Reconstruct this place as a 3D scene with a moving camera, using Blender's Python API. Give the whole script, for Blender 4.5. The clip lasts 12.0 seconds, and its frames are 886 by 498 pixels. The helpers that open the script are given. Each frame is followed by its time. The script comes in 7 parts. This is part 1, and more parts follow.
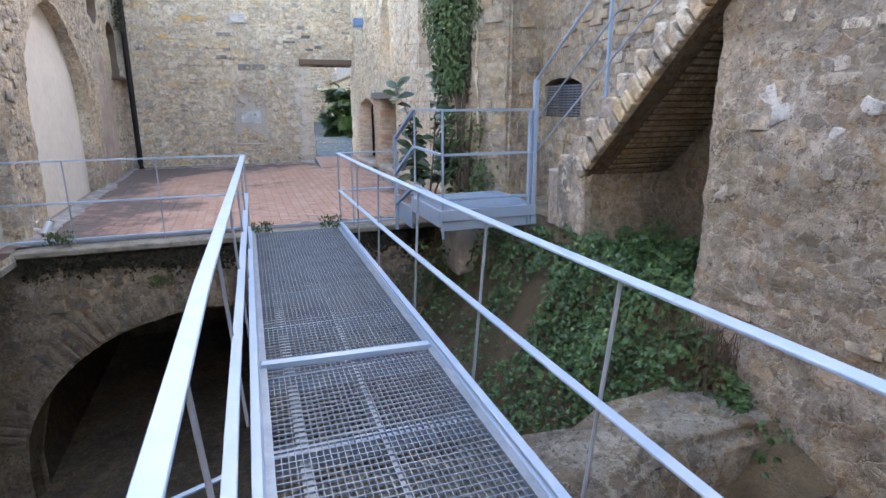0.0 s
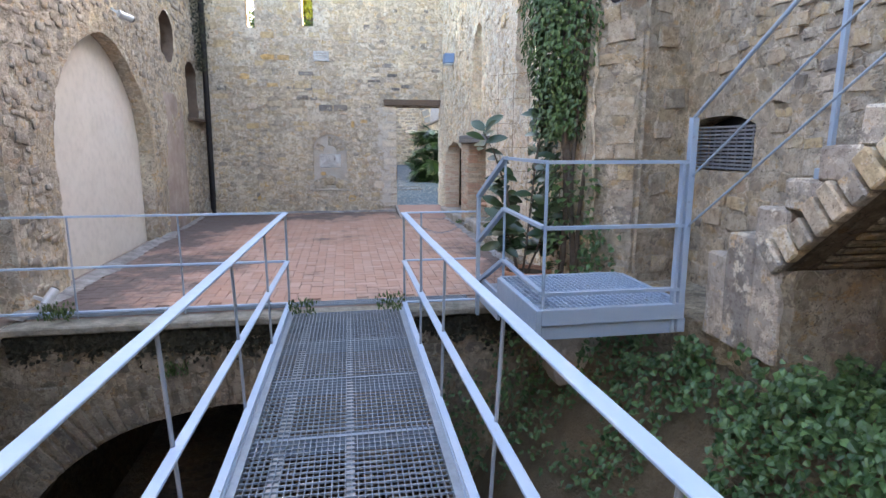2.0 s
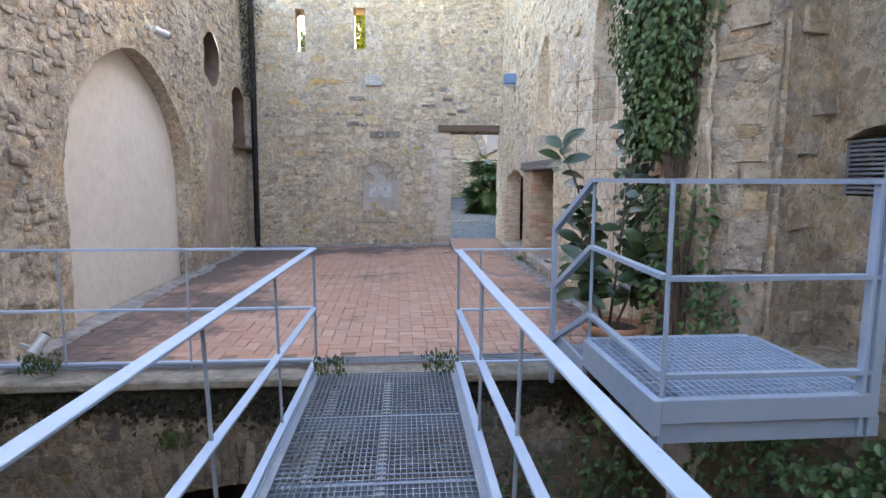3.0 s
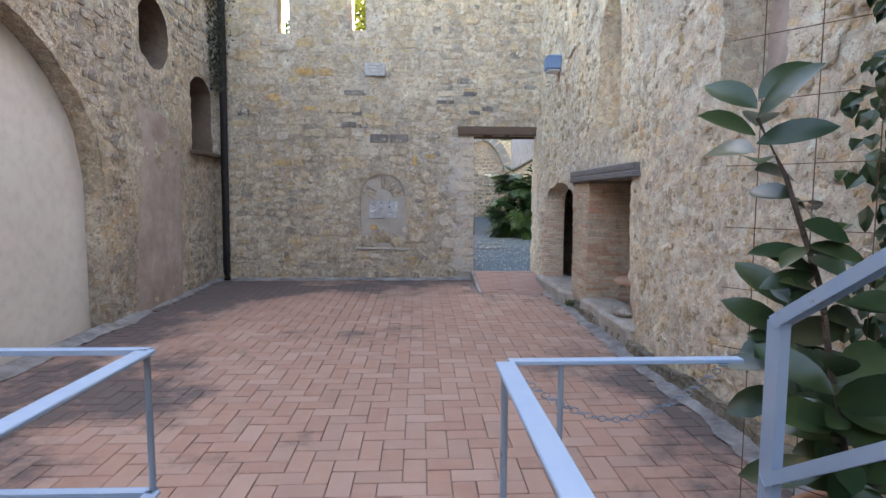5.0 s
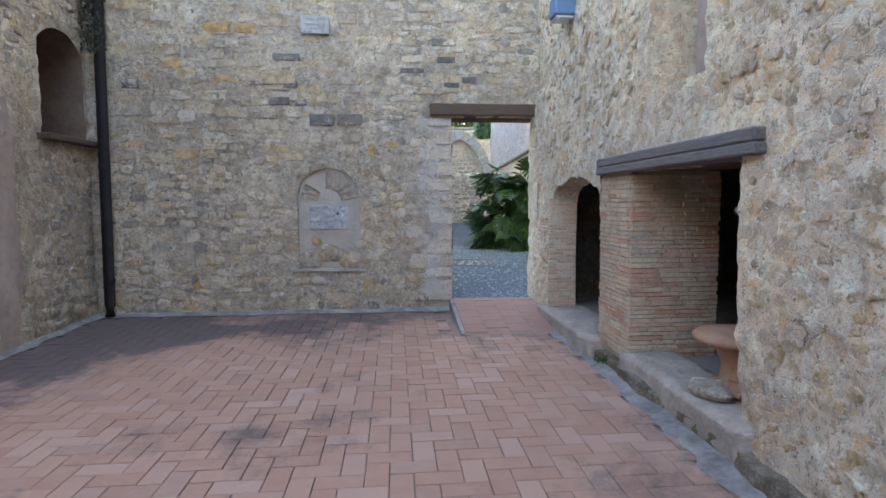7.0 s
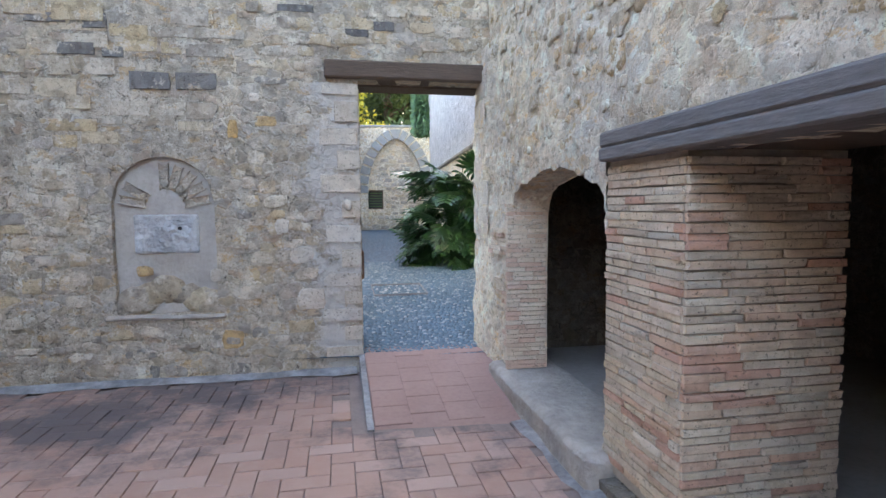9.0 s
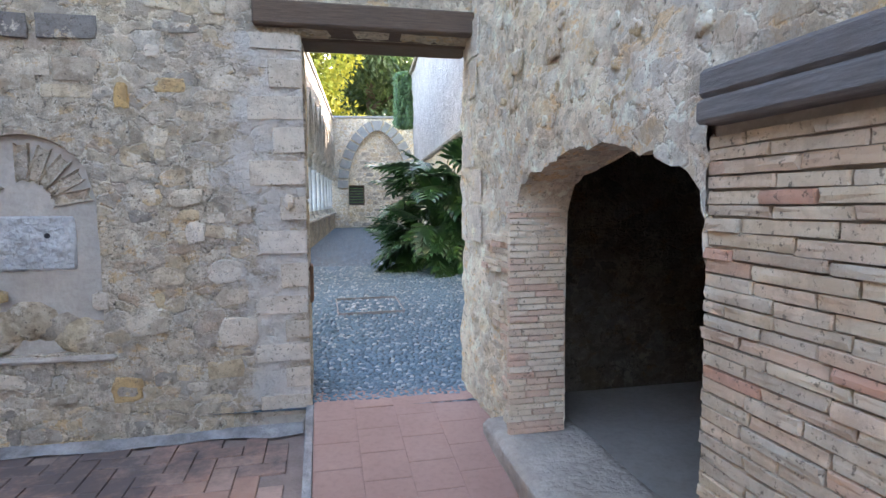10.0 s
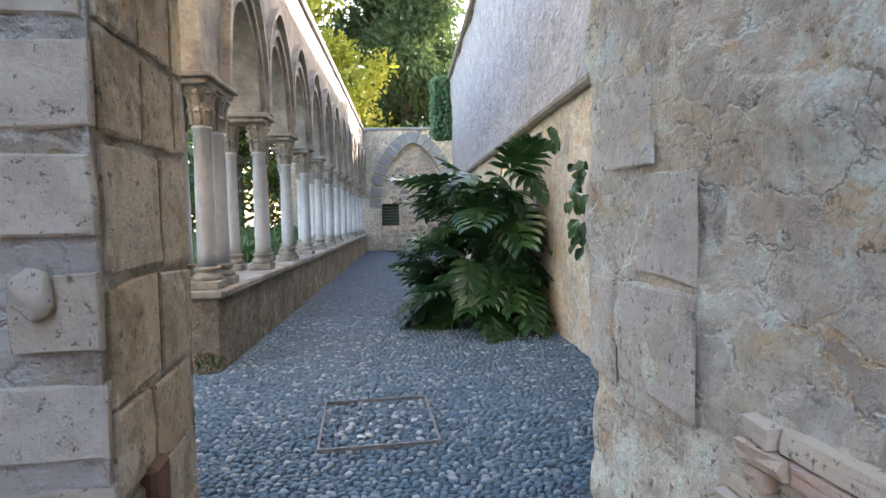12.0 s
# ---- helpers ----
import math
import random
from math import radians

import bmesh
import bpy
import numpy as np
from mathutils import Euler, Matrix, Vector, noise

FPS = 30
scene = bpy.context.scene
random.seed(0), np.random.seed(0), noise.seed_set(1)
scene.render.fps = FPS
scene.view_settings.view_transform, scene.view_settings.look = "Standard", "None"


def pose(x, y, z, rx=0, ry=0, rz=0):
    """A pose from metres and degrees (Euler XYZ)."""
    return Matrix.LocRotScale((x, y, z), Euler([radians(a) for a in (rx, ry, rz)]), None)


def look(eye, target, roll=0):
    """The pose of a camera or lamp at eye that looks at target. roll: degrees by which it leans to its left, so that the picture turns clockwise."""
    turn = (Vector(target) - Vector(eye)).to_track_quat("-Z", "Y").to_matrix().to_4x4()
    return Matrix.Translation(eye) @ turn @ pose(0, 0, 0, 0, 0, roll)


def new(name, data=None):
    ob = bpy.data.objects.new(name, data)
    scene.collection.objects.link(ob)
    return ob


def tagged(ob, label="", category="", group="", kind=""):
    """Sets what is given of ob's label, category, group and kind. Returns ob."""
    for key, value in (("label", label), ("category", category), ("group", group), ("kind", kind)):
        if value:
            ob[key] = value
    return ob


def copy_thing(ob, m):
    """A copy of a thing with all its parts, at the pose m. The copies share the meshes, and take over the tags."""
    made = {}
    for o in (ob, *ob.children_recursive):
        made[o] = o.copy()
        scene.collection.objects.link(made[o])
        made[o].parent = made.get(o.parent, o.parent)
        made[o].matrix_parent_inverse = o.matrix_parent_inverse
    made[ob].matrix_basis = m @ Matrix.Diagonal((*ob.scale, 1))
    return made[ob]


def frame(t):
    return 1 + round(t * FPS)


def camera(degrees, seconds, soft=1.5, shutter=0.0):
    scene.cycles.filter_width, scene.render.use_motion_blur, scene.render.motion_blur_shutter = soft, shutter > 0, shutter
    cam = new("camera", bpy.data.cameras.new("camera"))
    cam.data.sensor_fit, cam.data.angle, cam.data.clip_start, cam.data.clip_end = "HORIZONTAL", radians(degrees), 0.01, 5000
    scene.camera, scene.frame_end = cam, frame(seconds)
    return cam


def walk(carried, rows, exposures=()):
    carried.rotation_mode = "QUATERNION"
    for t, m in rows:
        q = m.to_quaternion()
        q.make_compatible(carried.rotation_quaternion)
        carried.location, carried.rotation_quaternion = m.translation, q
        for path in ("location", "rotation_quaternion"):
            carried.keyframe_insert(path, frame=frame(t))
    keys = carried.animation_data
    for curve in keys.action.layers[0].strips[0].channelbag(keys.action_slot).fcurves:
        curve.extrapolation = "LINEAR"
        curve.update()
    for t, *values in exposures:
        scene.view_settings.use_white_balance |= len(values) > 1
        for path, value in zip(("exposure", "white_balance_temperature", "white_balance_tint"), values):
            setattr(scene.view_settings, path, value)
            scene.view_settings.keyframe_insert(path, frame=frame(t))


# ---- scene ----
cam = camera(76.6, 12.0)
PATH = [
    (0, (0.172, 2.232, 1.657), (0.815, 4.057, 1.149), -0.3),
    (0.5, (0.537, 2.574, 1.7), (1.166, 4.403, 1.19), -0.4),
    (1, (0.649, 3.077, 1.681), (1.199, 4.939, 1.201), -0.1),
    (1.5, (0.715, 3.578, 1.664), (1.173, 5.478, 1.238), 0.1),
    (2, (0.773, 4.146, 1.689), (1.114, 6.082, 1.323), 0.1),
    (2.5, (0.782, 4.726, 1.659), (0.981, 6.694, 1.365), 0.2),
    (3, (0.888, 5.335, 1.582), (1.042, 7.314, 1.331), 0.1),
    (3.2, (0.936, 5.592, 1.599), (1.071, 7.573, 1.355), -0.0),
    (4.8, (1.08, 7.894, 1.485), (1.171, 9.884, 1.3), 0.1),
    (5, (1.095, 8.119, 1.523), (1.18, 10.11, 1.339), 0.2),
    (5.5, (1.146, 8.763, 1.467), (1.228, 10.754, 1.288), 0.0),
    (6, (1.128, 9.415, 1.459), (1.217, 11.406, 1.279), 0.0),
    (6.5, (1.18, 10.009, 1.433), (1.289, 11.999, 1.267), 0.1),
    (7, (1.31, 10.681, 1.484), (1.48, 12.666, 1.319), -0.2),
    (7.2, (1.345, 10.927, 1.473), (1.536, 12.911, 1.313), -0.3),
    (8.8, (1.879, 12.815, 1.518), (2.194, 14.785, 1.376), -0.3),
    (9, (1.853, 13.061, 1.51), (2.222, 15.021, 1.359), -0.4),
    (9.5, (2.042, 13.677, 1.533), (2.45, 15.628, 1.373), -0.6),
    (10, (2.154, 14.332, 1.526), (2.571, 16.281, 1.359), -0.4),
    (10.5, (2.33, 14.914, 1.516), (2.755, 16.861, 1.349), -0.4),
    (11, (2.418, 15.576, 1.541), (2.821, 17.527, 1.371), -0.6),
    (11.5, (2.458, 16.209, 1.609), (2.804, 18.174, 1.462), -0.6),
    (12, (2.551, 16.86, 1.655), (2.83, 18.838, 1.546), -1.2),
]
EXPOSE = [(0, 4.0, 7250, 18), (3, 3.8, 7400, 19), (5, 3.58, 7550, 19), (7, 3.56, 7000, 17), (9, 3.86, 6850, 17), (9.5, 3.86, 6900, 17), (10.8, 4.0, 6950, 18), (11.5, 3.98, 6950, 18), (12, 3.4, 6850, 18)]
walk(cam, [(t, look(eye, target, roll)) for t, eye, target, roll in PATH], EXPOSE)

# ---------- light ----------
SUN_EL, SUN_AZ = 18.0, 36.0      # degrees; azimuth from +y towards +x
world = bpy.data.worlds.new("sky")
scene.world = world
world.use_nodes = True
wn = world.node_tree
wn.nodes.clear()
wo = wn.nodes.new("ShaderNodeOutputWorld")
wb = wn.nodes.new("ShaderNodeBackground")
ws = wn.nodes.new("ShaderNodeTexSky")
ws.sky_type = "NISHITA"
ws.sun_disc = False
ws.sun_elevation = radians(SUN_EL)
ws.sun_rotation = radians(SUN_AZ)
ws.air_density, ws.dust_density, ws.ozone_density = 1.0, 2.5, 1.0
wb.inputs["Strength"].default_value = 0.15
wn.links.new(ws.outputs[0], wb.inputs[0])
wn.links.new(wb.outputs[0], wo.inputs[0])
sun = new("sun", bpy.data.lights.new("sun", "SUN"))
sun.data.energy, sun.data.angle, sun.data.color = 4.0, radians(0.5), (1.0, 0.93, 0.82)
sd = Vector((math.sin(radians(SUN_AZ)) * math.cos(radians(SUN_EL)), math.cos(radians(SUN_AZ)) * math.cos(radians(SUN_EL)), math.sin(radians(SUN_EL))))
sun.matrix_world = look(sd * 60, (0, 0, 0))


# ---------- materials ----------
class Mat:
    """A small node-graph builder for one principled material."""

    def __init__(self, name, rough=0.85, metal=0.0, spec=0.4):
        self.m = bpy.data.materials.new(name)
        self.m.use_nodes = True
        self.t = self.m.node_tree
        self.p = self.t.nodes["Principled BSDF"]
        self.p.inputs["Roughness"].default_value = rough
        self.p.inputs["Metallic"].default_value = metal
        self.p.inputs["Specular IOR Level"].default_value = spec
        self.pos = self.t.nodes.new("ShaderNodeNewGeometry").outputs["Position"]

    def n(self, kind, **inputs):
        nd = self.t.nodes.new(kind)
        for k, v in inputs.items():
            self.put(nd, k.replace("_", " "), v)
        return nd

    def put(self, nd, key, v):
        s = nd.inputs[key]
        if isinstance(v, bpy.types.NodeSocket):
            self.t.links.new(v, s)
        else:
            s.default_value = v

    def noise(self, scale, detail=6.0, rough=0.6, vec=None, stretch=None):
        v = vec or self.pos
        if stretch:
            mp = self.n("ShaderNodeMapping", Vector=v, Scale=stretch)
            v = mp.outputs[0]
        return self.n("ShaderNodeTexNoise", Vector=v, Scale=scale, Detail=detail, Roughness=rough).outputs[0]

    def ramp(self, fac, stops, smooth=False):
        nd = self.n("ShaderNodeValToRGB", Fac=fac)
        cr = nd.color_ramp
        cr.interpolation = "EASE" if smooth else "LINEAR"
        while len(cr.elements) < len(stops):
            cr.elements.new(0.5)
        for e, (at, c) in zip(cr.elements, stops):
            e.position = at
            e.color = (c, c, c, 1) if isinstance(c, (int, float)) else (*c, 1)
        return nd.outputs[0]

    def mix(self, fac, a, b, mode="MIX"):
        nd = self.t.nodes.new("ShaderNodeMix")
        nd.data_type = "RGBA"
        nd.blend_type = mode
        for s, v in ((nd.inputs[0], fac), (nd.inputs[6], a), (nd.inputs[7], b)):
            if isinstance(v, bpy.types.NodeSocket):
                self.t.links.new(v, s)
            else:
                s.default_value = v if isinstance(v, (int, float)) else (*v, 1)
        return nd.outputs[2]

    def math(self, op, a, b=0.0):
        nd = self.t.nodes.new("ShaderNodeMath")
        nd.operation = op
        for s, v in zip(nd.inputs, (a, b)):
            if isinstance(v, bpy.types.NodeSocket):
                self.t.links.new(v, s)
            else:
                s.default_value = v
        return nd.outputs[0]

    def bump(self, height, strength=0.5, dist=0.02):
        nd = self.n("ShaderNodeBump", Height=height, Strength=strength, Distance=dist)
        self.t.links.new(nd.outputs[0], self.p.inputs["Normal"])
        return self

    def color(self, c):
        self.put(self.p, "Base Color", c if isinstance(c, bpy.types.NodeSocket) else (*c, 1))
        return self

    def rough(self, v):
        self.put(self.p, "Roughness", v)
        return self

    def piece(self, rest):
        """A random number for each piece: by object, or by island in a joined mesh."""
        if rest:
            return self.t.nodes.new("ShaderNodeNewGeometry").outputs["Random Per Island"]
        return self.t.nodes.new("ShaderNodeObjectInfo").outputs["Random"]


def lime_color(k, lo, mid, hi, stain, amount):
    """Lime mortar with grit, pits, pale and ochre patches and grey lichen."""
    big = k.noise(1.1, 8, 0.7)
    c = k.ramp(big, [(0.3, lo), (0.5, mid), (0.72, hi)])
    fine = k.noise(13, 9, 0.74)
    c = k.mix(k.ramp(fine, [(0.41, 0.6), (0.47, 0.0)]), c, tuple(0.62 * a for a in lo))
    c = k.mix(k.ramp(fine, [(0.54, 0.0), (0.60, 0.75)]), c, tuple(min(0.76, 1.12 * a) for a in hi))
    ochre = k.ramp(k.noise(5.1, 8, 0.72, stretch=(1, 1, 1.7)), [(0.555, 0.0), (0.59, 0.75)])
    c = k.mix(ochre, c, tuple(a * b for a, b in zip(mid, (0.97, 0.76, 0.50))))
    pale = k.ramp(k.noise(4.1, 8, 0.74, stretch=(1.3, 1.3, 1)), [(0.555, 0.0), (0.59, 0.75)])
    c = k.mix(pale, c, tuple(min(0.78, 1.18 * a) for a in hi))
    spots = k.ramp(k.noise(2.7, 9, 0.75), [(0.54, 0.0), (0.7, amount)])
    c = k.mix(spots, c, stain)
    holes = k.noise(34, 6, 0.72)
    c = k.mix(k.ramp(holes, [(0.595, 0.0), (0.62, 0.8)]), c, tuple(0.3 * a for a in lo))
    grit = k.noise(95, 4, 0.7)
    c = k.mix(k.ramp(grit, [(0.36, 0.4), (0.42, 0.0)]), c, tuple(0.45 * a for a in lo))
    c = k.mix(k.ramp(grit, [(0.58, 0.0), (0.64, 0.4)]), c, tuple(min(0.8, 1.2 * a) for a in hi))
    return c, fine, holes


ROCKS = [(0.34, 0.295, 0.25), (0.56, 0.43, 0.27), (0.63, 0.54, 0.43), (0.47, 0.40, 0.33), (0.60, 0.48, 0.32), (0.66, 0.60, 0.52), (0.53, 0.36, 0.24), (0.50, 0.44, 0.37)]


def wall_mat(name, lo, mid, hi, stain=(0.10, 0.092, 0.085), amount=0.22, bump=0.66, grain=7.0, show=0.8, lime=None, wear=0.35):
    """Lime mortar in which small rubble of many tints shows through."""
    k = Mat(name, 0.95, spec=0.2)
    c, fine, holes = lime_color(k, lo, mid, hi, stain, amount)
    wob = k.n("ShaderNodeTexNoise", Vector=k.pos, Scale=6.0, Detail=5.0, Roughness=0.65).outputs["Color"]
    vec = k.t.nodes.new("ShaderNodeVectorMath")
    vec.operation = "MULTIPLY_ADD"
    k.t.links.new(wob, vec.inputs[0])
    vec.inputs[1].default_value = (0.16, 0.16, 0.16)
    k.t.links.new(k.pos, vec.inputs[2])
    mp = k.n("ShaderNodeMapping", Vector=vec.outputs[0], Scale=(1, 1, 1.55)).outputs[0]
    cell = k.n("ShaderNodeTexVoronoi", Vector=mp, Scale=grain)
    edge = k.t.nodes.new("ShaderNodeTexVoronoi")
    edge.feature = "DISTANCE_TO_EDGE"
    k.put(edge, "Vector", mp)
    k.put(edge, "Scale", grain)
    tone = k.n("ShaderNodeSeparateColor", Color=cell.outputs["Color"]).outputs[0]
    scale = (lo[0] + mid[0]) / 1.12
    tint = k.ramp(tone, [((i + 0.5) / len(ROCKS), tuple(min(0.7, scale * v) for v in q)) for i, q in enumerate(ROCKS)])
    tint = k.mix(k.ramp(fine, [(0.36, 0.7), (0.6, 0.0)]), tint, tuple(0.5 * a for a in lo))
    inside = k.ramp(edge.outputs["Distance"], [(0.04, 0.0), (0.08, 1.0)])
    bare = k.math("MULTIPLY", inside, k.ramp(k.noise(2.3, 7, 0.7), [(0.46, 0.0), (0.50, show)]))
    c = k.mix(bare, c, tint)
    gap = k.math("MULTIPLY", k.ramp(edge.outputs["Distance"], [(0.0, 1.0), (0.045, 0.0)]), k.ramp(k.noise(7.5, 7, 0.75), [(0.50, 0.0), (0.56, show)]))
    c = k.mix(gap, c, tuple(0.26 * a for a in lo))
    wash = k.noise(0.5, 7, 0.68, stretch=(1, 1, 0.6))
    c = k.mix(k.ramp(wash, [(0.36, wear), (0.48, 0.0)]), c, k.mix(1.0, c, (0.62, 0.58, 0.55), "MULTIPLY"))
    c = k.mix(k.ramp(wash, [(0.48, 0.0), (0.62, 0.8)]), c, k.mix(1.0, c, (1.24, 1.17, 1.03), "MULTIPLY"))
    if lime:
        sx = k.n("ShaderNodeSeparateXYZ", Vector=k.pos)
        near = k.ramp(k.math("MULTIPLY", k.math("ABSOLUTE", k.math("SUBTRACT", sx.outputs[0], lime)), 1.5), [(0.0, 0.26), (0.8, 0.0)])
        above = k.ramp(k.math("MULTIPLY", sx.outputs[2], 0.33), [(0.84, 0.0), (0.9, 1.0)])
        s = k.math("SUBTRACT", k.math("ADD", k.noise(3.4, 9, 0.74), near), above)
        c = k.mix(k.ramp(s, [(0.62, 0.0), (0.72, 0.8)]), c, (0.64, 0.585, 0.52))
    k.color(c)
    hgt = k.math("ADD", k.math("MULTIPLY", fine, 1.2), k.math("MULTIPLY", k.ramp(holes, [(0.55, 1.0), (0.68, 0.0)]), 0.5))
    hgt = k.math("ADD", hgt, k.math("MULTIPLY", k.noise(6, 8, 0.7), 2.4))
    hgt = k.math("ADD", hgt, k.math("MULTIPLY", bare, 0.7))
    hgt = k.math("SUBTRACT", hgt, k.math("MULTIPLY", gap, 1.0))
    hgt = k.math("ADD", hgt, k.math("MULTIPLY", k.noise(48, 5, 0.7), 0.5))
    return k.bump(hgt, bump, 0.042).m


def stone_mat(name, cols, rest, bump=0.55, grey=0.3, smear=0.0, lime=None, wide=0.0, spots=0.8):
    """Squared and rubble stones, each its own tint, pitted, lichened, and smeared with the wall's lime."""
    k = Mat(name, 0.92, spec=0.25)
    r = k.piece(rest)
    n = len(cols)
    base = k.ramp(r, [((i + 0.5) / n, c) for i, c in enumerate(cols)])
    dark = k.mix(1.0, base, (0.58, 0.55, 0.53), "MULTIPLY")
    c = k.mix(k.ramp(k.noise(9, 8, 0.74), [(0.42, spots), (0.54, 0.0)]), base, dark)
    c = k.mix(k.ramp(k.noise(2.1, 6, 0.7), [(0.52, 0.0), (0.7, grey)]), c, (0.2, 0.185, 0.17))
    pits = k.noise(42, 6, 0.75)
    c = k.mix(k.ramp(pits, [(0.585, 0.0), (0.62, 0.75)]), c, (0.11, 0.088, 0.066))
    if smear:
        lc = lime_color(k, *lime, (0.10, 0.092, 0.085), 0.22)[0]
        c = k.mix(k.ramp(k.noise(5.5, 9, 0.75), [(0.515 - wide, 0.0), (0.55 - wide, smear)]), c, lc)
    k.color(c)
    hgt = k.math("ADD", k.math("MULTIPLY", k.noise(17, 8, 0.7), 1.4), k.math("MULTIPLY", pits, -0.7))
    hgt = k.math("ADD", hgt, k.math("MULTIPLY", k.noise(6, 8, 0.7), 1.6))
    return k.bump(hgt, bump, 0.036).m


def plain_mat(name, a, b, scale=6.0, rough=0.8, bump=0.2, metal=0.0, dist=0.01, spec=0.4, stretch=None, fine=45.0):
    k = Mat(name, rough, metal, spec)
    nz = k.noise(scale, 7, 0.65, stretch=stretch)
    f2 = k.noise(fine, 5, 0.6, stretch=stretch)
    c = k.ramp(nz, [(0.3, a), (0.7, b)])
    c = k.mix(k.ramp(f2, [(0.45, 0.0), (0.8, 0.35)]), c, tuple(0.6 * v for v in a))
    k.color(c)
    return k.bump(k.math("ADD", nz, f2), bump, dist).m


def leaf_mat(name, a, b, rough=0.45, trans=0.15):
    k = Mat(name, rough, spec=0.5)
    r = k.piece(True)
    c = k.ramp(r, [(0.0, a), (1.0, b)])
    c = k.mix(k.ramp(k.noise(9, 4, 0.6), [(0.4, 0.0), (0.7, 0.5)]), c, tuple(0.55 * v for v in a))
    k.color(c)
    k.p.inputs["Transmission Weight"].default_value = 0.0
    k.p.inputs["Subsurface Weight"].default_value = 0.0
    if trans:
        tr = k.n("ShaderNodeBsdfTranslucent", Color=c)
        mx = k.n("ShaderNodeMixShader", Fac=trans)
        k.t.links.new(k.p.outputs[0], mx.inputs[1])
        k.t.links.new(tr.outputs[0], mx.inputs[2])
        k.t.links.new(mx.outputs[0], k.t.nodes["Material Output"].inputs[0])
    return k.m


TAN = [(0.41, 0.345, 0.27), (0.57, 0.44, 0.275), (0.64, 0.53, 0.39), (0.49, 0.405, 0.31), (0.66, 0.505, 0.295), (0.69, 0.60, 0.48), (0.53, 0.405, 0.265), (0.60, 0.50, 0.385), (0.32, 0.28, 0.235)]
GREYS = [(0.37, 0.32, 0.27), (0.52, 0.45, 0.37), (0.31, 0.275, 0.24), (0.58, 0.51, 0.43), (0.50, 0.395, 0.275), (0.43, 0.37, 0.31)]
PALE = [(0.61, 0.51, 0.395), (0.66, 0.565, 0.45), (0.58, 0.49, 0.385), (0.68, 0.60, 0.50), (0.56, 0.47, 0.365)]
BRICK = [(0.62, 0.49, 0.34), (0.66, 0.54, 0.39), (0.56, 0.46, 0.34), (0.64, 0.48, 0.34), (0.50, 0.42, 0.32), (0.66, 0.55, 0.41), (0.59, 0.37, 0.25), (0.64, 0.51, 0.37), (0.60, 0.44, 0.30), (0.57, 0.34, 0.24)]
LIME_FAR = ((0.47, 0.395, 0.305), (0.60, 0.505, 0.39), (0.70, 0.605, 0.485))
LIME_LEFT = ((0.48, 0.405, 0.32), (0.61, 0.52, 0.415), (0.71, 0.62, 0.51))
LIME_RIGHT = ((0.61, 0.495, 0.37), (0.71, 0.595, 0.455), (0.77, 0.67, 0.54))

m_far = wall_mat("lime_mortar_warm", *LIME_FAR, amount=0.42, lime=1.86, wear=0.5)
m_left = wall_mat("lime_mortar_grey", *LIME_LEFT, amount=0.4)
m_right = wall_mat("lime_mortar_cream", *LIME_RIGHT, amount=0.08, grain=8.0, show=0.6, bump=0.5, wear=0.0)
m_butt = wall_mat("old_render", (0.33, 0.28, 0.225), (0.42, 0.36, 0.295), (0.52, 0.46, 0.39), stain=(0.22, 0.17, 0.125), amount=0.55)
# pit masonry: darker tones than the walls above, with blackish patches
m_pit = wall_mat("dark_masonry", (0.24, 0.20, 0.15), (0.32, 0.275, 0.21), (0.40, 0.345, 0.27), stain=(0.05, 0.046, 0.036), amount=0.65)
# recess and pier mortar, a darker set of the wall tones
m_rec = wall_mat("darker_recess", (0.36, 0.30, 0.23), (0.46, 0.385, 0.295), (0.55, 0.47, 0.37), amount=0.45)
# pit masonry tones cut by a third: cellar shade in the colour
m_cellar_shade = wall_mat("shaded_cellar_masonry", (0.16, 0.13, 0.095), (0.20, 0.17, 0.125), (0.25, 0.21, 0.16), amount=0.5)
m_stone = stone_mat("rubble_stone", TAN, False, smear=0.9, lime=LIME_FAR)
m_stone_r = stone_mat("rubble_stone_joined", TAN, True, smear=0.9, lime=LIME_FAR)
m_grey = stone_mat("grey_stone", GREYS, False, smear=0.9, lime=LIME_LEFT)
m_grey_r = stone_mat("grey_stone_joined", GREYS, True, smear=0.9, lime=LIME_LEFT)
m_pale = stone_mat("door_quoin", PALE, False, grey=0.08, spots=0.4, smear=0.5, lime=((0.58, 0.52, 0.46), (0.66, 0.60, 0.54), (0.70, 0.65, 0.59)), wide=-0.13)
m_bed_mortar = plain_mat("brick_mortar", (0.32, 0.265, 0.20), (0.50, 0.425, 0.335), 6, 0.95, 0.5, fine=40)
m_dark_stone = stone_mat("dark_stone", [(0.22, 0.19, 0.15), (0.30, 0.25, 0.185), (0.17, 0.15, 0.125), (0.34, 0.29, 0.22)], False, smear=0.85, lime=((0.24, 0.20, 0.15), (0.32, 0.275, 0.21), (0.40, 0.345, 0.27)))
# TAN at 0.8: darker stones for recess, pier and niche rubble
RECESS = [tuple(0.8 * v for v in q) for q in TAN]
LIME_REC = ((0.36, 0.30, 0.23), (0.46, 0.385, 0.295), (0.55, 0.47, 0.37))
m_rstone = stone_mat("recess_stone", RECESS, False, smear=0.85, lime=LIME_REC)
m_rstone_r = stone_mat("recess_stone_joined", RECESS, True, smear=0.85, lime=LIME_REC)
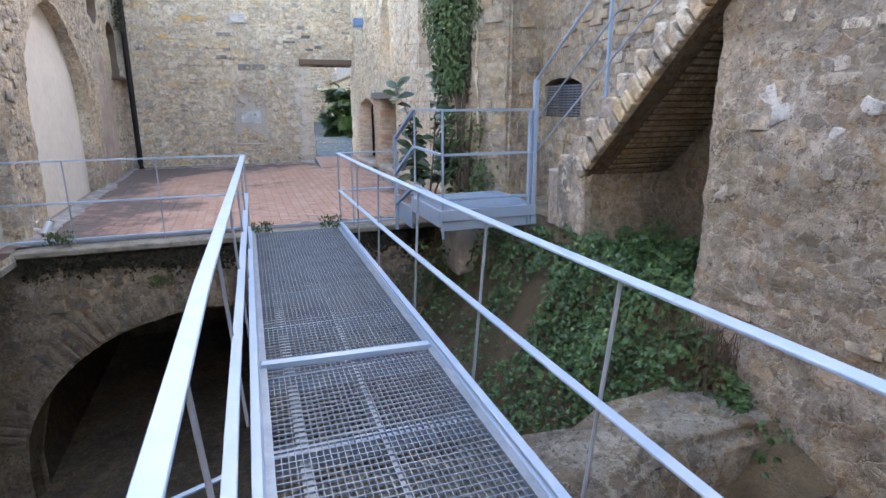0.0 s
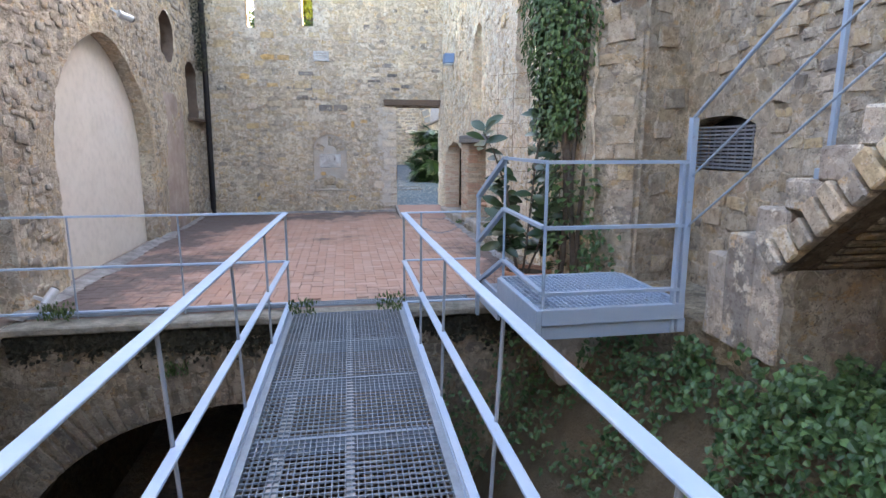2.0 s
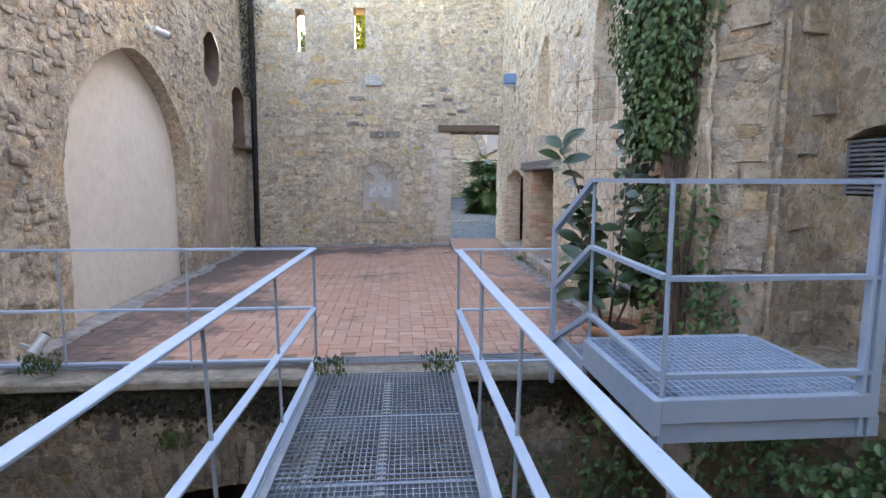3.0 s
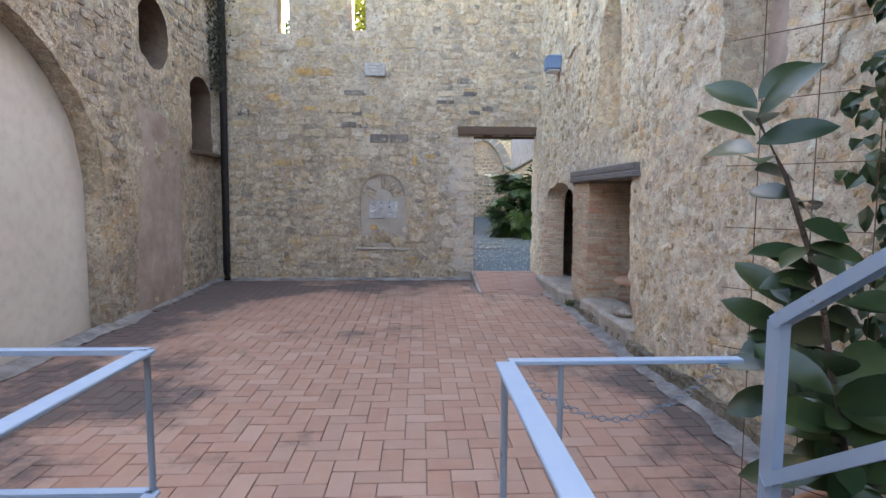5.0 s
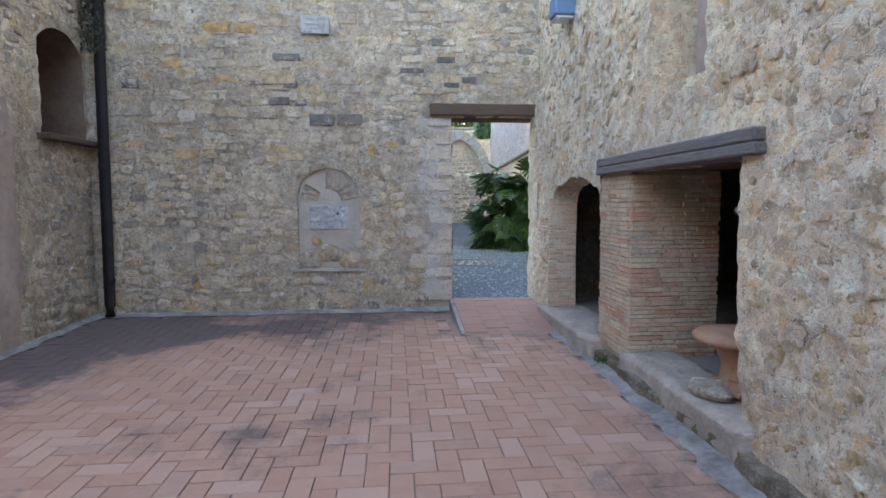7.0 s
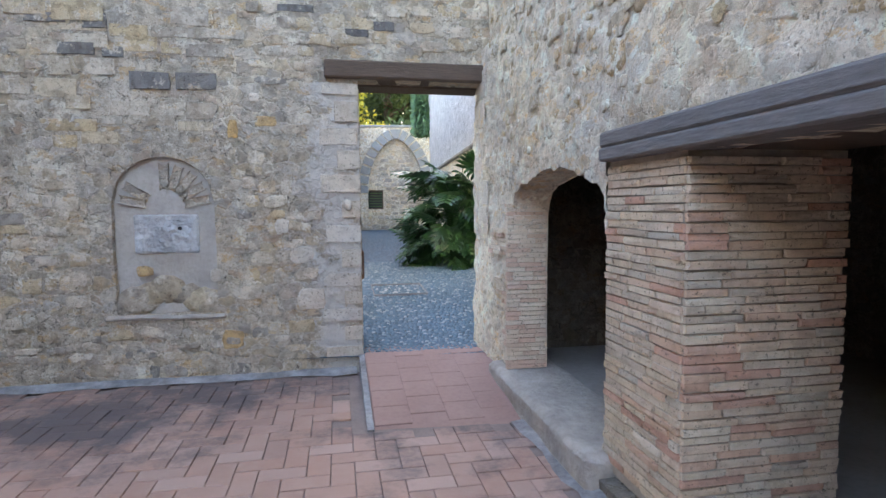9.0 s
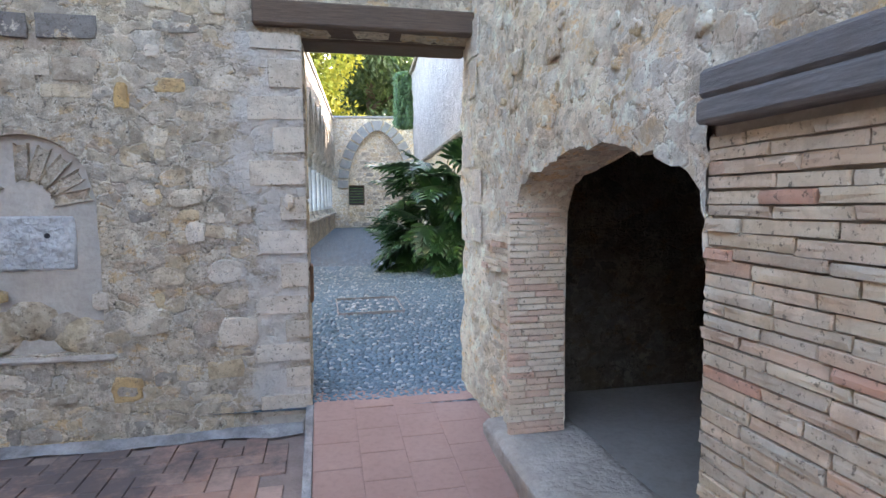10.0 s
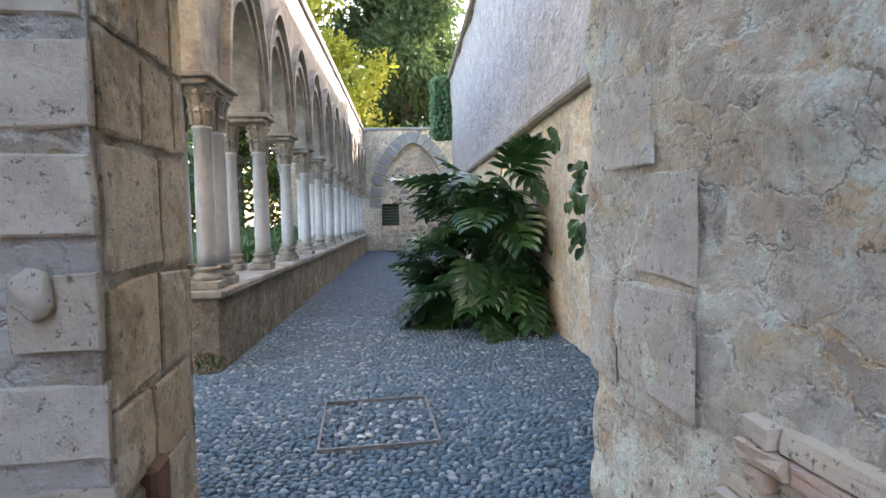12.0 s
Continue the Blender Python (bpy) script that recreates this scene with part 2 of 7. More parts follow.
m_dark_stone_r = stone_mat("dark_stone_joined", [(0.22, 0.19, 0.15), (0.30, 0.25, 0.185), (0.17, 0.15, 0.125), (0.34, 0.29, 0.22)], True, smear=0.85, lime=((0.24, 0.20, 0.15), (0.32, 0.275, 0.21), (0.40, 0.345, 0.27)))
m_brick = stone_mat("thin_brick", BRICK, False, bump=0.35, grey=0.05, spots=0.45)
m_brick_r = stone_mat("thin_brick_joined", BRICK, True, bump=0.35, grey=0.05, spots=0.45)
m_ramp = plain_mat("ramp_tile", (0.29, 0.165, 0.13), (0.36, 0.22, 0.175), 1.6, 0.75, 0.1, fine=30)
m_plaster = plain_mat("cream_plaster", (0.68, 0.61, 0.53), (0.78, 0.715, 0.64), 1.2, 0.9, 0.12, fine=9)
m_brown = plain_mat("brown_plaster", (0.30, 0.215, 0.175), (0.52, 0.43, 0.375), 1.9, 0.9, 0.3, fine=10)
# brown plaster, darkened further so deep recesses look shaded
m_umber_shade = plain_mat("shaded_umber_plaster", (0.11, 0.075, 0.055), (0.22, 0.155, 0.115), 2.2, 0.92, 0.5, dist=0.03, fine=12)
m_white = plain_mat("white_limewash", (0.40, 0.395, 0.38), (0.66, 0.65, 0.63), 4.2, 0.9, 0.9, dist=0.10, fine=14)
m_cement = plain_mat("cement", (0.15, 0.14, 0.135), (0.42, 0.40, 0.385), 5, 0.9, 0.8, dist=0.03, fine=26)
m_mortar = plain_mat("grey_mortar", (0.36, 0.315, 0.265), (0.50, 0.45, 0.39), 3.0, 0.95, 0.5, dist=0.02, fine=30)
m_ledge = plain_mat("worn_ledge", (0.31, 0.265, 0.22), (0.50, 0.44, 0.375), 5, 0.85, 0.8, dist=0.03, fine=22)
m_kerb = plain_mat("mossy_kerb", (0.13, 0.12, 0.095), (0.36, 0.335, 0.28), 5, 0.95, 0.8, dist=0.03, fine=22)
m_pipe = plain_mat("dark_pipe", (0.014, 0.012, 0.012), (0.032, 0.026, 0.025), 8, 0.7, 0.15, spec=0.2)
m_rust = plain_mat("rusty_bar", (0.10, 0.055, 0.035), (0.18, 0.09, 0.05), 20, 0.8, 0.4)
m_lintel = plain_mat("brown_timber", (0.085, 0.055, 0.038), (0.17, 0.115, 0.08), 7, 0.75, 0.7, stretch=(1, 12, 14))
m_beam = plain_mat("weathered_timber", (0.15, 0.135, 0.125), (0.27, 0.25, 0.24), 6, 0.8, 0.8, stretch=(14, 1, 16))
m_pot = plain_mat("terracotta_pot", (0.42, 0.20, 0.12), (0.55, 0.30, 0.19), 6, 0.85, 0.2)
m_terra = plain_mat("old_terracotta", (0.38, 0.20, 0.125), (0.50, 0.33, 0.22), 7, 0.9, 0.5)
m_soil = plain_mat("dark_soil", (0.045, 0.035, 0.026), (0.09, 0.07, 0.05), 12, 0.95, 0.9, dist=0.05)
m_marble = plain_mat("grey_marble", (0.34, 0.35, 0.35), (0.52, 0.52, 0.50), 3.5, 0.55, 0.15, fine=18)
m_carved = plain_mat("carved_limestone", (0.16, 0.14, 0.115), (0.41, 0.365, 0.295), 4, 0.9, 0.8, dist=0.03, fine=24)
m_lava = plain_mat("grey_voussoir", (0.17, 0.165, 0.16), (0.27, 0.26, 0.25), 5, 0.9, 0.6)
m_bark = plain_mat("bark", (0.08, 0.06, 0.045), (0.16, 0.12, 0.09), 10, 0.95, 0.9, dist=0.03)
m_blue = plain_mat("blue_grey_enamel", (0.12, 0.20, 0.33), (0.15, 0.24, 0.38), 6, 0.4, 0.05)
m_black = plain_mat("black_plastic_and_shade", (0.02, 0.02, 0.022), (0.035, 0.035, 0.04), 9, 0.4, 0.05)
m_silver = plain_mat("silver_casing", (0.55, 0.56, 0.57), (0.65, 0.66, 0.67), 9, 0.35, 0.05, metal=0.3)
m_vent = plain_mat("galvanised_slat", (0.20, 0.215, 0.24), (0.30, 0.315, 0.34), 9, 0.5, 0.1, metal=0.5)


def steel_paint(name, a, b, chip):
    k = Mat(name, 0.38, 0.0, 0.5)
    c = k.ramp(k.noise(3.0, 5, 0.6), [(0.3, a), (0.7, b)])
    c = k.mix(k.ramp(k.noise(11, 8, 0.75), [(0.63, 0.0), (0.68, 0.85)]), c, chip)
    k.color(c)
    k.rough(k.ramp(k.noise(20, 5, 0.6), [(0.3, 0.3), (0.7, 0.5)]))
    return k.bump(k.noise(40, 5, 0.6), 0.08, 0.004).m


m_rail = steel_paint("rail_paint", (0.31, 0.43, 0.58), (0.37, 0.485, 0.62), (0.30, 0.29, 0.27))
m_post = steel_paint("post_paint", (0.27, 0.32, 0.385), (0.33, 0.38, 0.44), (0.16, 0.15, 0.14))
m_plat = steel_paint("platform_paint", (0.25, 0.34, 0.45), (0.30, 0.385, 0.48), (0.2, 0.2, 0.2))
m_grate = plain_mat("galvanised_grating", (0.18, 0.225, 0.27), (0.28, 0.34, 0.40), 5, 0.45, 0.15, metal=0.2)
m_cover = plain_mat("worn_steel", (0.30, 0.31, 0.31), (0.42, 0.43, 0.43), 7, 0.5, 0.2, metal=0.3)


def tile_mat(name, rest):
    """Terracotta paving: each tile its own tint, grey lichen blotches over many tiles."""
    k = Mat(name, 0.72, spec=0.35)
    r = k.piece(rest)
    c = k.ramp(r, [(0.0, (0.375, 0.21, 0.155)), (0.3, (0.43, 0.26, 0.195)), (0.55, (0.40, 0.225, 0.165)), (0.8, (0.46, 0.30, 0.235)), (1.0, (0.36, 0.215, 0.165))])
    c = k.mix(k.ramp(k.noise(6, 6, 0.7), [(0.4, 0.0), (0.7, 0.45)]), c, (0.47, 0.32, 0.25))
    blot = k.noise(0.55, 9, 0.72)
    sx = k.n("ShaderNodeSeparateXYZ", Vector=k.pos)
    left = k.ramp(k.math("MULTIPLY", k.math("ADD", sx.outputs[0], 2.6), 0.33), [(0.0, 0.27), (0.75, 0.0)])
    right = k.ramp(k.math("MULTIPLY", k.math("SUBTRACT", sx.outputs[0], 1.9), 0.75), [(0.0, 0.0), (0.9, 0.28)])
    back = k.ramp(k.math("MULTIPLY", k.math("SUBTRACT", sx.outputs[1], 15.4), 0.4), [(0.0, 0.0), (0.9, 0.15)])
    right = k.math("MULTIPLY", right, k.ramp(k.math("MULTIPLY", k.math("SUBTRACT", sx.outputs[1], 13.6), 0.5), [(0.0, 1.0), (0.9, 0.0)]))
    s = k.math("ADD", k.math("ADD", blot, left), k.math("ADD", right, back))
    c = k.mix(k.ramp(s, [(0.57, 0.0), (0.68, 0.85)]), c, (0.085, 0.075, 0.076))
    c = k.mix(k.ramp(k.noise(1.6, 8, 0.75), [(0.6, 0.0), (0.8, 0.4)]), c, (0.42, 0.37, 0.35))
    k.color(c)
    return k.bump(k.noise(30, 6, 0.6), 0.25, 0.01).m


m_tile, m_tile_r = tile_mat("terracotta_tile", False), tile_mat("terracotta_tile_joined", True)
m_joint = plain_mat("tile_joint", (0.21, 0.155, 0.13), (0.30, 0.225, 0.19), 5, 0.95, 0.4)


def pebble_mat(name, rest):
    k = Mat(name, 0.5, spec=0.5)
    r = k.piece(rest)
    c = k.ramp(r, [(0.0, (0.055, 0.10, 0.132)), (0.35, (0.105, 0.175, 0.218)), (0.65, (0.078, 0.142, 0.182)), (0.87, (0.18, 0.24, 0.265)), (1.0, (0.38, 0.395, 0.39))])
    c = k.mix(k.ramp(k.noise(30, 5, 0.6), [(0.4, 0.0), (0.7, 0.3)]), c, (0.12, 0.12, 0.12))
    k.color(c)
    return k.bump(k.noise(80, 4, 0.6), 0.15, 0.004).m


m_peb, m_peb_r = pebble_mat("river_pebble", False), pebble_mat("river_pebble_joined", True)


def cobble_bed():
    k = Mat("pebble_bed", 0.75, spec=0.35)
    v = k.n("ShaderNodeTexVoronoi", Vector=k.n("ShaderNodeMapping", Vector=k.pos, Scale=(20, 30, 20)).outputs[0], Scale=1.0)
    rnd = k.n("ShaderNodeSeparateColor", Color=v.outputs["Color"]).outputs[0]
    c = k.ramp(rnd, [(0.0, (0.06, 0.10, 0.13)), (0.6, (0.10, 0.165, 0.205)), (1.0, (0.24, 0.28, 0.30))])
    c = k.mix(k.ramp(v.outputs["Distance"], [(0.42, 0.0), (0.6, 0.85)]), c, (0.055, 0.055, 0.056))
    k.color(c)
    return k.bump(k.ramp(v.outputs["Distance"], [(0.1, 1.0), (0.65, 0.0)]), 0.8, 0.03).m


m_bed = cobble_bed()
m_ivy = leaf_mat("ivy_leaf", (0.028, 0.078, 0.026), (0.115, 0.22, 0.075))
m_vine = leaf_mat("vine_leaf", (0.045, 0.095, 0.025), (0.10, 0.17, 0.045))
m_ficus = leaf_mat("rubber_leaf", (0.022, 0.05, 0.022), (0.055, 0.085, 0.03), 0.28, 0.06)
m_phil = leaf_mat("split_leaf", (0.016, 0.058, 0.02), (0.055, 0.135, 0.035), 0.3, 0.12)
m_yel = leaf_mat("yellow_leaf", (0.32, 0.34, 0.035), (0.55, 0.50, 0.07), 0.5, 0.4)
m_pine = leaf_mat("pine_needles", (0.045, 0.085, 0.03), (0.10, 0.15, 0.05), 0.6, 0.25)
m_thorn = leaf_mat("dark_creeper", (0.018, 0.022, 0.012), (0.05, 0.05, 0.025), 0.7, 0.05)
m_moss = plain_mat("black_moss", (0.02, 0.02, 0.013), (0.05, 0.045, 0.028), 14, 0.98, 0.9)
m_dry = leaf_mat("dry_twigs", (0.10, 0.065, 0.04), (0.17, 0.11, 0.07), 0.8, 0.1)
m_stub = wall_mat("stub_cement", (0.17, 0.155, 0.13), (0.27, 0.25, 0.215), (0.34, 0.32, 0.28), stain=(0.02, 0.02, 0.016), amount=0.9)
# shade of enclosed spaces put into the colour, with soot under the steps
m_soot_shade = wall_mat("sooty_shaded_masonry", (0.10, 0.078, 0.06), (0.14, 0.112, 0.085), (0.18, 0.146, 0.112), amount=0.5)


# ---------- building helpers ----------
UP = Vector((0, 0, 1))


def mesh_ob(name, verts, faces, mat, parent=None, label="", smooth=False):
    me = bpy.data.meshes.new(name)
    me.from_pydata([tuple(v) for v in verts], [], faces)
    me.materials.append(mat)
    if smooth:
        me.polygons.foreach_set("use_smooth", [True] * len(me.polygons))
    me.update()
    ob = new(name, me)
    if parent:
        ob.parent = parent
    if label:
        ob["label"] = label
    return ob


def part(name, bm, mat, parent, label="", smooth=False):
    me = bpy.data.meshes.new(name)
    bmesh.ops.recalc_face_normals(bm, faces=bm.faces)
    bm.to_mesh(me)
    bm.free()
    me.materials.append(mat)
    if smooth:
        me.polygons.foreach_set("use_smooth", [True] * len(me.polygons))
    ob = new(name, me)
    if parent:
        ob.parent = parent
    if label:
        ob["label"] = label
    return ob


def thing(name, label, category, group="", kind=""):
    return tagged(new(name), label, category, group, kind)


def box(bm, x0, x1, y0, y1, z0, z1, bevel=0.0, m=None):
    r = bmesh.ops.create_cube(bm, size=1.0)
    for v in r["verts"]:
        v.co = Vector(((x0 + x1) / 2 + v.co.x * (x1 - x0), (y0 + y1) / 2 + v.co.y * (y1 - y0), (z0 + z1) / 2 + v.co.z * (z1 - z0)))
        if m:
            v.co = m @ v.co
    if bevel:
        es = list({e for v in r["verts"] for e in v.link_edges})
        bmesh.ops.bevel(bm, geom=es, offset=bevel, segments=1, affect="EDGES")
    return bm


def bar(bm, p, q, w, h, up=UP, bevel=0.0):
    """A flat bar from p to q: w across, h along up."""
    p, q = Vector(p), Vector(q)
    d = (q - p)
    L = d.length
    d.normalize()
    side = d.cross(Vector(up))
    if side.length < 1e-4:
        side = d.cross(Vector((1, 0, 0)))
    side.normalize()
    top = side.cross(d).normalized()
    m = Matrix((side, d, top)).transposed().to_4x4()
    m.translation = (p + q) / 2
    return box(bm, -w / 2, w / 2, -L / 2, L / 2, -h / 2, h / 2, bevel, m)


def tube(bm, pts, r, n=8, r2=None):
    """A round tube through pts, tapering from r to r2."""
    pts = [Vector(p) for p in pts]
    r2 = r if r2 is None else r2
    rings = []
    for i, p in enumerate(pts):
        d = (pts[min(i + 1, len(pts) - 1)] - pts[max(i - 1, 0)]).normalized()
        a = d.orthogonal().normalized() if abs(d.z) < 0.9 else d.cross(Vector((0, 1, 0))).normalized()
        b = d.cross(a)
        rr = r + (r2 - r) * i / max(1, len(pts) - 1)
        rings.append([bm.verts.new(p + (a * math.cos(t) + b * math.sin(t)) * rr) for t in [2 * math.pi * j / n for j in range(n)]])
    for A, B in zip(rings, rings[1:]):
        for j in range(n):
            bm.faces.new((A[j], A[(j + 1) % n], B[(j + 1) % n], B[j]))
    bm.faces.new(rings[0][::-1])
    bm.faces.new(rings[-1])
    return bm


def flat_rail(pts, w, h):
    """One continuous flat bar with softened edges through pts, lying level."""
    bm = bmesh.new()
    c = 0.003
    rings = []
    for x, y, z in pts:
        rings.append([bm.verts.new((x + a, y, z + b)) for a, b in ((-w / 2, -h / 2 + c), (-w / 2 + c, -h / 2), (w / 2 - c, -h / 2), (w / 2, -h / 2 + c), (w / 2, h / 2 - c), (w / 2 - c, h / 2), (-w / 2 + c, h / 2), (-w / 2, h / 2 - c))])
    for A, B in zip(rings, rings[1:]):
        for j in range(8):
            bm.faces.new((A[j], A[(j + 1) % 8], B[(j + 1) % 8], B[j]))
    bm.faces.new(rings[0][::-1])
    bm.faces.new(rings[-1])
    bmesh.ops.recalc_face_normals(bm, faces=bm.faces)
    return bm


def lathe(bm, prof, n=16, at=(0, 0, 0)):
    rings = [[bm.verts.new((at[0] + r * math.cos(2 * math.pi * j / n), at[1] + r * math.sin(2 * math.pi * j / n), at[2] + z)) for j in range(n)] for r, z in prof]
    for A, B in zip(rings, rings[1:]):
        for j in range(n):
            bm.faces.new((A[j], A[(j + 1) % n], B[(j + 1) % n], B[j]))
    bm.faces.new(rings[0][::-1])
    bm.faces.new(rings[-1])
    return bm


def rough(p, amp):
    """Unevenness of old masonry at a place: swells, lumps and grit."""
    return amp * (1.1 * noise.noise(p * 0.9) + 0.55 * noise.noise(p * 3.7 + Vector((5, 1, 9))) + 0.45 * noise.noise(p * 9.0) + 0.3 * noise.noise(p * 21.0))


def const(v):
    return lambda u: v


class Wall:
    """A masonry wall: front patches between two curves, reveals round its openings, a plain back."""

    def __init__(self, name, O, U, N, mat, depth=0.6, amp=0.03, step=0.07, swell=None):
        self.swell = swell
        self.name, self.O, self.U, self.N, self.mat = name, Vector(O), Vector(U).normalized(), Vector(N).normalized(), mat
        self.depth, self.amp, self.step = depth, amp, step
        self.v, self.f = [], []

    def at(self, u, v, d=0.0):
        p = self.O + self.U * u + UP * v
        if self.swell:
            p = p + self.N * self.swell(u, v)
        return p + self.N * (rough(p, self.amp) if d == 0 else -d)

    def grid(self, pts, nu, nv, flip=False):
        b = len(self.v)
        self.v += pts
        for i in range(nu):
            for j in range(nv):
                a = b + i * (nv + 1) + j
                q = (a, a + nv + 1, a + nv + 2, a + 1)
                self.f.append(q[::-1] if flip else q)

    def patch(self, u0, u1, lo, hi, back=True):
        lo = lo if callable(lo) else const(lo)
        hi = hi if callable(hi) else const(hi)
        nu = max(1, round((u1 - u0) / self.step))
        hmax = max(hi(u0 + (u1 - u0) * i / 8) - lo(u0 + (u1 - u0) * i / 8) for i in range(9))
        nv = max(1, round(hmax / self.step))
        us = [u0 + (u1 - u0) * i / nu for i in range(nu + 1)]
        self.grid([self.at(u, lo(u) + (hi(u) - lo(u)) * j / nv) for u in us for j in range(nv + 1)], nu, nv)
        if back:
            nb = max(1, nu // 3)
            us = [u0 + (u1 - u0) * i / nb for i in range(nb + 1)]
            self.grid([self.at(u, lo(u) + (hi(u) - lo(u)) * j, self.depth) for u in us for j in range(2)], nb, 1, True)
        return self

    def reveal(self, line, depth=None, rows=4, flare=0.0):
        """The side of an opening along a line of (u, v), from the face to a depth."""
        depth = depth or self.depth
        dense = []
        for (a, b), (c, d) in zip(line, line[1:]):
            k = max(1, round(math.hypot(c - a, d - b) / self.step))
            dense += [(a + (c - a) * i / k, b + (d - b) * i / k) for i in range(k)]
        dense.append(line[-1])
        pts = []
        for u, v in dense:
            for j in range(rows + 1):
                p = self.at(u, v, depth * j / rows)
                if 0 < j:
                    w = rough(p * 1.3 + Vector((3, 3, 3)), self.amp * 0.7)
                    p = p + UP * w * 0.5 + self.U * w * 0.7
                pts.append(p)
        self.grid(pts, len(dense) - 1, rows)
        return self

    def done(self, label, kind="structure", category="wall"):
        ob = mesh_ob(self.name, self.v, self.f, self.mat, smooth=True)
        return tagged(ob, label, category, kind=kind)


def pointed(u0, u1, spring, top, tip=None):
    """The curve of a pointed arch over u0..u1 as a function of u."""
    tip = (u0 + u1) / 2 if tip is None else tip

    def f(u):
        if u <= tip:
            t = (u - u0) / (tip - u0)
        else:
            t = (u1 - u) / (u1 - tip)
        t = min(max(t, 0.0), 1.0)
        return spring + (top - spring) * (0.86 * math.sqrt(max(0.0, 1 - (1 - t) ** 2)) + 0.14 * t)
    return f


def rounded(u0, u1, spring, top):
    c, r = (u0 + u1) / 2, (u1 - u0) / 2

    def f(u):
        return spring + (top - spring) * math.sqrt(max(0.0, 1 - min(1.0, abs(u - c) / r) ** 2))
    return f


def curve_pts(f, u0, u1, n=18):
    return [(u0 + (u1 - u0) * i / n, f(u0 + (u1 - u0) * i / n)) for i in range(n + 1)]


def floor_z(y):
    return 0.008 * (y - 9.9)


# ---------- the large structure ----------
XL, XR, YF, YE = -2.42, 3.2, 18.0, 9.85
# unseen wall tops, made up to shade the court and sun wall_west's rim
TOP = 8.1

# far wall: door, two slits, shell niche
far = Wall("wall_north", (0, YF, 0), (1, 0, 0), (0, -1, 0), m_far, 0.55, 0.026, 0.04)
D0, D1, DT = 2.05, 3.19, 2.6
N0, N1 = 0.07, 0.86
niche_top = rounded(N0, N1, 1.55, 1.93)
far.patch(-2.9, -1.29, -0.2, TOP).patch(-1.29, -1.10, -0.2, 4.27).patch(-1.29, -1.10, 5.15, TOP)
far.patch(-1.10, -0.06, -0.2, TOP).patch(-0.06, N0, -0.2, 4.34).patch(-0.06, 0.19, 5.2, TOP).patch(N0, 0.19, niche_top, 4.34)
far.patch(0.19, N1, niche_top, TOP).patch(N0, N1, -0.2, 0.64).patch(N1, D0, -0.2, TOP).patch(D0, D1, DT, TOP).patch(D1, 3.4, 2.78, TOP)
for a, b, c, d in ((-1.29, -1.10, 4.27, 5.15), (-0.06, 0.19, 4.34, 5.2)):
    far.reveal([(a, c), (b, c), (b, d), (a, d), (a, c)][::-1])
far.reveal([(D0, -0.2), (D0, DT), (D1, DT)])
far.reveal([(N0, 0.64)] + curve_pts(niche_top, N0, N1) + [(N1, 0.64), (N0, 0.64)], 0.06)
wall_north = far.done("tall rubble stone wall with a doorway")

# left wall: blind arches, oculus, small window
left = Wall("wall_west", (XL, 0, 0), (0, 1, 0), (1, 0, 0), m_left, 0.6, 0.034, 0.045)
A1, A2 = (11.22, 14.56), (7.4, 10.22)
arch1 = pointed(*A1, 1.7, 3.2, 12.98)
arch2 = pointed(*A2, 1.7, 3.2)
W0, W1 = 17.07, 17.93
lwin = rounded(W0 - 0.12, W1 + 0.12, 2.85, 3.43)
OC, OZ, OR = 15.94, 3.67, 0.44


def oc_hi(u):
    return OZ + 1.05 * math.sqrt(max(0.0, OR * OR - (u - OC) ** 2))


def oc_lo(u):
    return OZ - 1.05 * math.sqrt(max(0.0, OR * OR - (u - OC) ** 2))


LT = 5.45
left.patch(-3, A2[0], -0.1, LT).patch(A2[0], A2[1], -0.1, 0.0).patch(*A2, arch2, LT).patch(A2[1], A1[0], -0.1, LT)
left.patch(*A1, -0.1, 0.03).patch(*A1, arch1, LT).patch(A1[1], OC - OR, -1, LT).patch(OC - OR, OC + OR, -1, oc_lo).patch(OC - OR, OC + OR, oc_hi, LT)
left.patch(OC + OR, W0, -1, LT).patch(W0, W1, -1, 2.24).patch(W0, W1, lwin, LT).patch(W1, 18.05, -1, LT)
for (a, b), f in ((A1, arch1), (A2, arch2)):
    left.reveal([(a, 0)] + curve_pts(f, a, b, 26) + [(b, 0)], 0.24)
# the lining carries the recess shade in its colour
lining = Wall("wall_west_lining", (XL, 0, 0), (0, 1, 0), (1, 0, 0), m_umber_shade, 0.6, 0.02, 0.045)
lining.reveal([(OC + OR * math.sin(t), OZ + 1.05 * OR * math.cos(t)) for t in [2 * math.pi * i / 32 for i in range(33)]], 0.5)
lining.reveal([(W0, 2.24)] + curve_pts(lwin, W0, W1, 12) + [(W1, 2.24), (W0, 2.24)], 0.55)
lining.done("brown plaster lining of the round recess and the blocked window, darkened for shade")
wall_west = left.done("old stone wall with blind pointed arches")
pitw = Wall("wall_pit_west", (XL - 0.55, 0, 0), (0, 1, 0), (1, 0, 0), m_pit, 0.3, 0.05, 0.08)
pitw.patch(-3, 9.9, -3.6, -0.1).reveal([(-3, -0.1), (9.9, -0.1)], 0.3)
pitw.done("dark masonry side of the pit")
bm = bmesh.new()
box(bm, XL - 0.62, XL + 0.02, -3, 9.74, -0.16, -0.075, 0.01)
tagged(part("trim_ledge_pit", bm, m_kerb, None), "mossy ledge over the side of the pit", "ledge", kind="structure")

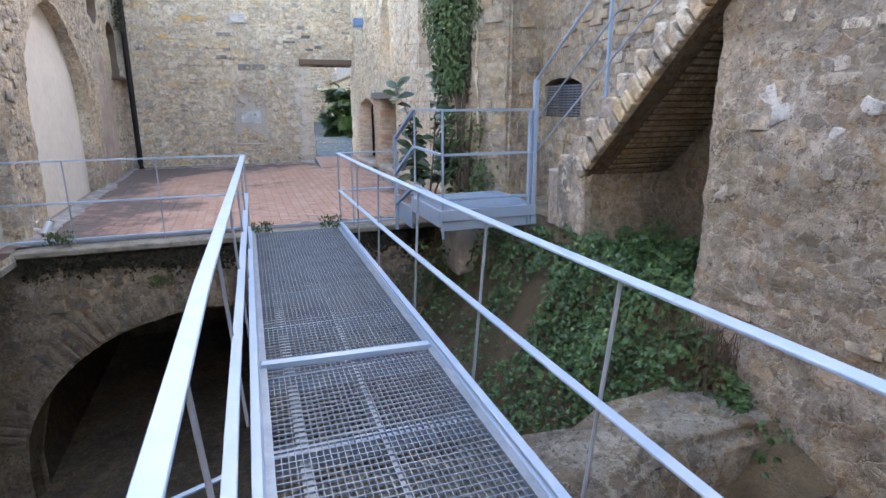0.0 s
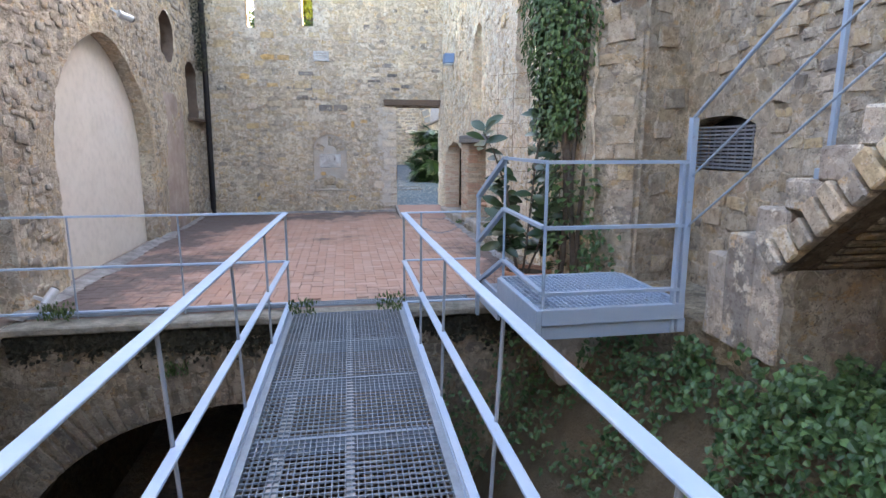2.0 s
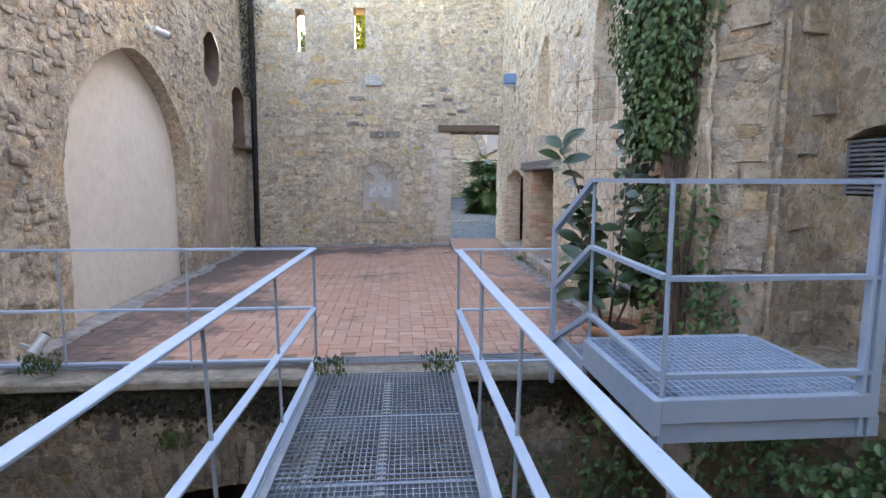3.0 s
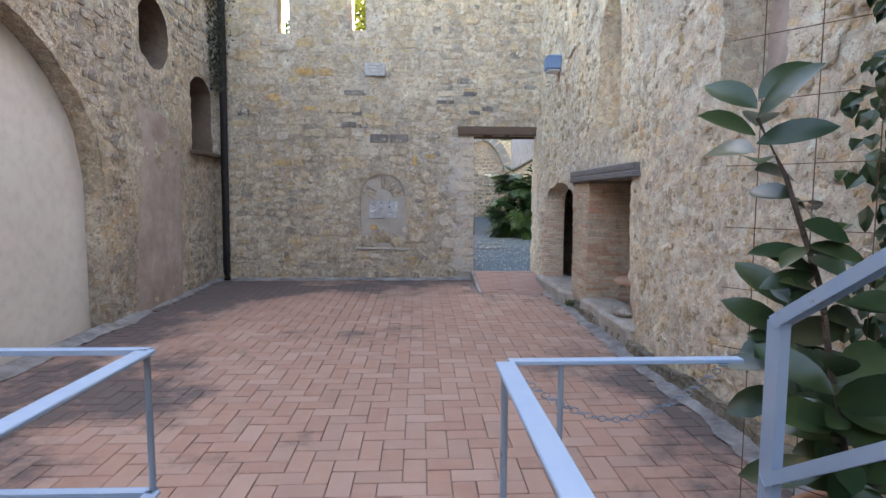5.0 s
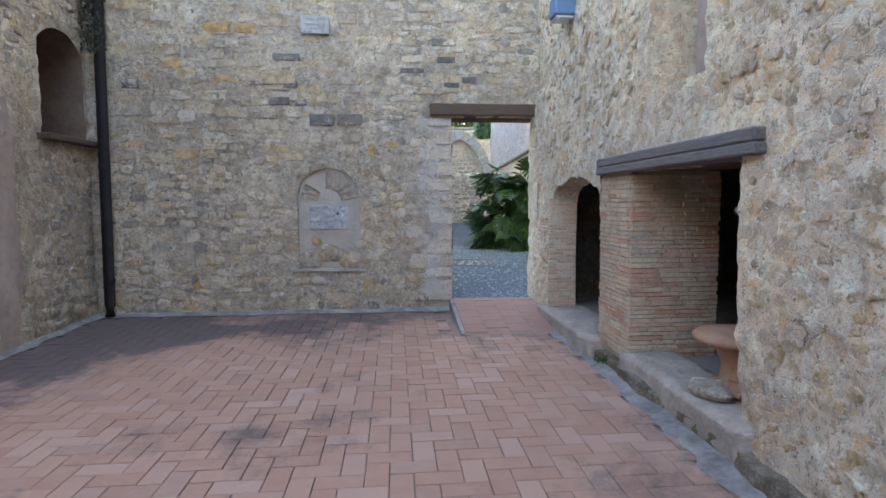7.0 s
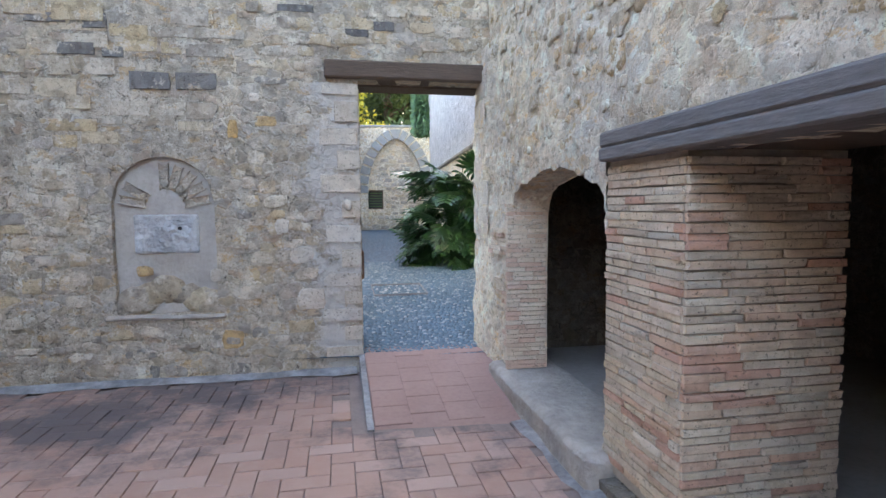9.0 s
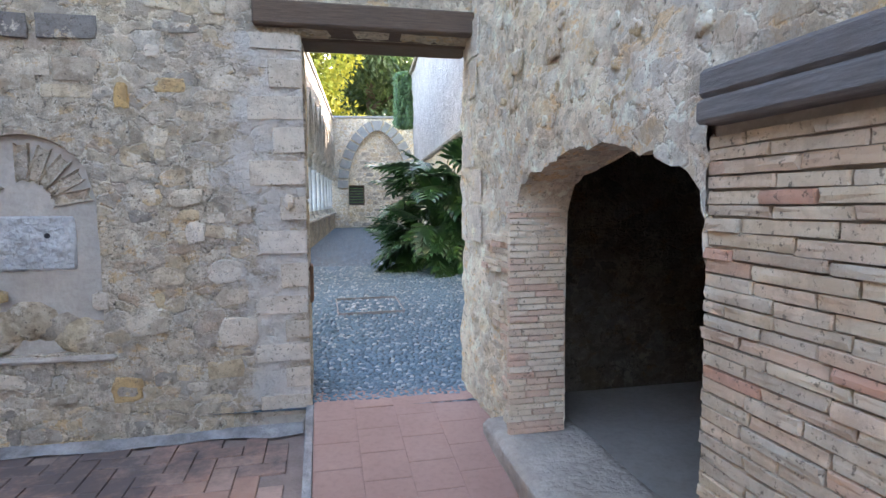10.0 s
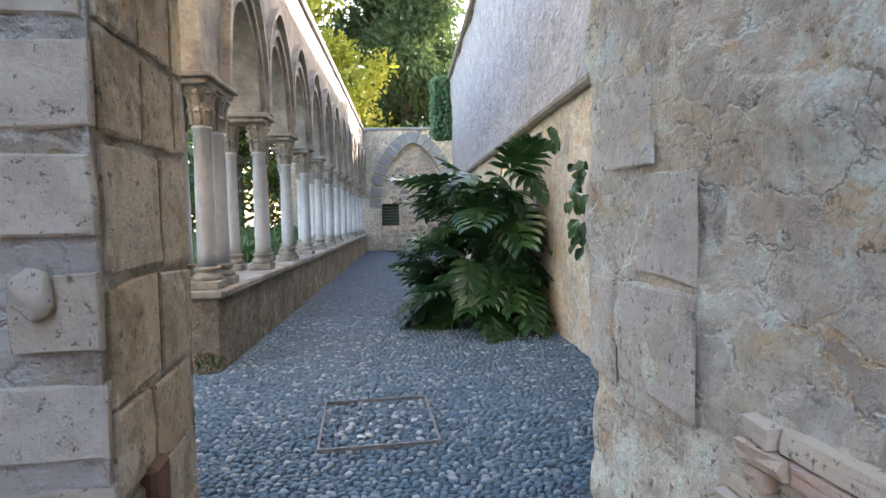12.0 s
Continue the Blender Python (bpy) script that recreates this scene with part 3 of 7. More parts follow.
# right wall of the terrace: arch, beam opening, two lancets
def jamb_swell(u, v):
    """The wall thickens towards the doorway."""
    t = min(1.0, max(0.0, (-u - 17.3) / 0.8))
    return 0.075 * t * t * (3 - 2 * t) if v < 2.9 else 0.0


JE = 18.25                        # outer end of the wall beyond the doorway
rightw = Wall("wall_east", (XR, 0, 0), (0, -1, 0), (-1, 0, 0), m_right, 0.27, 0.045, 0.034, jamb_swell)
G0, G1 = 15.7, 17.22            # arched opening
B0, B1 = 13.6, 15.05            # opening under the beam
g_round = rounded(-G1, -G0, 1.48, 1.755)


def g_arch(u):
    """The ragged edge of the arch."""
    return g_round(u) - 0.05 * abs(noise.noise(Vector((u * 7.0, 2.0, 0.5)))) - 0.025 * abs(noise.noise(Vector((u * 19.0, 0.0, 0.0))))


L1, L2 = (14.02, 14.74), (11.36, 12.06)
lan1 = pointed(-L1[1], -L1[0], 3.1, 3.82)
lan2 = pointed(-L2[1], -L2[0], 3.1, 3.82)
BT = 1.73
rightw.patch(-JE, -18.0, -0.3, DT).patch(-18.0, -G1, -0.3, TOP).patch(-G1, -G0, g_arch, TOP).patch(-G0, -B1, BT, TOP).patch(-B1, -L1[1], BT, TOP)
rightw.patch(-L1[1], -L1[0], BT, 2.28).patch(-L1[1], -L1[0], lan1, TOP).patch(-L1[0], -B0, BT, TOP)
rightw.patch(-B0, -L2[1], -0.3, TOP).patch(-L2[1], -L2[0], -0.3, 2.22).patch(-L2[1], -L2[0], lan2, TOP).patch(-L2[0], -9.4, -3.6, TOP)
rightw.reveal([(-JE, -0.3), (-JE, DT)][::-1], 0.3)
rightw.reveal([(-G1, 0.2)] + curve_pts(g_arch, -G1, -G0, round((G1 - G0) / 0.034)) + [(-G0, 0.2)], 0.27)
rightw.reveal([(-B1, BT), (-B0, BT), (-B0, 0.2)], 0.27)
for (a, b), f in ((L1, lan1), (L2, lan2)):
    lo = 2.28 if a > 13 else 2.22
    rightw.reveal([(-b, lo)] + curve_pts(f, -b, -a, 14) + [(-a, lo), (-b, lo)], 0.36)
wall_east = rightw.done("rough cream rubble wall with brick-edged openings")

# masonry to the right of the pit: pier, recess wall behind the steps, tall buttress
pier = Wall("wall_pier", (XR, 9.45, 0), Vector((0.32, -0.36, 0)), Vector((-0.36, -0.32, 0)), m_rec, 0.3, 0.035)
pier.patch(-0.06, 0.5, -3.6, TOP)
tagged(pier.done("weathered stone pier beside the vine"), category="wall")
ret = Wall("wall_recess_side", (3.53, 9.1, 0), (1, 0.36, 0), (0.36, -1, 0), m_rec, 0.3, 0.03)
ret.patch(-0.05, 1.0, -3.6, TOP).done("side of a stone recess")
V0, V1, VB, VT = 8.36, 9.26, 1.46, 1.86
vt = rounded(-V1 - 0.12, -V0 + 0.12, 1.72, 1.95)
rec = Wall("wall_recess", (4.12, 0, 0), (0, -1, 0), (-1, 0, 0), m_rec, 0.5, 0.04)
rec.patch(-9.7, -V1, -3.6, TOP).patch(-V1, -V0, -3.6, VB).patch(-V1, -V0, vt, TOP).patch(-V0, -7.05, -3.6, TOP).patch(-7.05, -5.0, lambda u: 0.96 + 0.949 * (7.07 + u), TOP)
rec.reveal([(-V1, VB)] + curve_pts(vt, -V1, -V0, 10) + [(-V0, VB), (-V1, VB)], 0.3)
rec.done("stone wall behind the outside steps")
UB = 4.4                         # back of the space under the steps
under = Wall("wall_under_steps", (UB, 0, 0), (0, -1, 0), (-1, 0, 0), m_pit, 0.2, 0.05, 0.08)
under.patch(-7.4, -5.0, -3.6, 3.4).done("dark wall under the outside steps")
but = Wall("wall_buttress", (3.55, 0, 0), (0, -1, 0), (-1, 0, 0), m_butt, 1.2, 0.05, 0.05)
but.patch(-5.66, 3, -3.6, TOP)
but.reveal([(-5.66, -3.6), (-5.66, TOP)][::-1], 1.5, 10)
wall_buttress = but.done("tall old rendered stone buttress with worn patches")

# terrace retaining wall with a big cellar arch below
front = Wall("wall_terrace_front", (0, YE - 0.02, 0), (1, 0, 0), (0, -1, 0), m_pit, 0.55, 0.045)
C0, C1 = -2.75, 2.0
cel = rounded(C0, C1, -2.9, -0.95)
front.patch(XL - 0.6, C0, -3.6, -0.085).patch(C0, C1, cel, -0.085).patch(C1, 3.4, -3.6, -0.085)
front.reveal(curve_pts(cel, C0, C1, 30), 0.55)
front.done("dark masonry retaining wall with a cellar arch")
bm = bmesh.new()
box(bm, XL - 0.05, 3.3, YE - 0.1, YE + 0.17, -0.09, -0.012, 0.015)
tagged(part("trim_kerb", bm, m_kerb, None), "mossy cement kerb along the terrace edge", "kerb", kind="structure")

# cellar space behind the arch and pit bottom, shade in their colour; closing walls
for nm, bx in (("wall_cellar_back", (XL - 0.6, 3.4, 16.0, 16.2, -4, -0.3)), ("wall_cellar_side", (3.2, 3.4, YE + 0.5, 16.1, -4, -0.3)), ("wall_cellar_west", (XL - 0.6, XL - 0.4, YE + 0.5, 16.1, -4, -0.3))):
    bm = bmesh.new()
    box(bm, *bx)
    tagged(part(nm, bm, m_cellar_shade, None), "cellar masonry darkened for shade", "wall", kind="structure")
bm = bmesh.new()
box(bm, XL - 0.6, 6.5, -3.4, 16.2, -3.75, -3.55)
tagged(part("floor_pit", bm, m_cellar_shade, None), "earth floor of the pit, darkened for shade", "floor", kind="structure")
bm = bmesh.new()
box(bm, XL - 0.6, 6.5, -3.6, -3.0, -3.75, 7.0)
tagged(part("wall_south", bm, m_left, None), "plain stone wall behind the walkway", "wall", kind="structure")

# terrace slab and its bedding
SY = 18.6
verts = [(XL - 0.3, YE, floor_z(YE) - 0.014), (XR + 0.1, YE, floor_z(YE) - 0.014), (XR + 0.1, SY, floor_z(SY) - 0.014), (XL - 0.3, SY, floor_z(SY) - 0.014)]
verts += [(x, y, -0.3) for x, y, z in verts]
floor = tagged(mesh_ob("floor", verts, [(0, 1, 2, 3), (7, 6, 5, 4), (0, 4, 5, 1), (1, 5, 6, 2), (2, 6, 7, 3), (3, 7, 4, 0)], m_joint), "terracotta tile terrace floor in herringbone bond", "floor", kind="structure")

# rooms behind the openings of the right wall
bm = bmesh.new()
box(bm, XR + 0.02, 6.4, 12.6, 18.5, -0.1, 0.21)
tagged(part("floor_chamber", bm, plain_mat("chamber_dust", (0.22, 0.19, 0.165), (0.33, 0.295, 0.26), 1.5, 0.95, 0.15, fine=30), None), "dusty floor of the vaulted chamber", "floor", kind="structure")
# chamber walls and vault: the dark colour stands in for indoor shade
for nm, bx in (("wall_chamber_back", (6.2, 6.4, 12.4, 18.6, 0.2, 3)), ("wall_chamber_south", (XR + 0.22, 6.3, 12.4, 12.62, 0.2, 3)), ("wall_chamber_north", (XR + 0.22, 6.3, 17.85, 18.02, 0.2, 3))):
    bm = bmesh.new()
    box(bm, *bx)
    tagged(part(nm, bm, m_soot_shade, None), "rubble wall of the chamber, darkened for shade", "wall", kind="structure")
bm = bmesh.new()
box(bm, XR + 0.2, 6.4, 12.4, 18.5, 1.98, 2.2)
tagged(part("ceiling_chamber", bm, m_soot_shade, None), "vault of the chamber, darkened for shade", "ceiling", kind="structure")

# plaster infill of the blind arches and of the other recesses
for (a, b), f in ((A1, arch1), (A2, arch2)):
    pl = Wall("wall_infill", (XL - 0.22, 0, 0), (0, 1, 0), (1, 0, 0), m_plaster, 0.1, 0.006, 0.15)
    pl.patch(a - 0.05, b + 0.05, -0.05, lambda u, a=a, b=b, f=f: f(min(max(u, a), b)) + 0.05, back=False)
    pl.done("smooth cream plaster filling a pointed arch")
# backs of oculus and window: brown with the shade painted in
pl = Wall("wall_oculus_back", (XL - 0.48, 0, 0), (0, 1, 0), (1, 0, 0), m_umber_shade, 0.1, 0.006, 0.15)
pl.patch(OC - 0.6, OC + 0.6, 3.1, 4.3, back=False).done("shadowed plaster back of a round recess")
pl = Wall("wall_window_back", (XL - 0.53, 0, 0), (0, 1, 0), (1, 0, 0), m_umber_shade, 0.1, 0.02, 0.1)
pl.patch(W0 - 0.1, W1 + 0.1, 2.1, 3.7, back=False).done("stone back of a blocked window, darkened for shade")
for a, b in (L1, L2):
    pl = Wall("wall_lancet_back", (XR + 0.34, 0, 0), (0, -1, 0), (-1, 0, 0), m_brown, 0.1, 0.02, 0.1)
    pl.patch(-b - 0.1, -a + 0.1, 2.1, 3.95, back=False).done("blocked lancet window")
pl = Wall("wall_niche_back", (0, YF + 0.05, 0), (1, 0, 0), (0, -1, 0), m_mortar, 0.1, 0.018, 0.05)
pl.patch(N0 - 0.05, N1 + 0.05, 0.55, 2.0, back=False).done("worn back of the shell niche")
pl = Wall("wall_strip", (XL, 0, 0), (0, 1, 0), (1, 0, 0), m_brown, 0.04, 0.006, 0.12)


def strip_edge(v, s):
    return 0.05 * noise.noise(Vector((s, v * 1.7, 2.0)))


for i in range(22):
    z0, z1 = 0.04 + i * 0.118, 0.04 + (i + 1) * 0.118
    ya0, ya1, yb0, yb1 = 15.16 + 0.11 * min(2.0, z0) + strip_edge(z0, 1), 15.16 + 0.11 * min(2.0, z1) + strip_edge(z1, 1), 16.68 + strip_edge(z0, 7), 16.68 + strip_edge(z1, 7)
    pl.grid([pl.O + Vector((0.022 if 0 < k < 8 else -0.02, y, z)) + Vector((rough(Vector((0, y, z)), 0.012), 0, 0)) for k in range(9) for y, z in ((ya0 + (yb0 - ya0) * k / 8, z0), (ya1 + (yb1 - ya1) * k / 8, z1))], 8, 1)
pl.done("strip of smoothed brown plaster")


# ---------- the corridor beyond the door ----------
COR = Matrix.Translation((2.55, 16.86, 0)) @ Matrix.Rotation(radians(-4.3), 4, "Z")
WP, WR, SF = -1.52, 1.52, 22.0      # parapet face, right wall face, far wall
ZC = 0.45


def cobble_z(s):
    t = min(1.0, max(0.0, (s - 1.2) / 2.2))
    return 0.20 + 0.25 * t * t * (3 - 2 * t)


ns = [1.05, 1.3, 1.6, 1.9, 2.2, 2.5, 2.8, 3.1, 3.4, 4.5, 8, 14, 22.5]
verts = [(w, s, cobble_z(s)) for s in ns for w in (WP - 0.1, -0.5, 0.5, WR + 0.1)]
faces = [(i * 4 + j, i * 4 + j + 1, i * 4 + j + 5, i * 4 + j + 4) for i in range(len(ns) - 1) for j in range(3)]
cob = tagged(mesh_ob("pavement", verts, faces, m_bed), "blue-grey pebble paving of the cloister walk", "pavement", kind="structure")
cob.matrix_basis = COR
verts = [(-4000, 18.5, 0.18), (4000, 18.5, 0.18), (4000, 5000, 0.38), (-4000, 5000, 0.38), (-4000, -4000, 0.18), (4000, -4000, 0.18), (XL - 0.7, 18.5, 0.18), (XL - 0.7, -3.5, 0.18), (6.6, 18.5, 0.18), (6.6, -3.5, 0.18)]
ground = tagged(mesh_ob("ground", verts, [(0, 6, 8, 1, 2, 3), (0, 4, 7, 6), (4, 5, 9, 7), (5, 1, 8, 9)], plain_mat("garden_earth", (0.07, 0.075, 0.035), (0.13, 0.12, 0.07), 2, 0.95, 0.6)), "dark garden earth with low weeds", "ground", kind="structure")


def cor_wall(name, O, U, N, mat, depth, amp, step):
    w = Wall(name, COR @ Vector(O), (COR.to_3x3() @ Vector(U)), (COR.to_3x3() @ Vector(N)), mat, depth, amp, step)
    return w


# white wall: thicker foot with a ledge, tall limewashed face, coping
foot = cor_wall("wall_corridor_foot", (WR, 0, 0), (0, -1, 0), (-1, 0, 0), m_right, 0.5, 0.03, 0.12)
foot.patch(-22.2, -1.3, 0.1, 2.72).done("worn plastered foot of the corridor wall")
tall = cor_wall("wall_corridor", (WR + 0.14, 0, 0), (0, -1, 0), (-1, 0, 0), m_white, 0.7, 0.05, 0.14)
tall.patch(-19.5, -1.3, 2.6, 6.42).done("tall limewashed rough white wall")
bm = bmesh.new()
box(bm, WR - 0.07, WR + 0.3, 1.6, 22.1, 2.70, 2.80, 0.03, COR)
tagged(part("trim_ledge", bm, m_carved, None), "stone string course on the white wall", "ledge", kind="structure")
bm = bmesh.new()
box(bm, WR + 0.02, WR + 0.95, 1.6, 19.6, 6.40, 6.56, 0.03, COR)
tagged(part("trim_coping", bm, m_carved, None), "weathered stone coping of the white wall", "coping", kind="structure")
jw = cor_wall("wall_corridor_jamb", (0.62, 1.44, 0), (1, 0, 0), (0, 1, 0), m_right, 0.3, 0.03, 0.15)
jw.patch(0, 1.6, 0.1, 7.0, back=False).done("plain masonry beside the doorway")

# far end wall with a pointed blind arch of grey voussoirs and a small barred window
EA0, EA1 = -1.36, 2.05
end_arch = pointed(EA0 + 0.42, EA1 - 0.42, 2.1, 4.62)
endw = cor_wall("wall_corridor_end", (0, SF, 0), (1, 0, 0), (0, -1, 0), m_left, 0.6, 0.03, 0.12)
endw.patch(-4.5, EA0 + 0.42, 0.2, 5.1).patch(EA0 + 0.42, EA1 - 0.42, end_arch, 5.1).patch(EA1 - 0.42, 4.0, 0.2, 5.1)
endw.reveal([(EA0 + 0.42, 0.3)] + curve_pts(end_arch, EA0 + 0.42, EA1 - 0.42, 20) + [(EA1 - 0.42, 0.3)], 0.3)
end_wall = endw.done("end wall of the cloister walk")
FW = (-1.0, -0.25, 1.4, 2.28)
inf = cor_wall("wall_end_infill", (0, SF + 0.25, 0), (1, 0, 0), (0, -1, 0), m_left, 0.4, 0.03, 0.12)
inf.patch(EA0, FW[0], 0.2, 4.7).patch(FW[0], FW[1], 0.2, FW[2]).patch(FW[0], FW[1], FW[3], 4.7).patch(FW[1], EA1, 0.2, 4.7)
inf.reveal([(FW[0], FW[2]), (FW[1], FW[2]), (FW[1], FW[3]), (FW[0], FW[3]), (FW[0], FW[2])][::-1], 0.4)
inf_wall = inf.done("squared stone infill of the end arch")
for i in range(17):
    t0, t1 = i / 17, (i + 1) / 17
    sp = []
    for t in (t0 + 0.006, t1 - 0.006):
        u = EA0 + 0.42 + (EA1 - EA0 - 0.84) * (0.5 - 0.5 * math.cos(math.pi * t))
        c = Vector((u, SF, end_arch(u)))
        e = 0.02
        ua, ub = max(u - e, EA0 + 0.42), min(u + e, EA1 - 0.42)
        tan = Vector((ub - ua, 0, end_arch(ub) - end_arch(ua))).normalized()
        nrm = Vector((-tan.z, 0, tan.x))
        sp += [c + nrm * 0.01, c + nrm * 0.45]
    bm = bmesh.new()
    vs = [bm.verts.new(COR @ (p + Vector((0, -0.05, 0)))) for p in sp] + [bm.verts.new(COR @ (p + Vector((0, 0.06, 0)))) for p in sp]
    for f in ((0, 1, 3, 2), (4, 6, 7, 5), (0, 4, 5, 1), (2, 3, 7, 6), (0, 2, 6, 4), (1, 5, 7, 3)):
        bm.faces.new([vs[k] for k in f])
    part("voussoir", bm, m_lava, end_wall)
bm = bmesh.new()
box(bm, -4.6, 3.0, SF - 0.06, SF + 0.66, 5.1, 5.2, 0.02, COR)
tagged(part("trim_end_coping", bm, m_lava, None), "grey coping on the end wall", "coping", kind="structure")
win = thing("window", "small dark barred window in the end wall", "window")
bm = bmesh.new()
for a in (FW[0], FW[1] - 0.05):
    box(bm, a, a + 0.05, SF + 0.34, SF + 0.4, FW[2], FW[3], 0, COR)
for a in (FW[2], FW[3] - 0.05):
    box(bm, FW[0] + 0.05, FW[1] - 0.05, SF + 0.34, SF + 0.4, a, a + 0.05, 0, COR)
part("window_frame", bm, m_lintel, win)
for i in range(6):
    bm = bmesh.new()
    z = FW[2] + 0.13 + i * 0.12
    box(bm, FW[0] + 0.05, FW[1] - 0.05, SF + 0.35, SF + 0.38, z, z + 0.025, 0, COR)
    part("slat", bm, m_ivy, win, "green slat")
# black sheet stands for the dark room behind the slats
bm = bmesh.new()
box(bm, FW[0] - 0.1, FW[1] + 0.1, SF + 0.6, SF + 0.66, FW[2] - 0.1, FW[3] + 0.1, 0, COR)
part("backing", bm, m_black, win)

# colonnade: parapet, twin columns, arcade wall
PZ = 1.12
bm = bmesh.new()
for i in range(15):
    s0 = 4.62 + i * 1.17
    box(bm, WP - 0.52, WP, s0, s0 + 1.165, ZC - 0.3, PZ - 0.08, 0.015, COR)
parapet = tagged(part("wall_parapet", bm, m_pit, None), "mossy stone parapet of the cloister", "parapet", kind="structure")
bm = bmesh.new()
box(bm, WP - 0.58, WP + 0.05, 4.58, SF, PZ - 0.08, PZ, 0.02, COR)
tagged(part("trim_parapet_cap", bm, m_carved, None), "pale stone slabs on the parapet", "coping", kind="structure")
S0, BAY, NB = 5.05, 1.42, 12
CW = WP - 0.27


def make_column(s, w, r):
    """One marble column of a pair: plinth, base rings, shaft, leafy capital."""
    c = thing("column", "slender grey marble column with a carved capital", "column", "twin columns of the cloister")
    c.matrix_basis = COR @ Matrix.Translation((w, s, PZ))
    bm = bmesh.new()
    box(bm, -r * 1.55, r * 1.55, -r * 1.55, r * 1.55, 0, 0.07, 0.008)
    part("plinth", bm, m_carved, c)
    bm = bmesh.new()
    lathe(bm, [(r * 1.5, 0.07), (r * 1.55, 0.09), (r * 1.5, 0.115), (r * 1.22, 0.125), (r * 1.2, 0.145), (r * 1.36, 0.155), (r * 1.36, 0.175), (r * 1.1, 0.185)], 14)
    part("base", bm, m_carved, c, smooth=True)
    bm = bmesh.new()
    lathe(bm, [(r * 1.04, 0.185), (r, 0.3), (r * 0.97, 0.8), (r * 0.9, 1.28), (r * 1.06, 1.29), (r * 1.06, 1.315), (r * 0.92, 1.32)], 14)
    part("shaft", bm, m_marble, c, smooth=True)
    bm = bmesh.new()
    lathe(bm, [(r * 0.92, 1.32), (r * 1.0, 1.38), (r * 1.15, 1.44), (r * 1.25, 1.46), (r * 1.1, 1.49), (r * 1.35, 1.56), (r * 1.6, 1.60), (r * 1.55, 1.625)], 12)
    for k in range(8):
        a = 2 * math.pi * k / 8
        d = Vector((math.cos(a), math.sin(a), 0))
        for z0, z1, rr in ((1.33, 1.45, 1.22), (1.44, 1.59, 1.46)):
            bar(bm, d * r * 1.0 + UP * z0, d * r * rr + UP * z1, 0.045, 0.02, d)
            bar(bm, d * r * rr + UP * z1, d * r * (rr + 0.18) + UP * (z1 - 0.03), 0.04, 0.02, d)
    part("capital", bm, m_carved, c)
    return c


first = None
for i in range(NB + 1):
    for dw in (-0.16, 0.16):
        m = COR @ Matrix.Translation((CW + dw, S0 + i * BAY, PZ))
        if first is None:
            first = make_column(S0 + i * BAY, CW + dw, 0.076)
        else:
            copy_thing(first, m)
for dw in (-0.16, 0.16):
    copy_thing(first, COR @ Matrix.Translation((CW + dw, S0 - 0.34, PZ)))
SZ = PZ + 1.625
bm = bmesh.new()
for i in range(NB + 1):
    s = S0 + i * BAY
    s0 = s - 0.5 if i == 0 else s - 0.17
    box(bm, CW - 0.27, CW + 0.27, s0, s + 0.17, SZ, SZ + 0.05, 0.01, COR)
    box(bm, CW - 0.31, CW + 0.31, s0 - 0.03, s + 0.20, SZ + 0.05, SZ + 0.1, 0.01, COR)
tagged(part("trim_impost", bm, m_carved, None), "carved impost blocks over the twin columns", "impost", kind="structure")
AZ = SZ + 0.1
arc = cor_wall("wall_arcade", (CW + 0.24, 0, 0), (0, -1, 0), (1, 0, 0), m_pit, 0.48, 0.012, 0.09)
arc.mat = m_carved
WTOP = 5.02
for i in range(NB):
    a, b = S0 + i * BAY + 0.16, S0 + (i + 1) * BAY - 0.16
    f = pointed(-b, -a, AZ + 0.1, AZ + 0.98)
    arc.patch(-b, -a, f, WTOP)
    arc.reveal([(-b, AZ)] + curve_pts(f, -b, -a, 14) + [(-a, AZ)], 0.48)
    arc.patch(-b - 0.32 if i < NB - 1 else -b - 0.4, -b, AZ, WTOP)
arc.patch(-(S0 + 0.16), -(S0 - 0.52), AZ, WTOP)
arc.reveal([(-(S0 - 0.52), AZ), (-(S0 - 0.52), WTOP)][::-1], 0.48)
arcade = arc.done("cloister arcade wall with interlaced pointed arches")
# proud rings of the arches, two orders
for i in range(NB):
    for off, top, pr in ((0.06, 1.10, 0.05), (0.16, 1.36, 0.085)):
        a, b = S0 + i * BAY + 0.16 - off, S0 + (i + 1) * BAY - 0.16 + off
        f = pointed(a, b, AZ + 0.1, AZ + top)
        bm = bmesh.new()
        prev = None
        for u, v in [(a, AZ + 0.02)] + curve_pts(f, a, b, 12) + [(b, AZ + 0.02)]:
            c0 = (u - (a + b) / 2)
            k = 0.075
            ring = []
            nrm = Vector((0, c0, (v - AZ - 0.25))).normalized()
            for q in ((0.0, 0.0), (pr, 0.0), (pr, k), (0.0, k)):
                ring.append(bm.verts.new(COR @ (Vector((CW + 0.235 + q[0], u, v)) + nrm * q[1])))
            if prev:
                for j in range(4):
                    bm.faces.new((prev[j], prev[(j + 1) % 4], ring[(j + 1) % 4], ring[j]))
            prev = ring
        part("arch_ring", bm, m_carved, arcade, "weathered projecting arch moulding")
bm = bmesh.new()
box(bm, CW - 0.32, CW + 0.3, S0 - 0.6, SF, WTOP, WTOP + 0.12, 0.02, COR)
tagged(part("trim_arcade_coping", bm, m_lava, None), "dark weathered coping of the arcade", "coping", kind="structure")


# ---------- doorway: ramp, sill, lintel; wall foot and ledges ----------
rz0, rz1 = floor_z(16.7), 0.205
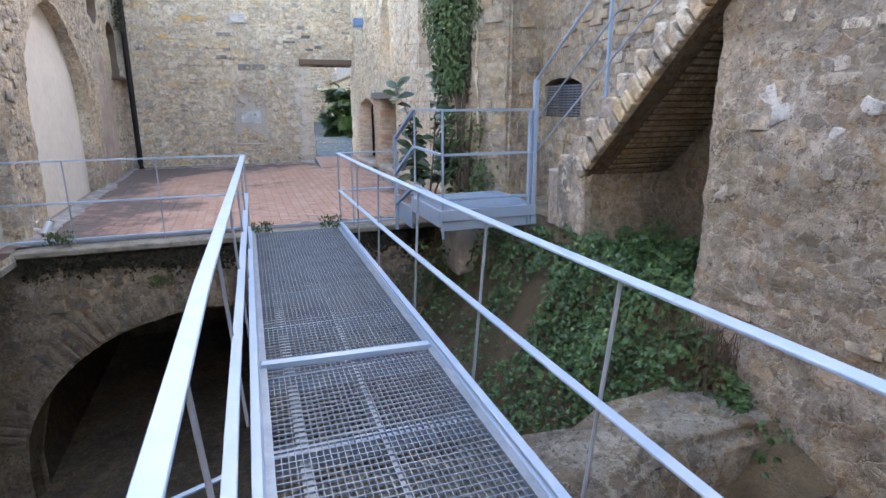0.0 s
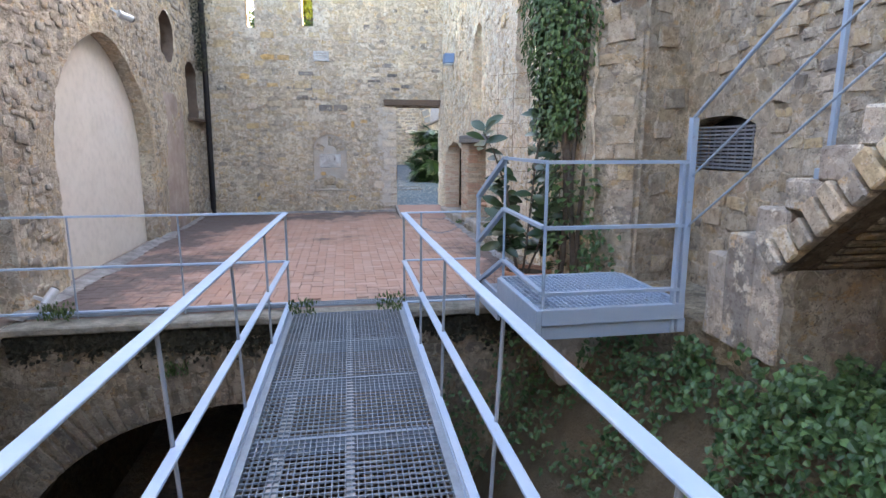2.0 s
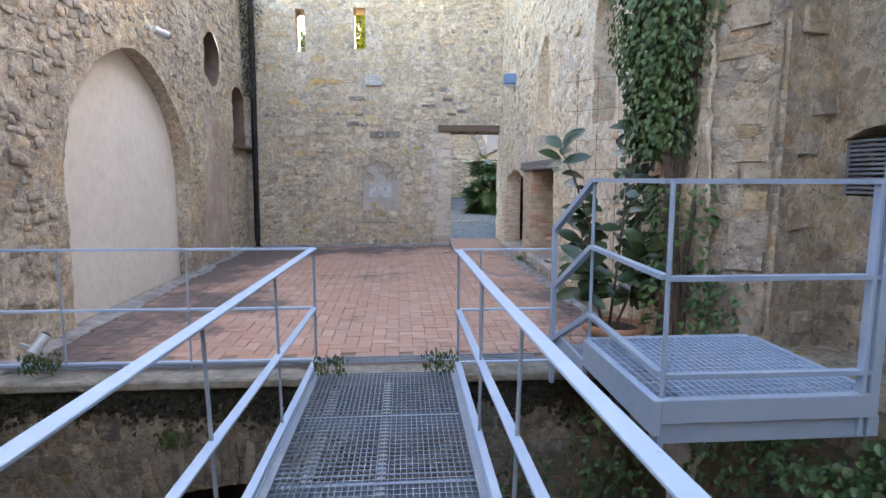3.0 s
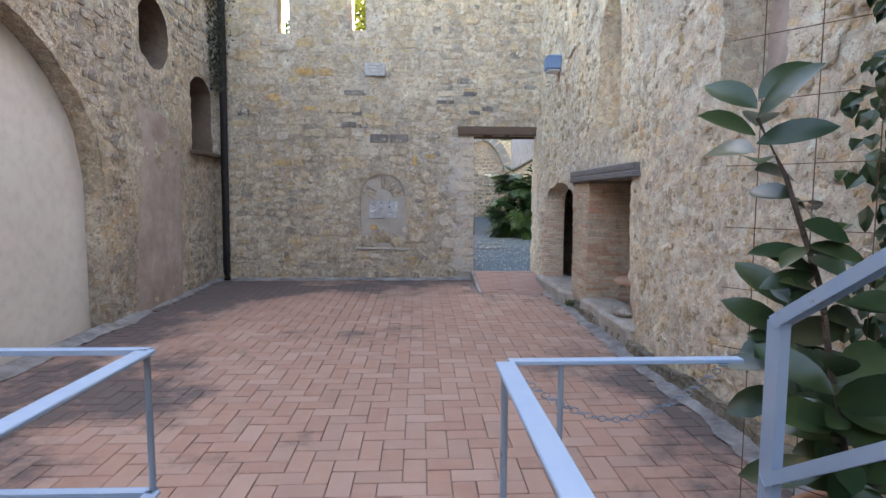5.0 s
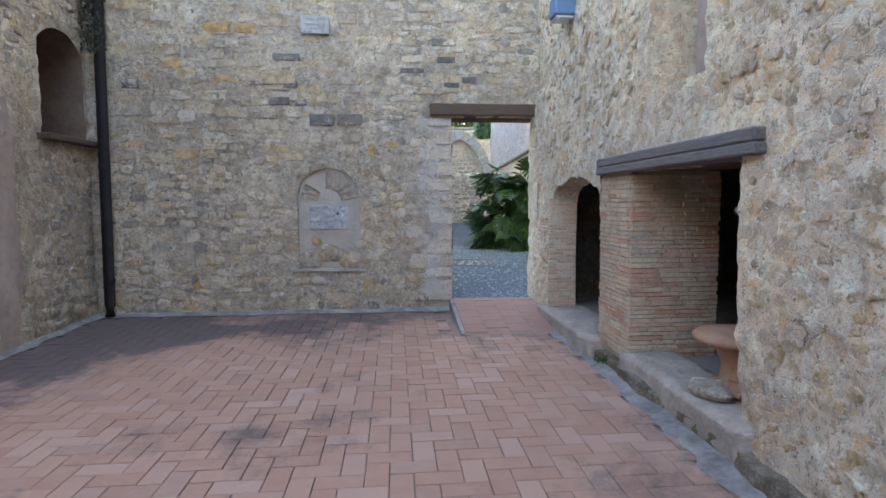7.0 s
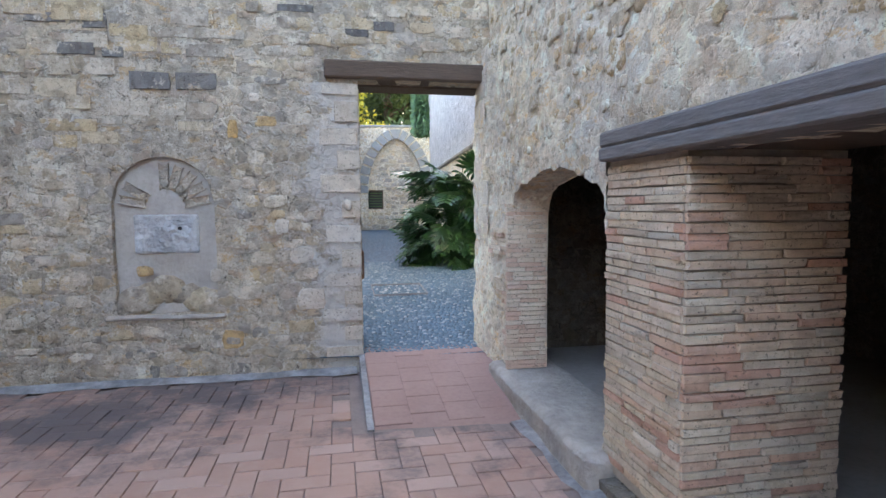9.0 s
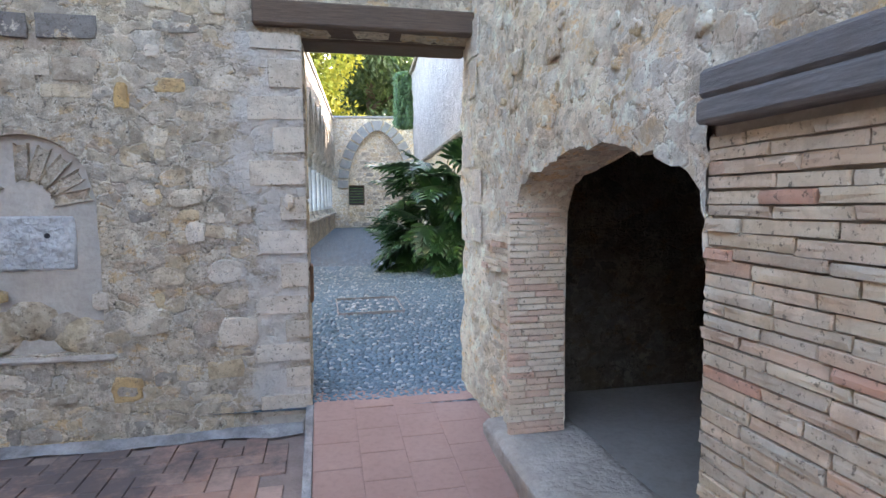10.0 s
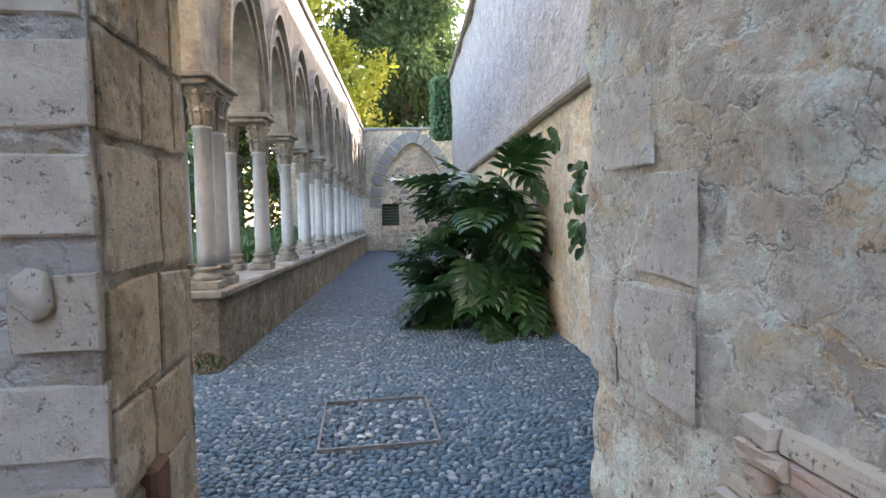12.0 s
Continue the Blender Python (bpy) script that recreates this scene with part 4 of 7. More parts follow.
verts = [(2.07, 16.68, rz0 - 0.01), (3.08, 16.60, rz0 - 0.01), (3.19, 18.62, rz1), (2.07, 18.62, rz1), (2.07, 17.95, rz1), (3.19, 17.95, rz1), (2.07, 16.68, -0.1), (3.08, 16.6, -0.1), (3.19, 18.62, -0.1), (2.07, 18.62, -0.1)]
ramp = tagged(mesh_ob("floor_ramp", verts, [(0, 1, 5, 4), (4, 5, 2, 3), (0, 4, 3, 9, 6), (1, 7, 8, 2, 5)], m_ramp), "tiled ramp rising to the doorway", "ramp", kind="structure")
bm = bmesh.new()
for (x0, x1) in ((2.02, 2.065),):
    vs = [bm.verts.new(p) for p in ((x0, 16.66, rz0), (x1, 16.66, rz0), (x1, 18.0, rz1 + 0.006), (x0, 18.0, rz1 + 0.006), (x0, 16.66, -0.1), (x1, 16.66, -0.1), (x1, 18.0, -0.1), (x0, 18.0, -0.1))]
    for f in ((0, 1, 2, 3), (0, 4, 5, 1), (1, 5, 6, 2), (2, 6, 7, 3), (3, 7, 4, 0)):
        bm.faces.new([vs[i] for i in f])
tagged(part("trim_ramp_cheek", bm, m_cement, None), "cement cheek of the ramp", "trim", kind="structure")

lintel = thing("door_lintel", "dark brown cracked timber lintel over the doorway", "lintel")
bm = bmesh.new()
box(bm, 1.77, 3.24, 17.93, 18.2, 2.60, 2.745, 0.012)
part("front_beam", bm, m_lintel, lintel)
bm = bmesh.new()
box(bm, 1.95, 3.2, 18.205, 18.5, 2.585, 2.73, 0.012)
part("rear_beam", bm, m_lintel, lintel)
obeam = thing("opening_beam", "weathered grey timber beam over the brick-sided opening", "beam")
bm = bmesh.new()
box(bm, 3.13, 3.36, 13.42, 15.68, 1.725, 1.79, 0.01)
part("lower_plank", bm, m_beam, obeam)
bm = bmesh.new()
box(bm, 3.132, 3.36, 13.43, 15.675, 1.791, 1.868, 0.012)
part("upper_plank", bm, m_beam, obeam)
bm = bmesh.new()
box(bm, 3.40, 3.9, 13.5, 15.1, 1.73, 1.84, 0.01)
part("inner_plank", bm, m_lintel, obeam)

# ledge under the openings, rubble foot of the right wall
for nm, y0, y1, x0, z in (("trim_ledge_arch", 15.62, 17.5, 3.06, 0.235), ("trim_ledge_beam", 13.45, 15.1, 3.14, 0.26)):
    bm = bmesh.new()
    box(bm, x0, 3.6, y0, y1, -0.05, z, 0.03)
    bmesh.ops.subdivide_edges(bm, edges=bm.edges, cuts=7, use_grid_fill=True)
    for v in bm.verts:
        v.co += Vector((rough(v.co * 2, 0.02), 0, rough(v.co * 2 + Vector((4, 4, 4)), 0.012)))
    tagged(part(nm, bm, m_ledge, None, smooth=True), "worn stone ledge at the foot of the opening", "ledge", kind="structure")
foot_r = Wall("trim_wall_foot", (3.12, 0, 0), (0, -1, 0), (-1, 0, 0), m_pit, 0.15, 0.05, 0.05)
foot_r.patch(-17.6, -9.6, -0.05, lambda u: 0.13 + 0.05 * noise.noise(Vector((u * 2, 0, 0))))
foot_r.reveal([(-17.6 + 0.1 * i, 0.13 + 0.05 * noise.noise(Vector(((-17.6 + 0.1 * i) * 2, 0, 0)))) for i in range(81)], 0.13)
foot_r.done("broken rubble foot of the wall", category="wall foot")
# cement fillets
for nm, x0, x1, ya, yb in (("trim_fillet_west", XL - 0.05, XL + 0.13, 9.95, 18.0), ("trim_fillet_east", 3.0, 3.14, 10.1, 16.6)):
    n = 110
    vs, fs = [], []
    for i in range(n + 1):
        y = ya + (yb - ya) * i / n
        j = 0.11 * noise.noise(Vector((y * 1.9, x0, 0))) + 0.04 * noise.noise(Vector((y * 7, x0, 0)))
        a, b = (x0, x1 + j) if x0 < 0 else (x0 + j, x1)
        ha, hb = (0.05, 0.006) if x0 < 0 else (0.006, 0.03)
        vs += [(a, y, floor_z(y) + ha), (b, y, floor_z(y) + hb)]
    fs = [(2 * i, 2 * i + 1, 2 * i + 3, 2 * i + 2) for i in range(n)]
    tagged(mesh_ob(nm, vs, fs, m_cement, smooth=True), "pale cement fillet along the wall", "trim", kind="structure")
bm = bmesh.new()
n = 24
vs = []
for i in range(n + 1):
    x = XL + (2.0 - XL) * i / n
    vs.append([bm.verts.new((x, 18.0, floor_z(18) + 0.04)), bm.verts.new((x, 17.9 + 0.07 * noise.noise(Vector((x * 3, 0, 5))), floor_z(17.8) + 0.006))])
for a, b in zip(vs, vs[1:]):
    bm.faces.new((a[0], a[1], b[1], b[0]))
tagged(part("trim_fillet_north", bm, m_cement, None), "pale cement fillet below the far wall", "trim", kind="structure")

# niche: shell ribs, white slab, sill
random.seed(11)
niche = thing("wall_niche_shell", "worn carved shell niche with a white marble slab", "niche")
for i in range(9):
    a = math.pi * (0.06 + 0.88 * i / 8)
    if i in (5, 6):
        continue
    bm = bmesh.new()
    c = Vector((0.465, 18.046, 1.52))
    d = Vector((math.cos(a), 0, math.sin(a)))
    bar(bm, c + d * 0.15, c + d * 0.35, 0.07, 0.024, (0, 1, 0), 0.011)
    part("rib", bm, m_far, niche)
bm = bmesh.new()
box(bm, 0.22, 0.72, 18.026, 18.07, 1.14, 1.46, 0.012)
part("slab", bm, m_white, niche, "white marble slab with a hole")
# black disc painted on for the shade inside the spout hole
bm = bmesh.new()
tube(bm, [(0.575, 18.02, 1.345), (0.575, 18.032, 1.345)], 0.016, 10)
part("spout_hole", bm, m_black, niche)
bm = bmesh.new()
box(bm, -0.02, 0.92, 17.972, 18.06, 0.59, 0.63, 0.015)
bmesh.ops.subdivide_edges(bm, edges=bm.edges, cuts=6, use_grid_fill=True)
for v in bm.verts:
    v.co += Vector((0, rough(v.co * 3, 0.014), rough(v.co * 3 + Vector((2, 5, 1)), 0.016)))
part("sill", bm, m_ledge, niche)
for k in range(9):
    a = k * 0.7
    bm = bmesh.new()
    bmesh.ops.create_icosphere(bm, subdivisions=2, radius=0.13 + 0.06 * random.random())
    c = Vector((0.12 + 0.085 * k, 18.085, 0.70 + 0.12 * math.sin(math.pi * k / 8) * random.uniform(0.7, 1.2)))
    for v in bm.verts:
        v.co = c + Vector((v.co.x, v.co.y * 0.5, v.co.z * 0.8)) * (1 + 0.25 * noise.noise(v.co * 9 + c * 7))
    part("rubble", bm, m_rstone, niche)

# drainpipe
pipe = thing("drainpipe", "dark iron drainpipe in the wall corner", "pipe")
bm = bmesh.new()
tube(bm, [(-2.2, 17.93, 8.3), (-2.2, 17.93, 4.0), (-2.235, 17.92, 0.22), (-2.21, 17.86, 0.1)], 0.062, 10)
part("pipe", bm, m_pipe, pipe, smooth=True)
for z in (0.5, 1.9, 2.05, 3.4, 4.9):
    bm = bmesh.new()
    tube(bm, [(-2.21 - 0.005 * (4 - z), 17.925, z), (-2.21 - 0.005 * (4 - z), 17.925, z + 0.05)], 0.066, 10)
    part("collar", bm, m_pipe, pipe)

# small wall fixtures
lamp = thing("wall_lamp", "small blue wall lamp box on the cream wall", "lamp")
bm = bmesh.new()
box(bm, 2.98, 3.2, 16.52, 16.76, 3.42, 3.62, 0.015)
part("housing", bm, m_blue, lamp)
bm = bmesh.new()
box(bm, 3.0, 3.18, 16.54, 16.74, 3.385, 3.418, 0.01)
part("lens", bm, m_silver, lamp)


def spot_cam(name, label, at, aim, s=1.0):
    c = thing(name, label, "camera" if "camera" in name else "lamp")
    at, aim = Vector(at), Vector(aim).normalized()
    bm = bmesh.new()
    tube(bm, [at, at + aim * 0.2 * s], 0.05 * s, 12)
    part("housing", bm, m_silver, c, smooth=False)
    bm = bmesh.new()
    tube(bm, [at + aim * 0.2 * s, at + aim * 0.215 * s], 0.044 * s, 12)
    part("lens", bm, m_black, c)
    bm = bmesh.new()
    bar(bm, at + aim * 0.06 * s + Vector((0, 0, -0.01)), at + aim * 0.02 * s + Vector((0.12 if at.x > 0 else -0.12, 0.0, 0.08)) * s, 0.03, 0.03)
    part("bracket", bm, m_silver, c)
    return c


spot_cam("security_camera", "small silver camera fixed to the old wall", (XL + 0.1, 13.3, 3.52), (0.6, 0.75, -0.2))
spot_cam("spotlight", "round silver spotlight high on the pier", (3.36, 9.12, 3.05), (-0.7, -0.4, -0.3), 1.25)
spot_cam("floor_spotlight", "small silver spotlight on the terrace floor", (-2.2, 10.15, 0.11), (0.2, 0.5, 0.5), 0.9)
spot_cam("spotlight", "small dark spotlight inside the opening under the beam", (3.62, 14.05, 1.5), (-0.5, 0.5, -0.5), 0.8)
hinge = thing("iron_hinge", "rusted iron hinge stub in the door jamb", "hinge")
bm = bmesh.new()
box(bm, 2.04, 2.085, 18.14, 18.24, 0.86, 1.12, 0.012)
part("plate", bm, m_rust, hinge)
medal = thing("relief_medallion", "worn white carved boss on the door quoins", "relief")
bm = bmesh.new()
bmesh.ops.create_icosphere(bm, subdivisions=3, radius=0.038)
for v in bm.verts:
    v.co = Vector((1.952, 17.975, 1.532)) + Vector((v.co.x, v.co.y * 0.45, v.co.z * 1.2)) * (1 + 0.35 * noise.noise(v.co * 38))
part("boss", bm, m_pale, medal, smooth=True)
plq = tagged(mesh_ob("wall_plaque", [], [], m_white), "small white stone plaque with faint letters", "plaque")
bm = bmesh.new()
box(bm, 0.17, 0.52, 17.955, 18.02, 3.58, 3.80, 0.008)
bm.to_mesh(plq.data)
bm.free()
for i, w in enumerate((0.22, 0.26, 0.18)):
    bm = bmesh.new()
    box(bm, 0.345 - w / 2, 0.345 + w / 2, 17.951, 17.957, 3.745 - i * 0.055, 3.76 - i * 0.055)
    part("line_of_letters", bm, m_mortar, plq, "faint unreadable line of letters")
bm = bmesh.new()
box(bm, XL - 0.02, XL + 0.14, W0 - 0.08, 17.98, 2.17, 2.235, 0.01)
tagged(part("window_sill", bm, m_lintel, None), "old timber sill under the blocked window", "sill", kind="structure")

# ---------- walkway ----------
YA = 0.6                          # start of the bridge behind the viewer
def bx(y, side):
    """x of the bridge's edge at y."""
    return (0.16 + 0.011 * (y - 5.7)) if side < 0 else (1.285 + 0.011 * (y - 5.7))


def rx(y, side, z):
    """x of the railing at a height: it leans outwards along the bridge."""
    lean = 0.136 * min(1.0, max(0.0, (9.9 - y) / 5.9)) if side < 0 else 0.26 * max(0.0, min(1.1, (9.9 - y) / 6.9)) ** 1.6
    return bx(y, side) + side * (0.035 + lean * z)


bridge = thing("footbridge", "steel grating footbridge with pale blue railings", "footbridge")
for side in (-1, 1):
    bm = bmesh.new()
    e = 0.035 * side
    bar(bm, (bx(YA, side) + e, YA, -0.07), (bx(9.8, side) + e, 9.8, -0.07), 0.05, 0.2, bevel=0.004)
    part("side_beam", bm, m_rail, bridge)
    bm = bmesh.new()
    bar(bm, (bx(YA, side) - 0.012 * side, YA, 0.012), (bx(9.8, side) - 0.012 * side, 9.8, 0.012), 0.045, 0.012)
    part("edge_angle", bm, m_grate, bridge)
cross = [0.6 + 0.843 * i for i in range(12)]
for y in cross:
    bm = bmesh.new()
    bar(bm, (bx(y, -1), y, -0.09), (bx(y, 1), y, -0.09), 0.06, 0.1)
    part("cross_beam", bm, m_plat, bridge)
bm = bmesh.new()
bar(bm, (bx(5.72, -1) + 0.005, 5.73, 0.022), (bx(5.72, 1) - 0.005, 5.67, 0.022), 0.07, 0.03, bevel=0.004)
part("threshold_bar", bm, m_rail, bridge, "pale flat bar across the deck")
bm = bmesh.new()
bar(bm, (0.70, YA, -0.07), (0.79, 9.7, -0.07), 0.045, 0.05)
part("centre_beam", bm, m_cover, bridge)
bm = bmesh.new()
bar(bm, (0.30, YA, -0.11), (0.37, 9.7, -0.11), 0.06, 0.03)
part("side_stringer", bm, m_cover, bridge)
# grating panels: bearing bars across, thin rods along
for i in range(11):
    y0, y1 = cross[i] + 0.004, min(cross[i + 1] - 0.004, 9.78)
    vs, fs = [], []

    def flat(a, b, w, z0, z1):
        a, b = Vector(a), Vector(b)
        d = (b - a).normalized()
        sdir = Vector((-d.y, d.x, 0)) * w / 2
        k = len(vs)
        for p in (a - sdir, a + sdir, b + sdir, b - sdir):
            vs.append((p.x, p.y, z0))
            vs.append((p.x, p.y, z1))
        fs.extend([(k, k + 2, k + 4, k + 6), (k + 1, k + 7, k + 5, k + 3), (k, k + 1, k + 3, k + 2), (k + 2, k + 3, k + 5, k + 4), (k + 4, k + 5, k + 7, k + 6), (k + 6, k + 7, k + 1, k)])
    nb = round((y1 - y0) / 0.05)
    for j in range(nb + 1):
        y = y0 + (y1 - y0) * j / nb
        flat((bx(y, -1), y, 0), (bx(y, 1), y, 0), 0.005, -0.008, 0.004)
    for j in range(1, 34):
        xa = bx(y0, -1) + 1.125 * j / 34
        flat((xa, y0, 0), (xa + 0.011 * (y1 - y0), y1, 0), 0.0035, -0.024, 0.006)
    ob = mesh_ob("grating_panel", vs, fs, m_grate, bridge)
# railings of the bridge
for side in (-1, 1):
    ys = [1.2, 2.45, 3.75, 5.1, 6.35, 7.6, 8.75] if side < 0 else [1.3, 2.6, 3.95, 5.12, 6.33, 7.55, 8.55]
    rail = thing("bridge_railing", "pale blue flat-steel railing with thin round posts", "railing", "railings of the footbridge")
    ye = 10.02 if side < 0 else 9.84
    for z, w in ((1.0, 0.062), (0.5, 0.05), (0.055, 0.05)):
        part("rail", flat_rail([(rx(y, side, z), y, z) for y in (YA, 2, 3.2, 4.4, 5.6, 6.8, 8.2, ye)], w, 0.014), m_rail, rail)
    for y in ys + [ye]:
        bm = bmesh.new()
        tube(bm, [(0.55 * rx(y, side, 0.0) + 0.45 * rx(y, side, 1.0), y, -0.02), (rx(y, side, 1.0), y, 0.995)], 0.0095 if y < 9.8 else 0.012, 8)
        part("post", bm, m_post, rail)
# terrace edge railing
for x0, x1, posts in ((XL - 0.2, 0.18, (-1.86, -0.86)), (1.38, 2.14, (1.55,))):
    rail = thing("terrace_railing", "pale blue railing along the terrace edge", "railing", "railings of the terrace")
    for z in (1.0, 0.5, 0.05):
        bm = bmesh.new()
        bar(bm, (x0, 10.04 if x0 < 0 else 9.86, z), (x1, 10.02 if x0 < 0 else 9.86, z), 0.04, 0.014, bevel=0.002)
        part("rail", bm, m_rail, rail)
    for x in posts:
        bm = bmesh.new()
        tube(bm, [(x, 10.03 if x < 0 else 9.86, -0.03), (x, 10.03 if x < 0 else 9.86, 0.995)], 0.0095, 8)
        part("post", bm, m_post, rail)
drain = tagged(thing("drain_grate", "narrow galvanised drain grating at the terrace edge", "drain"))
vs, fs = [], []
for x0, x1 in ((XL + 0.1, 2.1),):
    n = int((x1 - x0) / 0.025)
    for j in range(n):
        x = x0 + j * 0.025
        k = len(vs)
        vs += [(x, 10.04, 0.0), (x + 0.006, 10.04, 0.0), (x + 0.006, 10.17, 0.0), (x, 10.17, 0.0), (x, 10.04, 0.014), (x + 0.006, 10.04, 0.014), (x + 0.006, 10.17, 0.014), (x, 10.17, 0.014)]
        fs += [(k + 4, k + 5, k + 6, k + 7), (k, k + 4, k + 7, k + 3), (k + 1, k + 2, k + 6, k + 5)]
mesh_ob("grating", vs, fs, m_grate, drain)
for y in (10.035, 10.105, 10.175):
    bm = bmesh.new()
    box(bm, XL + 0.1, 2.1, y - 0.006, y + 0.006, 0.0, 0.016)
    part("edge_bar", bm, m_grate, drain)
# chain hung between railing and stair post
chain = thing("chain", "thin grey steel chain hung beside the railing", "chain")
for i in range(30):
    t = i / 29
    p = Vector((1.42 + 0.72 * t, 9.93 + 0.03 * t, 0.93 - 0.17 * math.sin(math.pi * t) + 0.02 * t))
    bm = bmesh.new()
    a = 0.0 if i % 2 else math.pi / 2
    r = []
    for k in range(9):
        q = 2 * math.pi * k / 8
        o = Vector((0.015 * math.cos(q), 0.008 * math.sin(q) * math.cos(a), 0.010 * math.sin(q) * math.sin(a)))
        r.append(p + o)
    tube(bm, r, 0.0022, 5)
    part("link", bm, m_grate, chain)

# ---------- platform and outside steps ----------
PX0, PX1, PY0, PY1, PH = 2.14, 3.26, 7.88, 8.88, 0.52
plat = thing("stair_platform", "blue-grey steel grating platform beside the terrace", "platform")
for nm, b in (("front_beam", (PX0, PX1, PY0 - 0.05, PY0, 0.40, PH)), ("lower_beam", (PX0, PX1 + 0.04, PY0 - 0.02, PY0 + 0.04, 0.285, 0.395)), ("side_beam", (PX0 - 0.04, PX0, PY0 - 0.05, PY1, 0.34, PH)), ("side_beam", (PX1, PX1 + 0.04, PY0, PY1, 0.34, PH)), ("back_beam", (PX0, PX1, PY1, PY1 + 0.05, 0.34, PH))):
    bm = bmesh.new()
    box(bm, *b, 0.004)
    part(nm, bm, m_plat, plat)
for nm, b in (("step_grating", (2.14, 2.7, 8.95, 9.3, 0.33, 0.36)), ("step_side", (2.12, 2.15, 8.93, 9.8, 0.1, 0.36)), ("step_grating", (2.14, 2.7, 9.34, 9.72, 0.16, 0.19))):
    bm = bmesh.new()
    box(bm, *b, 0.003)
    part(nm, bm, m_plat if nm != "step_grating" else m_grate, plat)
vs, fs = [], []
n = int((PX1 - PX0) / 0.04)
for j in range(n + 1):
    x = PX0 + (PX1 - PX0) * j / n
    flat((x, PY0, 0), (x, PY1, 0), 0.006, PH - 0.028, PH)
n = int((PY1 - PY0) / 0.066)
for j in range(n + 1):
    y = PY0 + (PY1 - PY0) * j / n
    flat((PX0, y, 0), (PX1, y, 0), 0.0045, PH - 0.012, PH - 0.002)
mesh_ob("grating", vs, fs, m_rail, plat)
srail = thing("platform_railing", "blue-grey tubular railing round the steel platform", "railing")
ZT = 1.57


def sbar(name, p, q, w=0.045, h=0.018):
    bm = bmesh.new()
    bar(bm, p, q, w, h, bevel=0.003)
    part(name, bm, m_plat, srail)


bm = bmesh.new()
bar(bm, (2.10, 9.62, -0.05), (2.10, 9.62, 1.18), 0.06, 0.03, (1, 0, 0))
part("newel_post", bm, m_plat, srail)
for z0, z1 in ((1.18, ZT), (0.72, 1.11), (0.3, 0.63)):
    sbar("sloping_rail", (2.10, 9.62, z0), (2.22, 9.1, z1), 0.05, 0.03)
for z in (ZT, 1.11, 0.63):
    sbar("side_rail", (2.22, 9.1, z), (2.16, 7.9, z))
    sbar("front_rail", (2.16, 7.87, z), (3.21, 7.86, z))
for x, y, r in ((2.22, 9.1, 0.012), (2.16, 7.87, 0.013)):
    bm = bmesh.new()
    tube(bm, [(x, y, 0.2), (x, y, ZT)], r, 8)
    part("post", bm, m_plat, srail)
for x in (3.18, 3.24):
    bm = bmesh.new()
    bar(bm, (x, 7.86, 0.3), (x, 7.86, ZT if x < 3.2 else 1.88), 0.05, 0.05 if x > 3.2 else 0.025, (1, 0, 0), 0.004)
    part("corner_post", bm, m_plat, srail)
hrail = thing("stair_handrail", "blue-grey steel handrail climbing the stone steps", "handrail")
for z in (1.93, 1.5, 1.14):
    bm = bmesh.new()
    tube(bm, [(3.24, 7.86, z - 0.05), (3.46, 5.0, z - 0.05 + 2.86 * 0.78)], 0.014 if z > 1.9 else 0.008, 8)
    part("rail", bm, m_plat, hrail)
for y, z in ((6.93, 1.46), (5.75, 2.35)):
    bm = bmesh.new()
    bar(bm, (3.48, y, z), (3.48, y, z + 1.2), 0.032, 0.032, (1, 0, 0), 0.004)
    part("post", bm, m_plat, hrail)
    bm = bmesh.new()
    box(bm, 3.435, 3.525, y - 0.05, y + 0.05, z - 0.02, z + 0.1, 0.004)
    part("post_foot", bm, m_plat, hrail)

# stone steps on a raking half arch
steps = thing("stone_steps", "worn outside stone steps carried on a raking arch", "steps")
pts = [(7.78, 0.28), (7.35, 0.68), (6.92, 1.09), (6.49, 1.5), (6.06, 1.91), (5.63, 2.32), (5.2, 2.72)]
for i in range(14):
    y = 7.8 - i * 0.225
    z = 0.93 + i * 0.19
    bm = bmesh.new()
    zb = 0.3 if i < 3 else min(z - 0.03, max(z - 0.2, 0.97 + 0.949 * (7.07 - y + 0.26)))
    box(bm, 3.40 + random.uniform(-0.02, 0.02), 4.12, y - 0.26, y + 0.012, zb, z + random.uniform(-0.012, 0.012), 0.018)
    bmesh.ops.subdivide_edges(bm, edges=bm.edges, cuts=3, use_grid_fill=True)
    for v in bm.verts:
        v.co.x += rough(v.co * 2, 0.02)
        v.co.z += rough(v.co * 2 + Vector((7, 7, 7)), 0.012)
    part("step", bm, m_grey, steps)
for i in range(26):
    t = i / 26
    k = t * (len(pts) - 1)
    a = int(k)
    f = k - a
    y = pts[a][0] * (1 - f) + pts[min(a + 1, 6)][0] * f
    z = pts[a][1] * (1 - f) + pts[min(a + 1, 6)][1] * f
    if y > 7.12:
        continue
    bm = bmesh.new()
    h = random.uniform(0.17, 0.22)
    box(bm, -0.03, 0.25, -0.055, 0.052, 0.0, h, 0.012, Matrix.Translation((3.38 + random.uniform(-0.012, 0.012), y, z)) @ Matrix.Rotation(radians(43), 4, "X").inverted())
    part("voussoir", bm, m_stone, steps)
vs, fs = [], []
for i in range(31):
    t = i / 30
    y = 7.1 - 1.9 * t
    z = 0.95 + 0.949 * (7.07 - y) - 0.004
    vs += [(3.42, y, z), (UB + 0.1, y, z)]
fs = [(2 * i, 2 * i + 2, 2 * i + 3, 2 * i + 1) for i in range(30)]
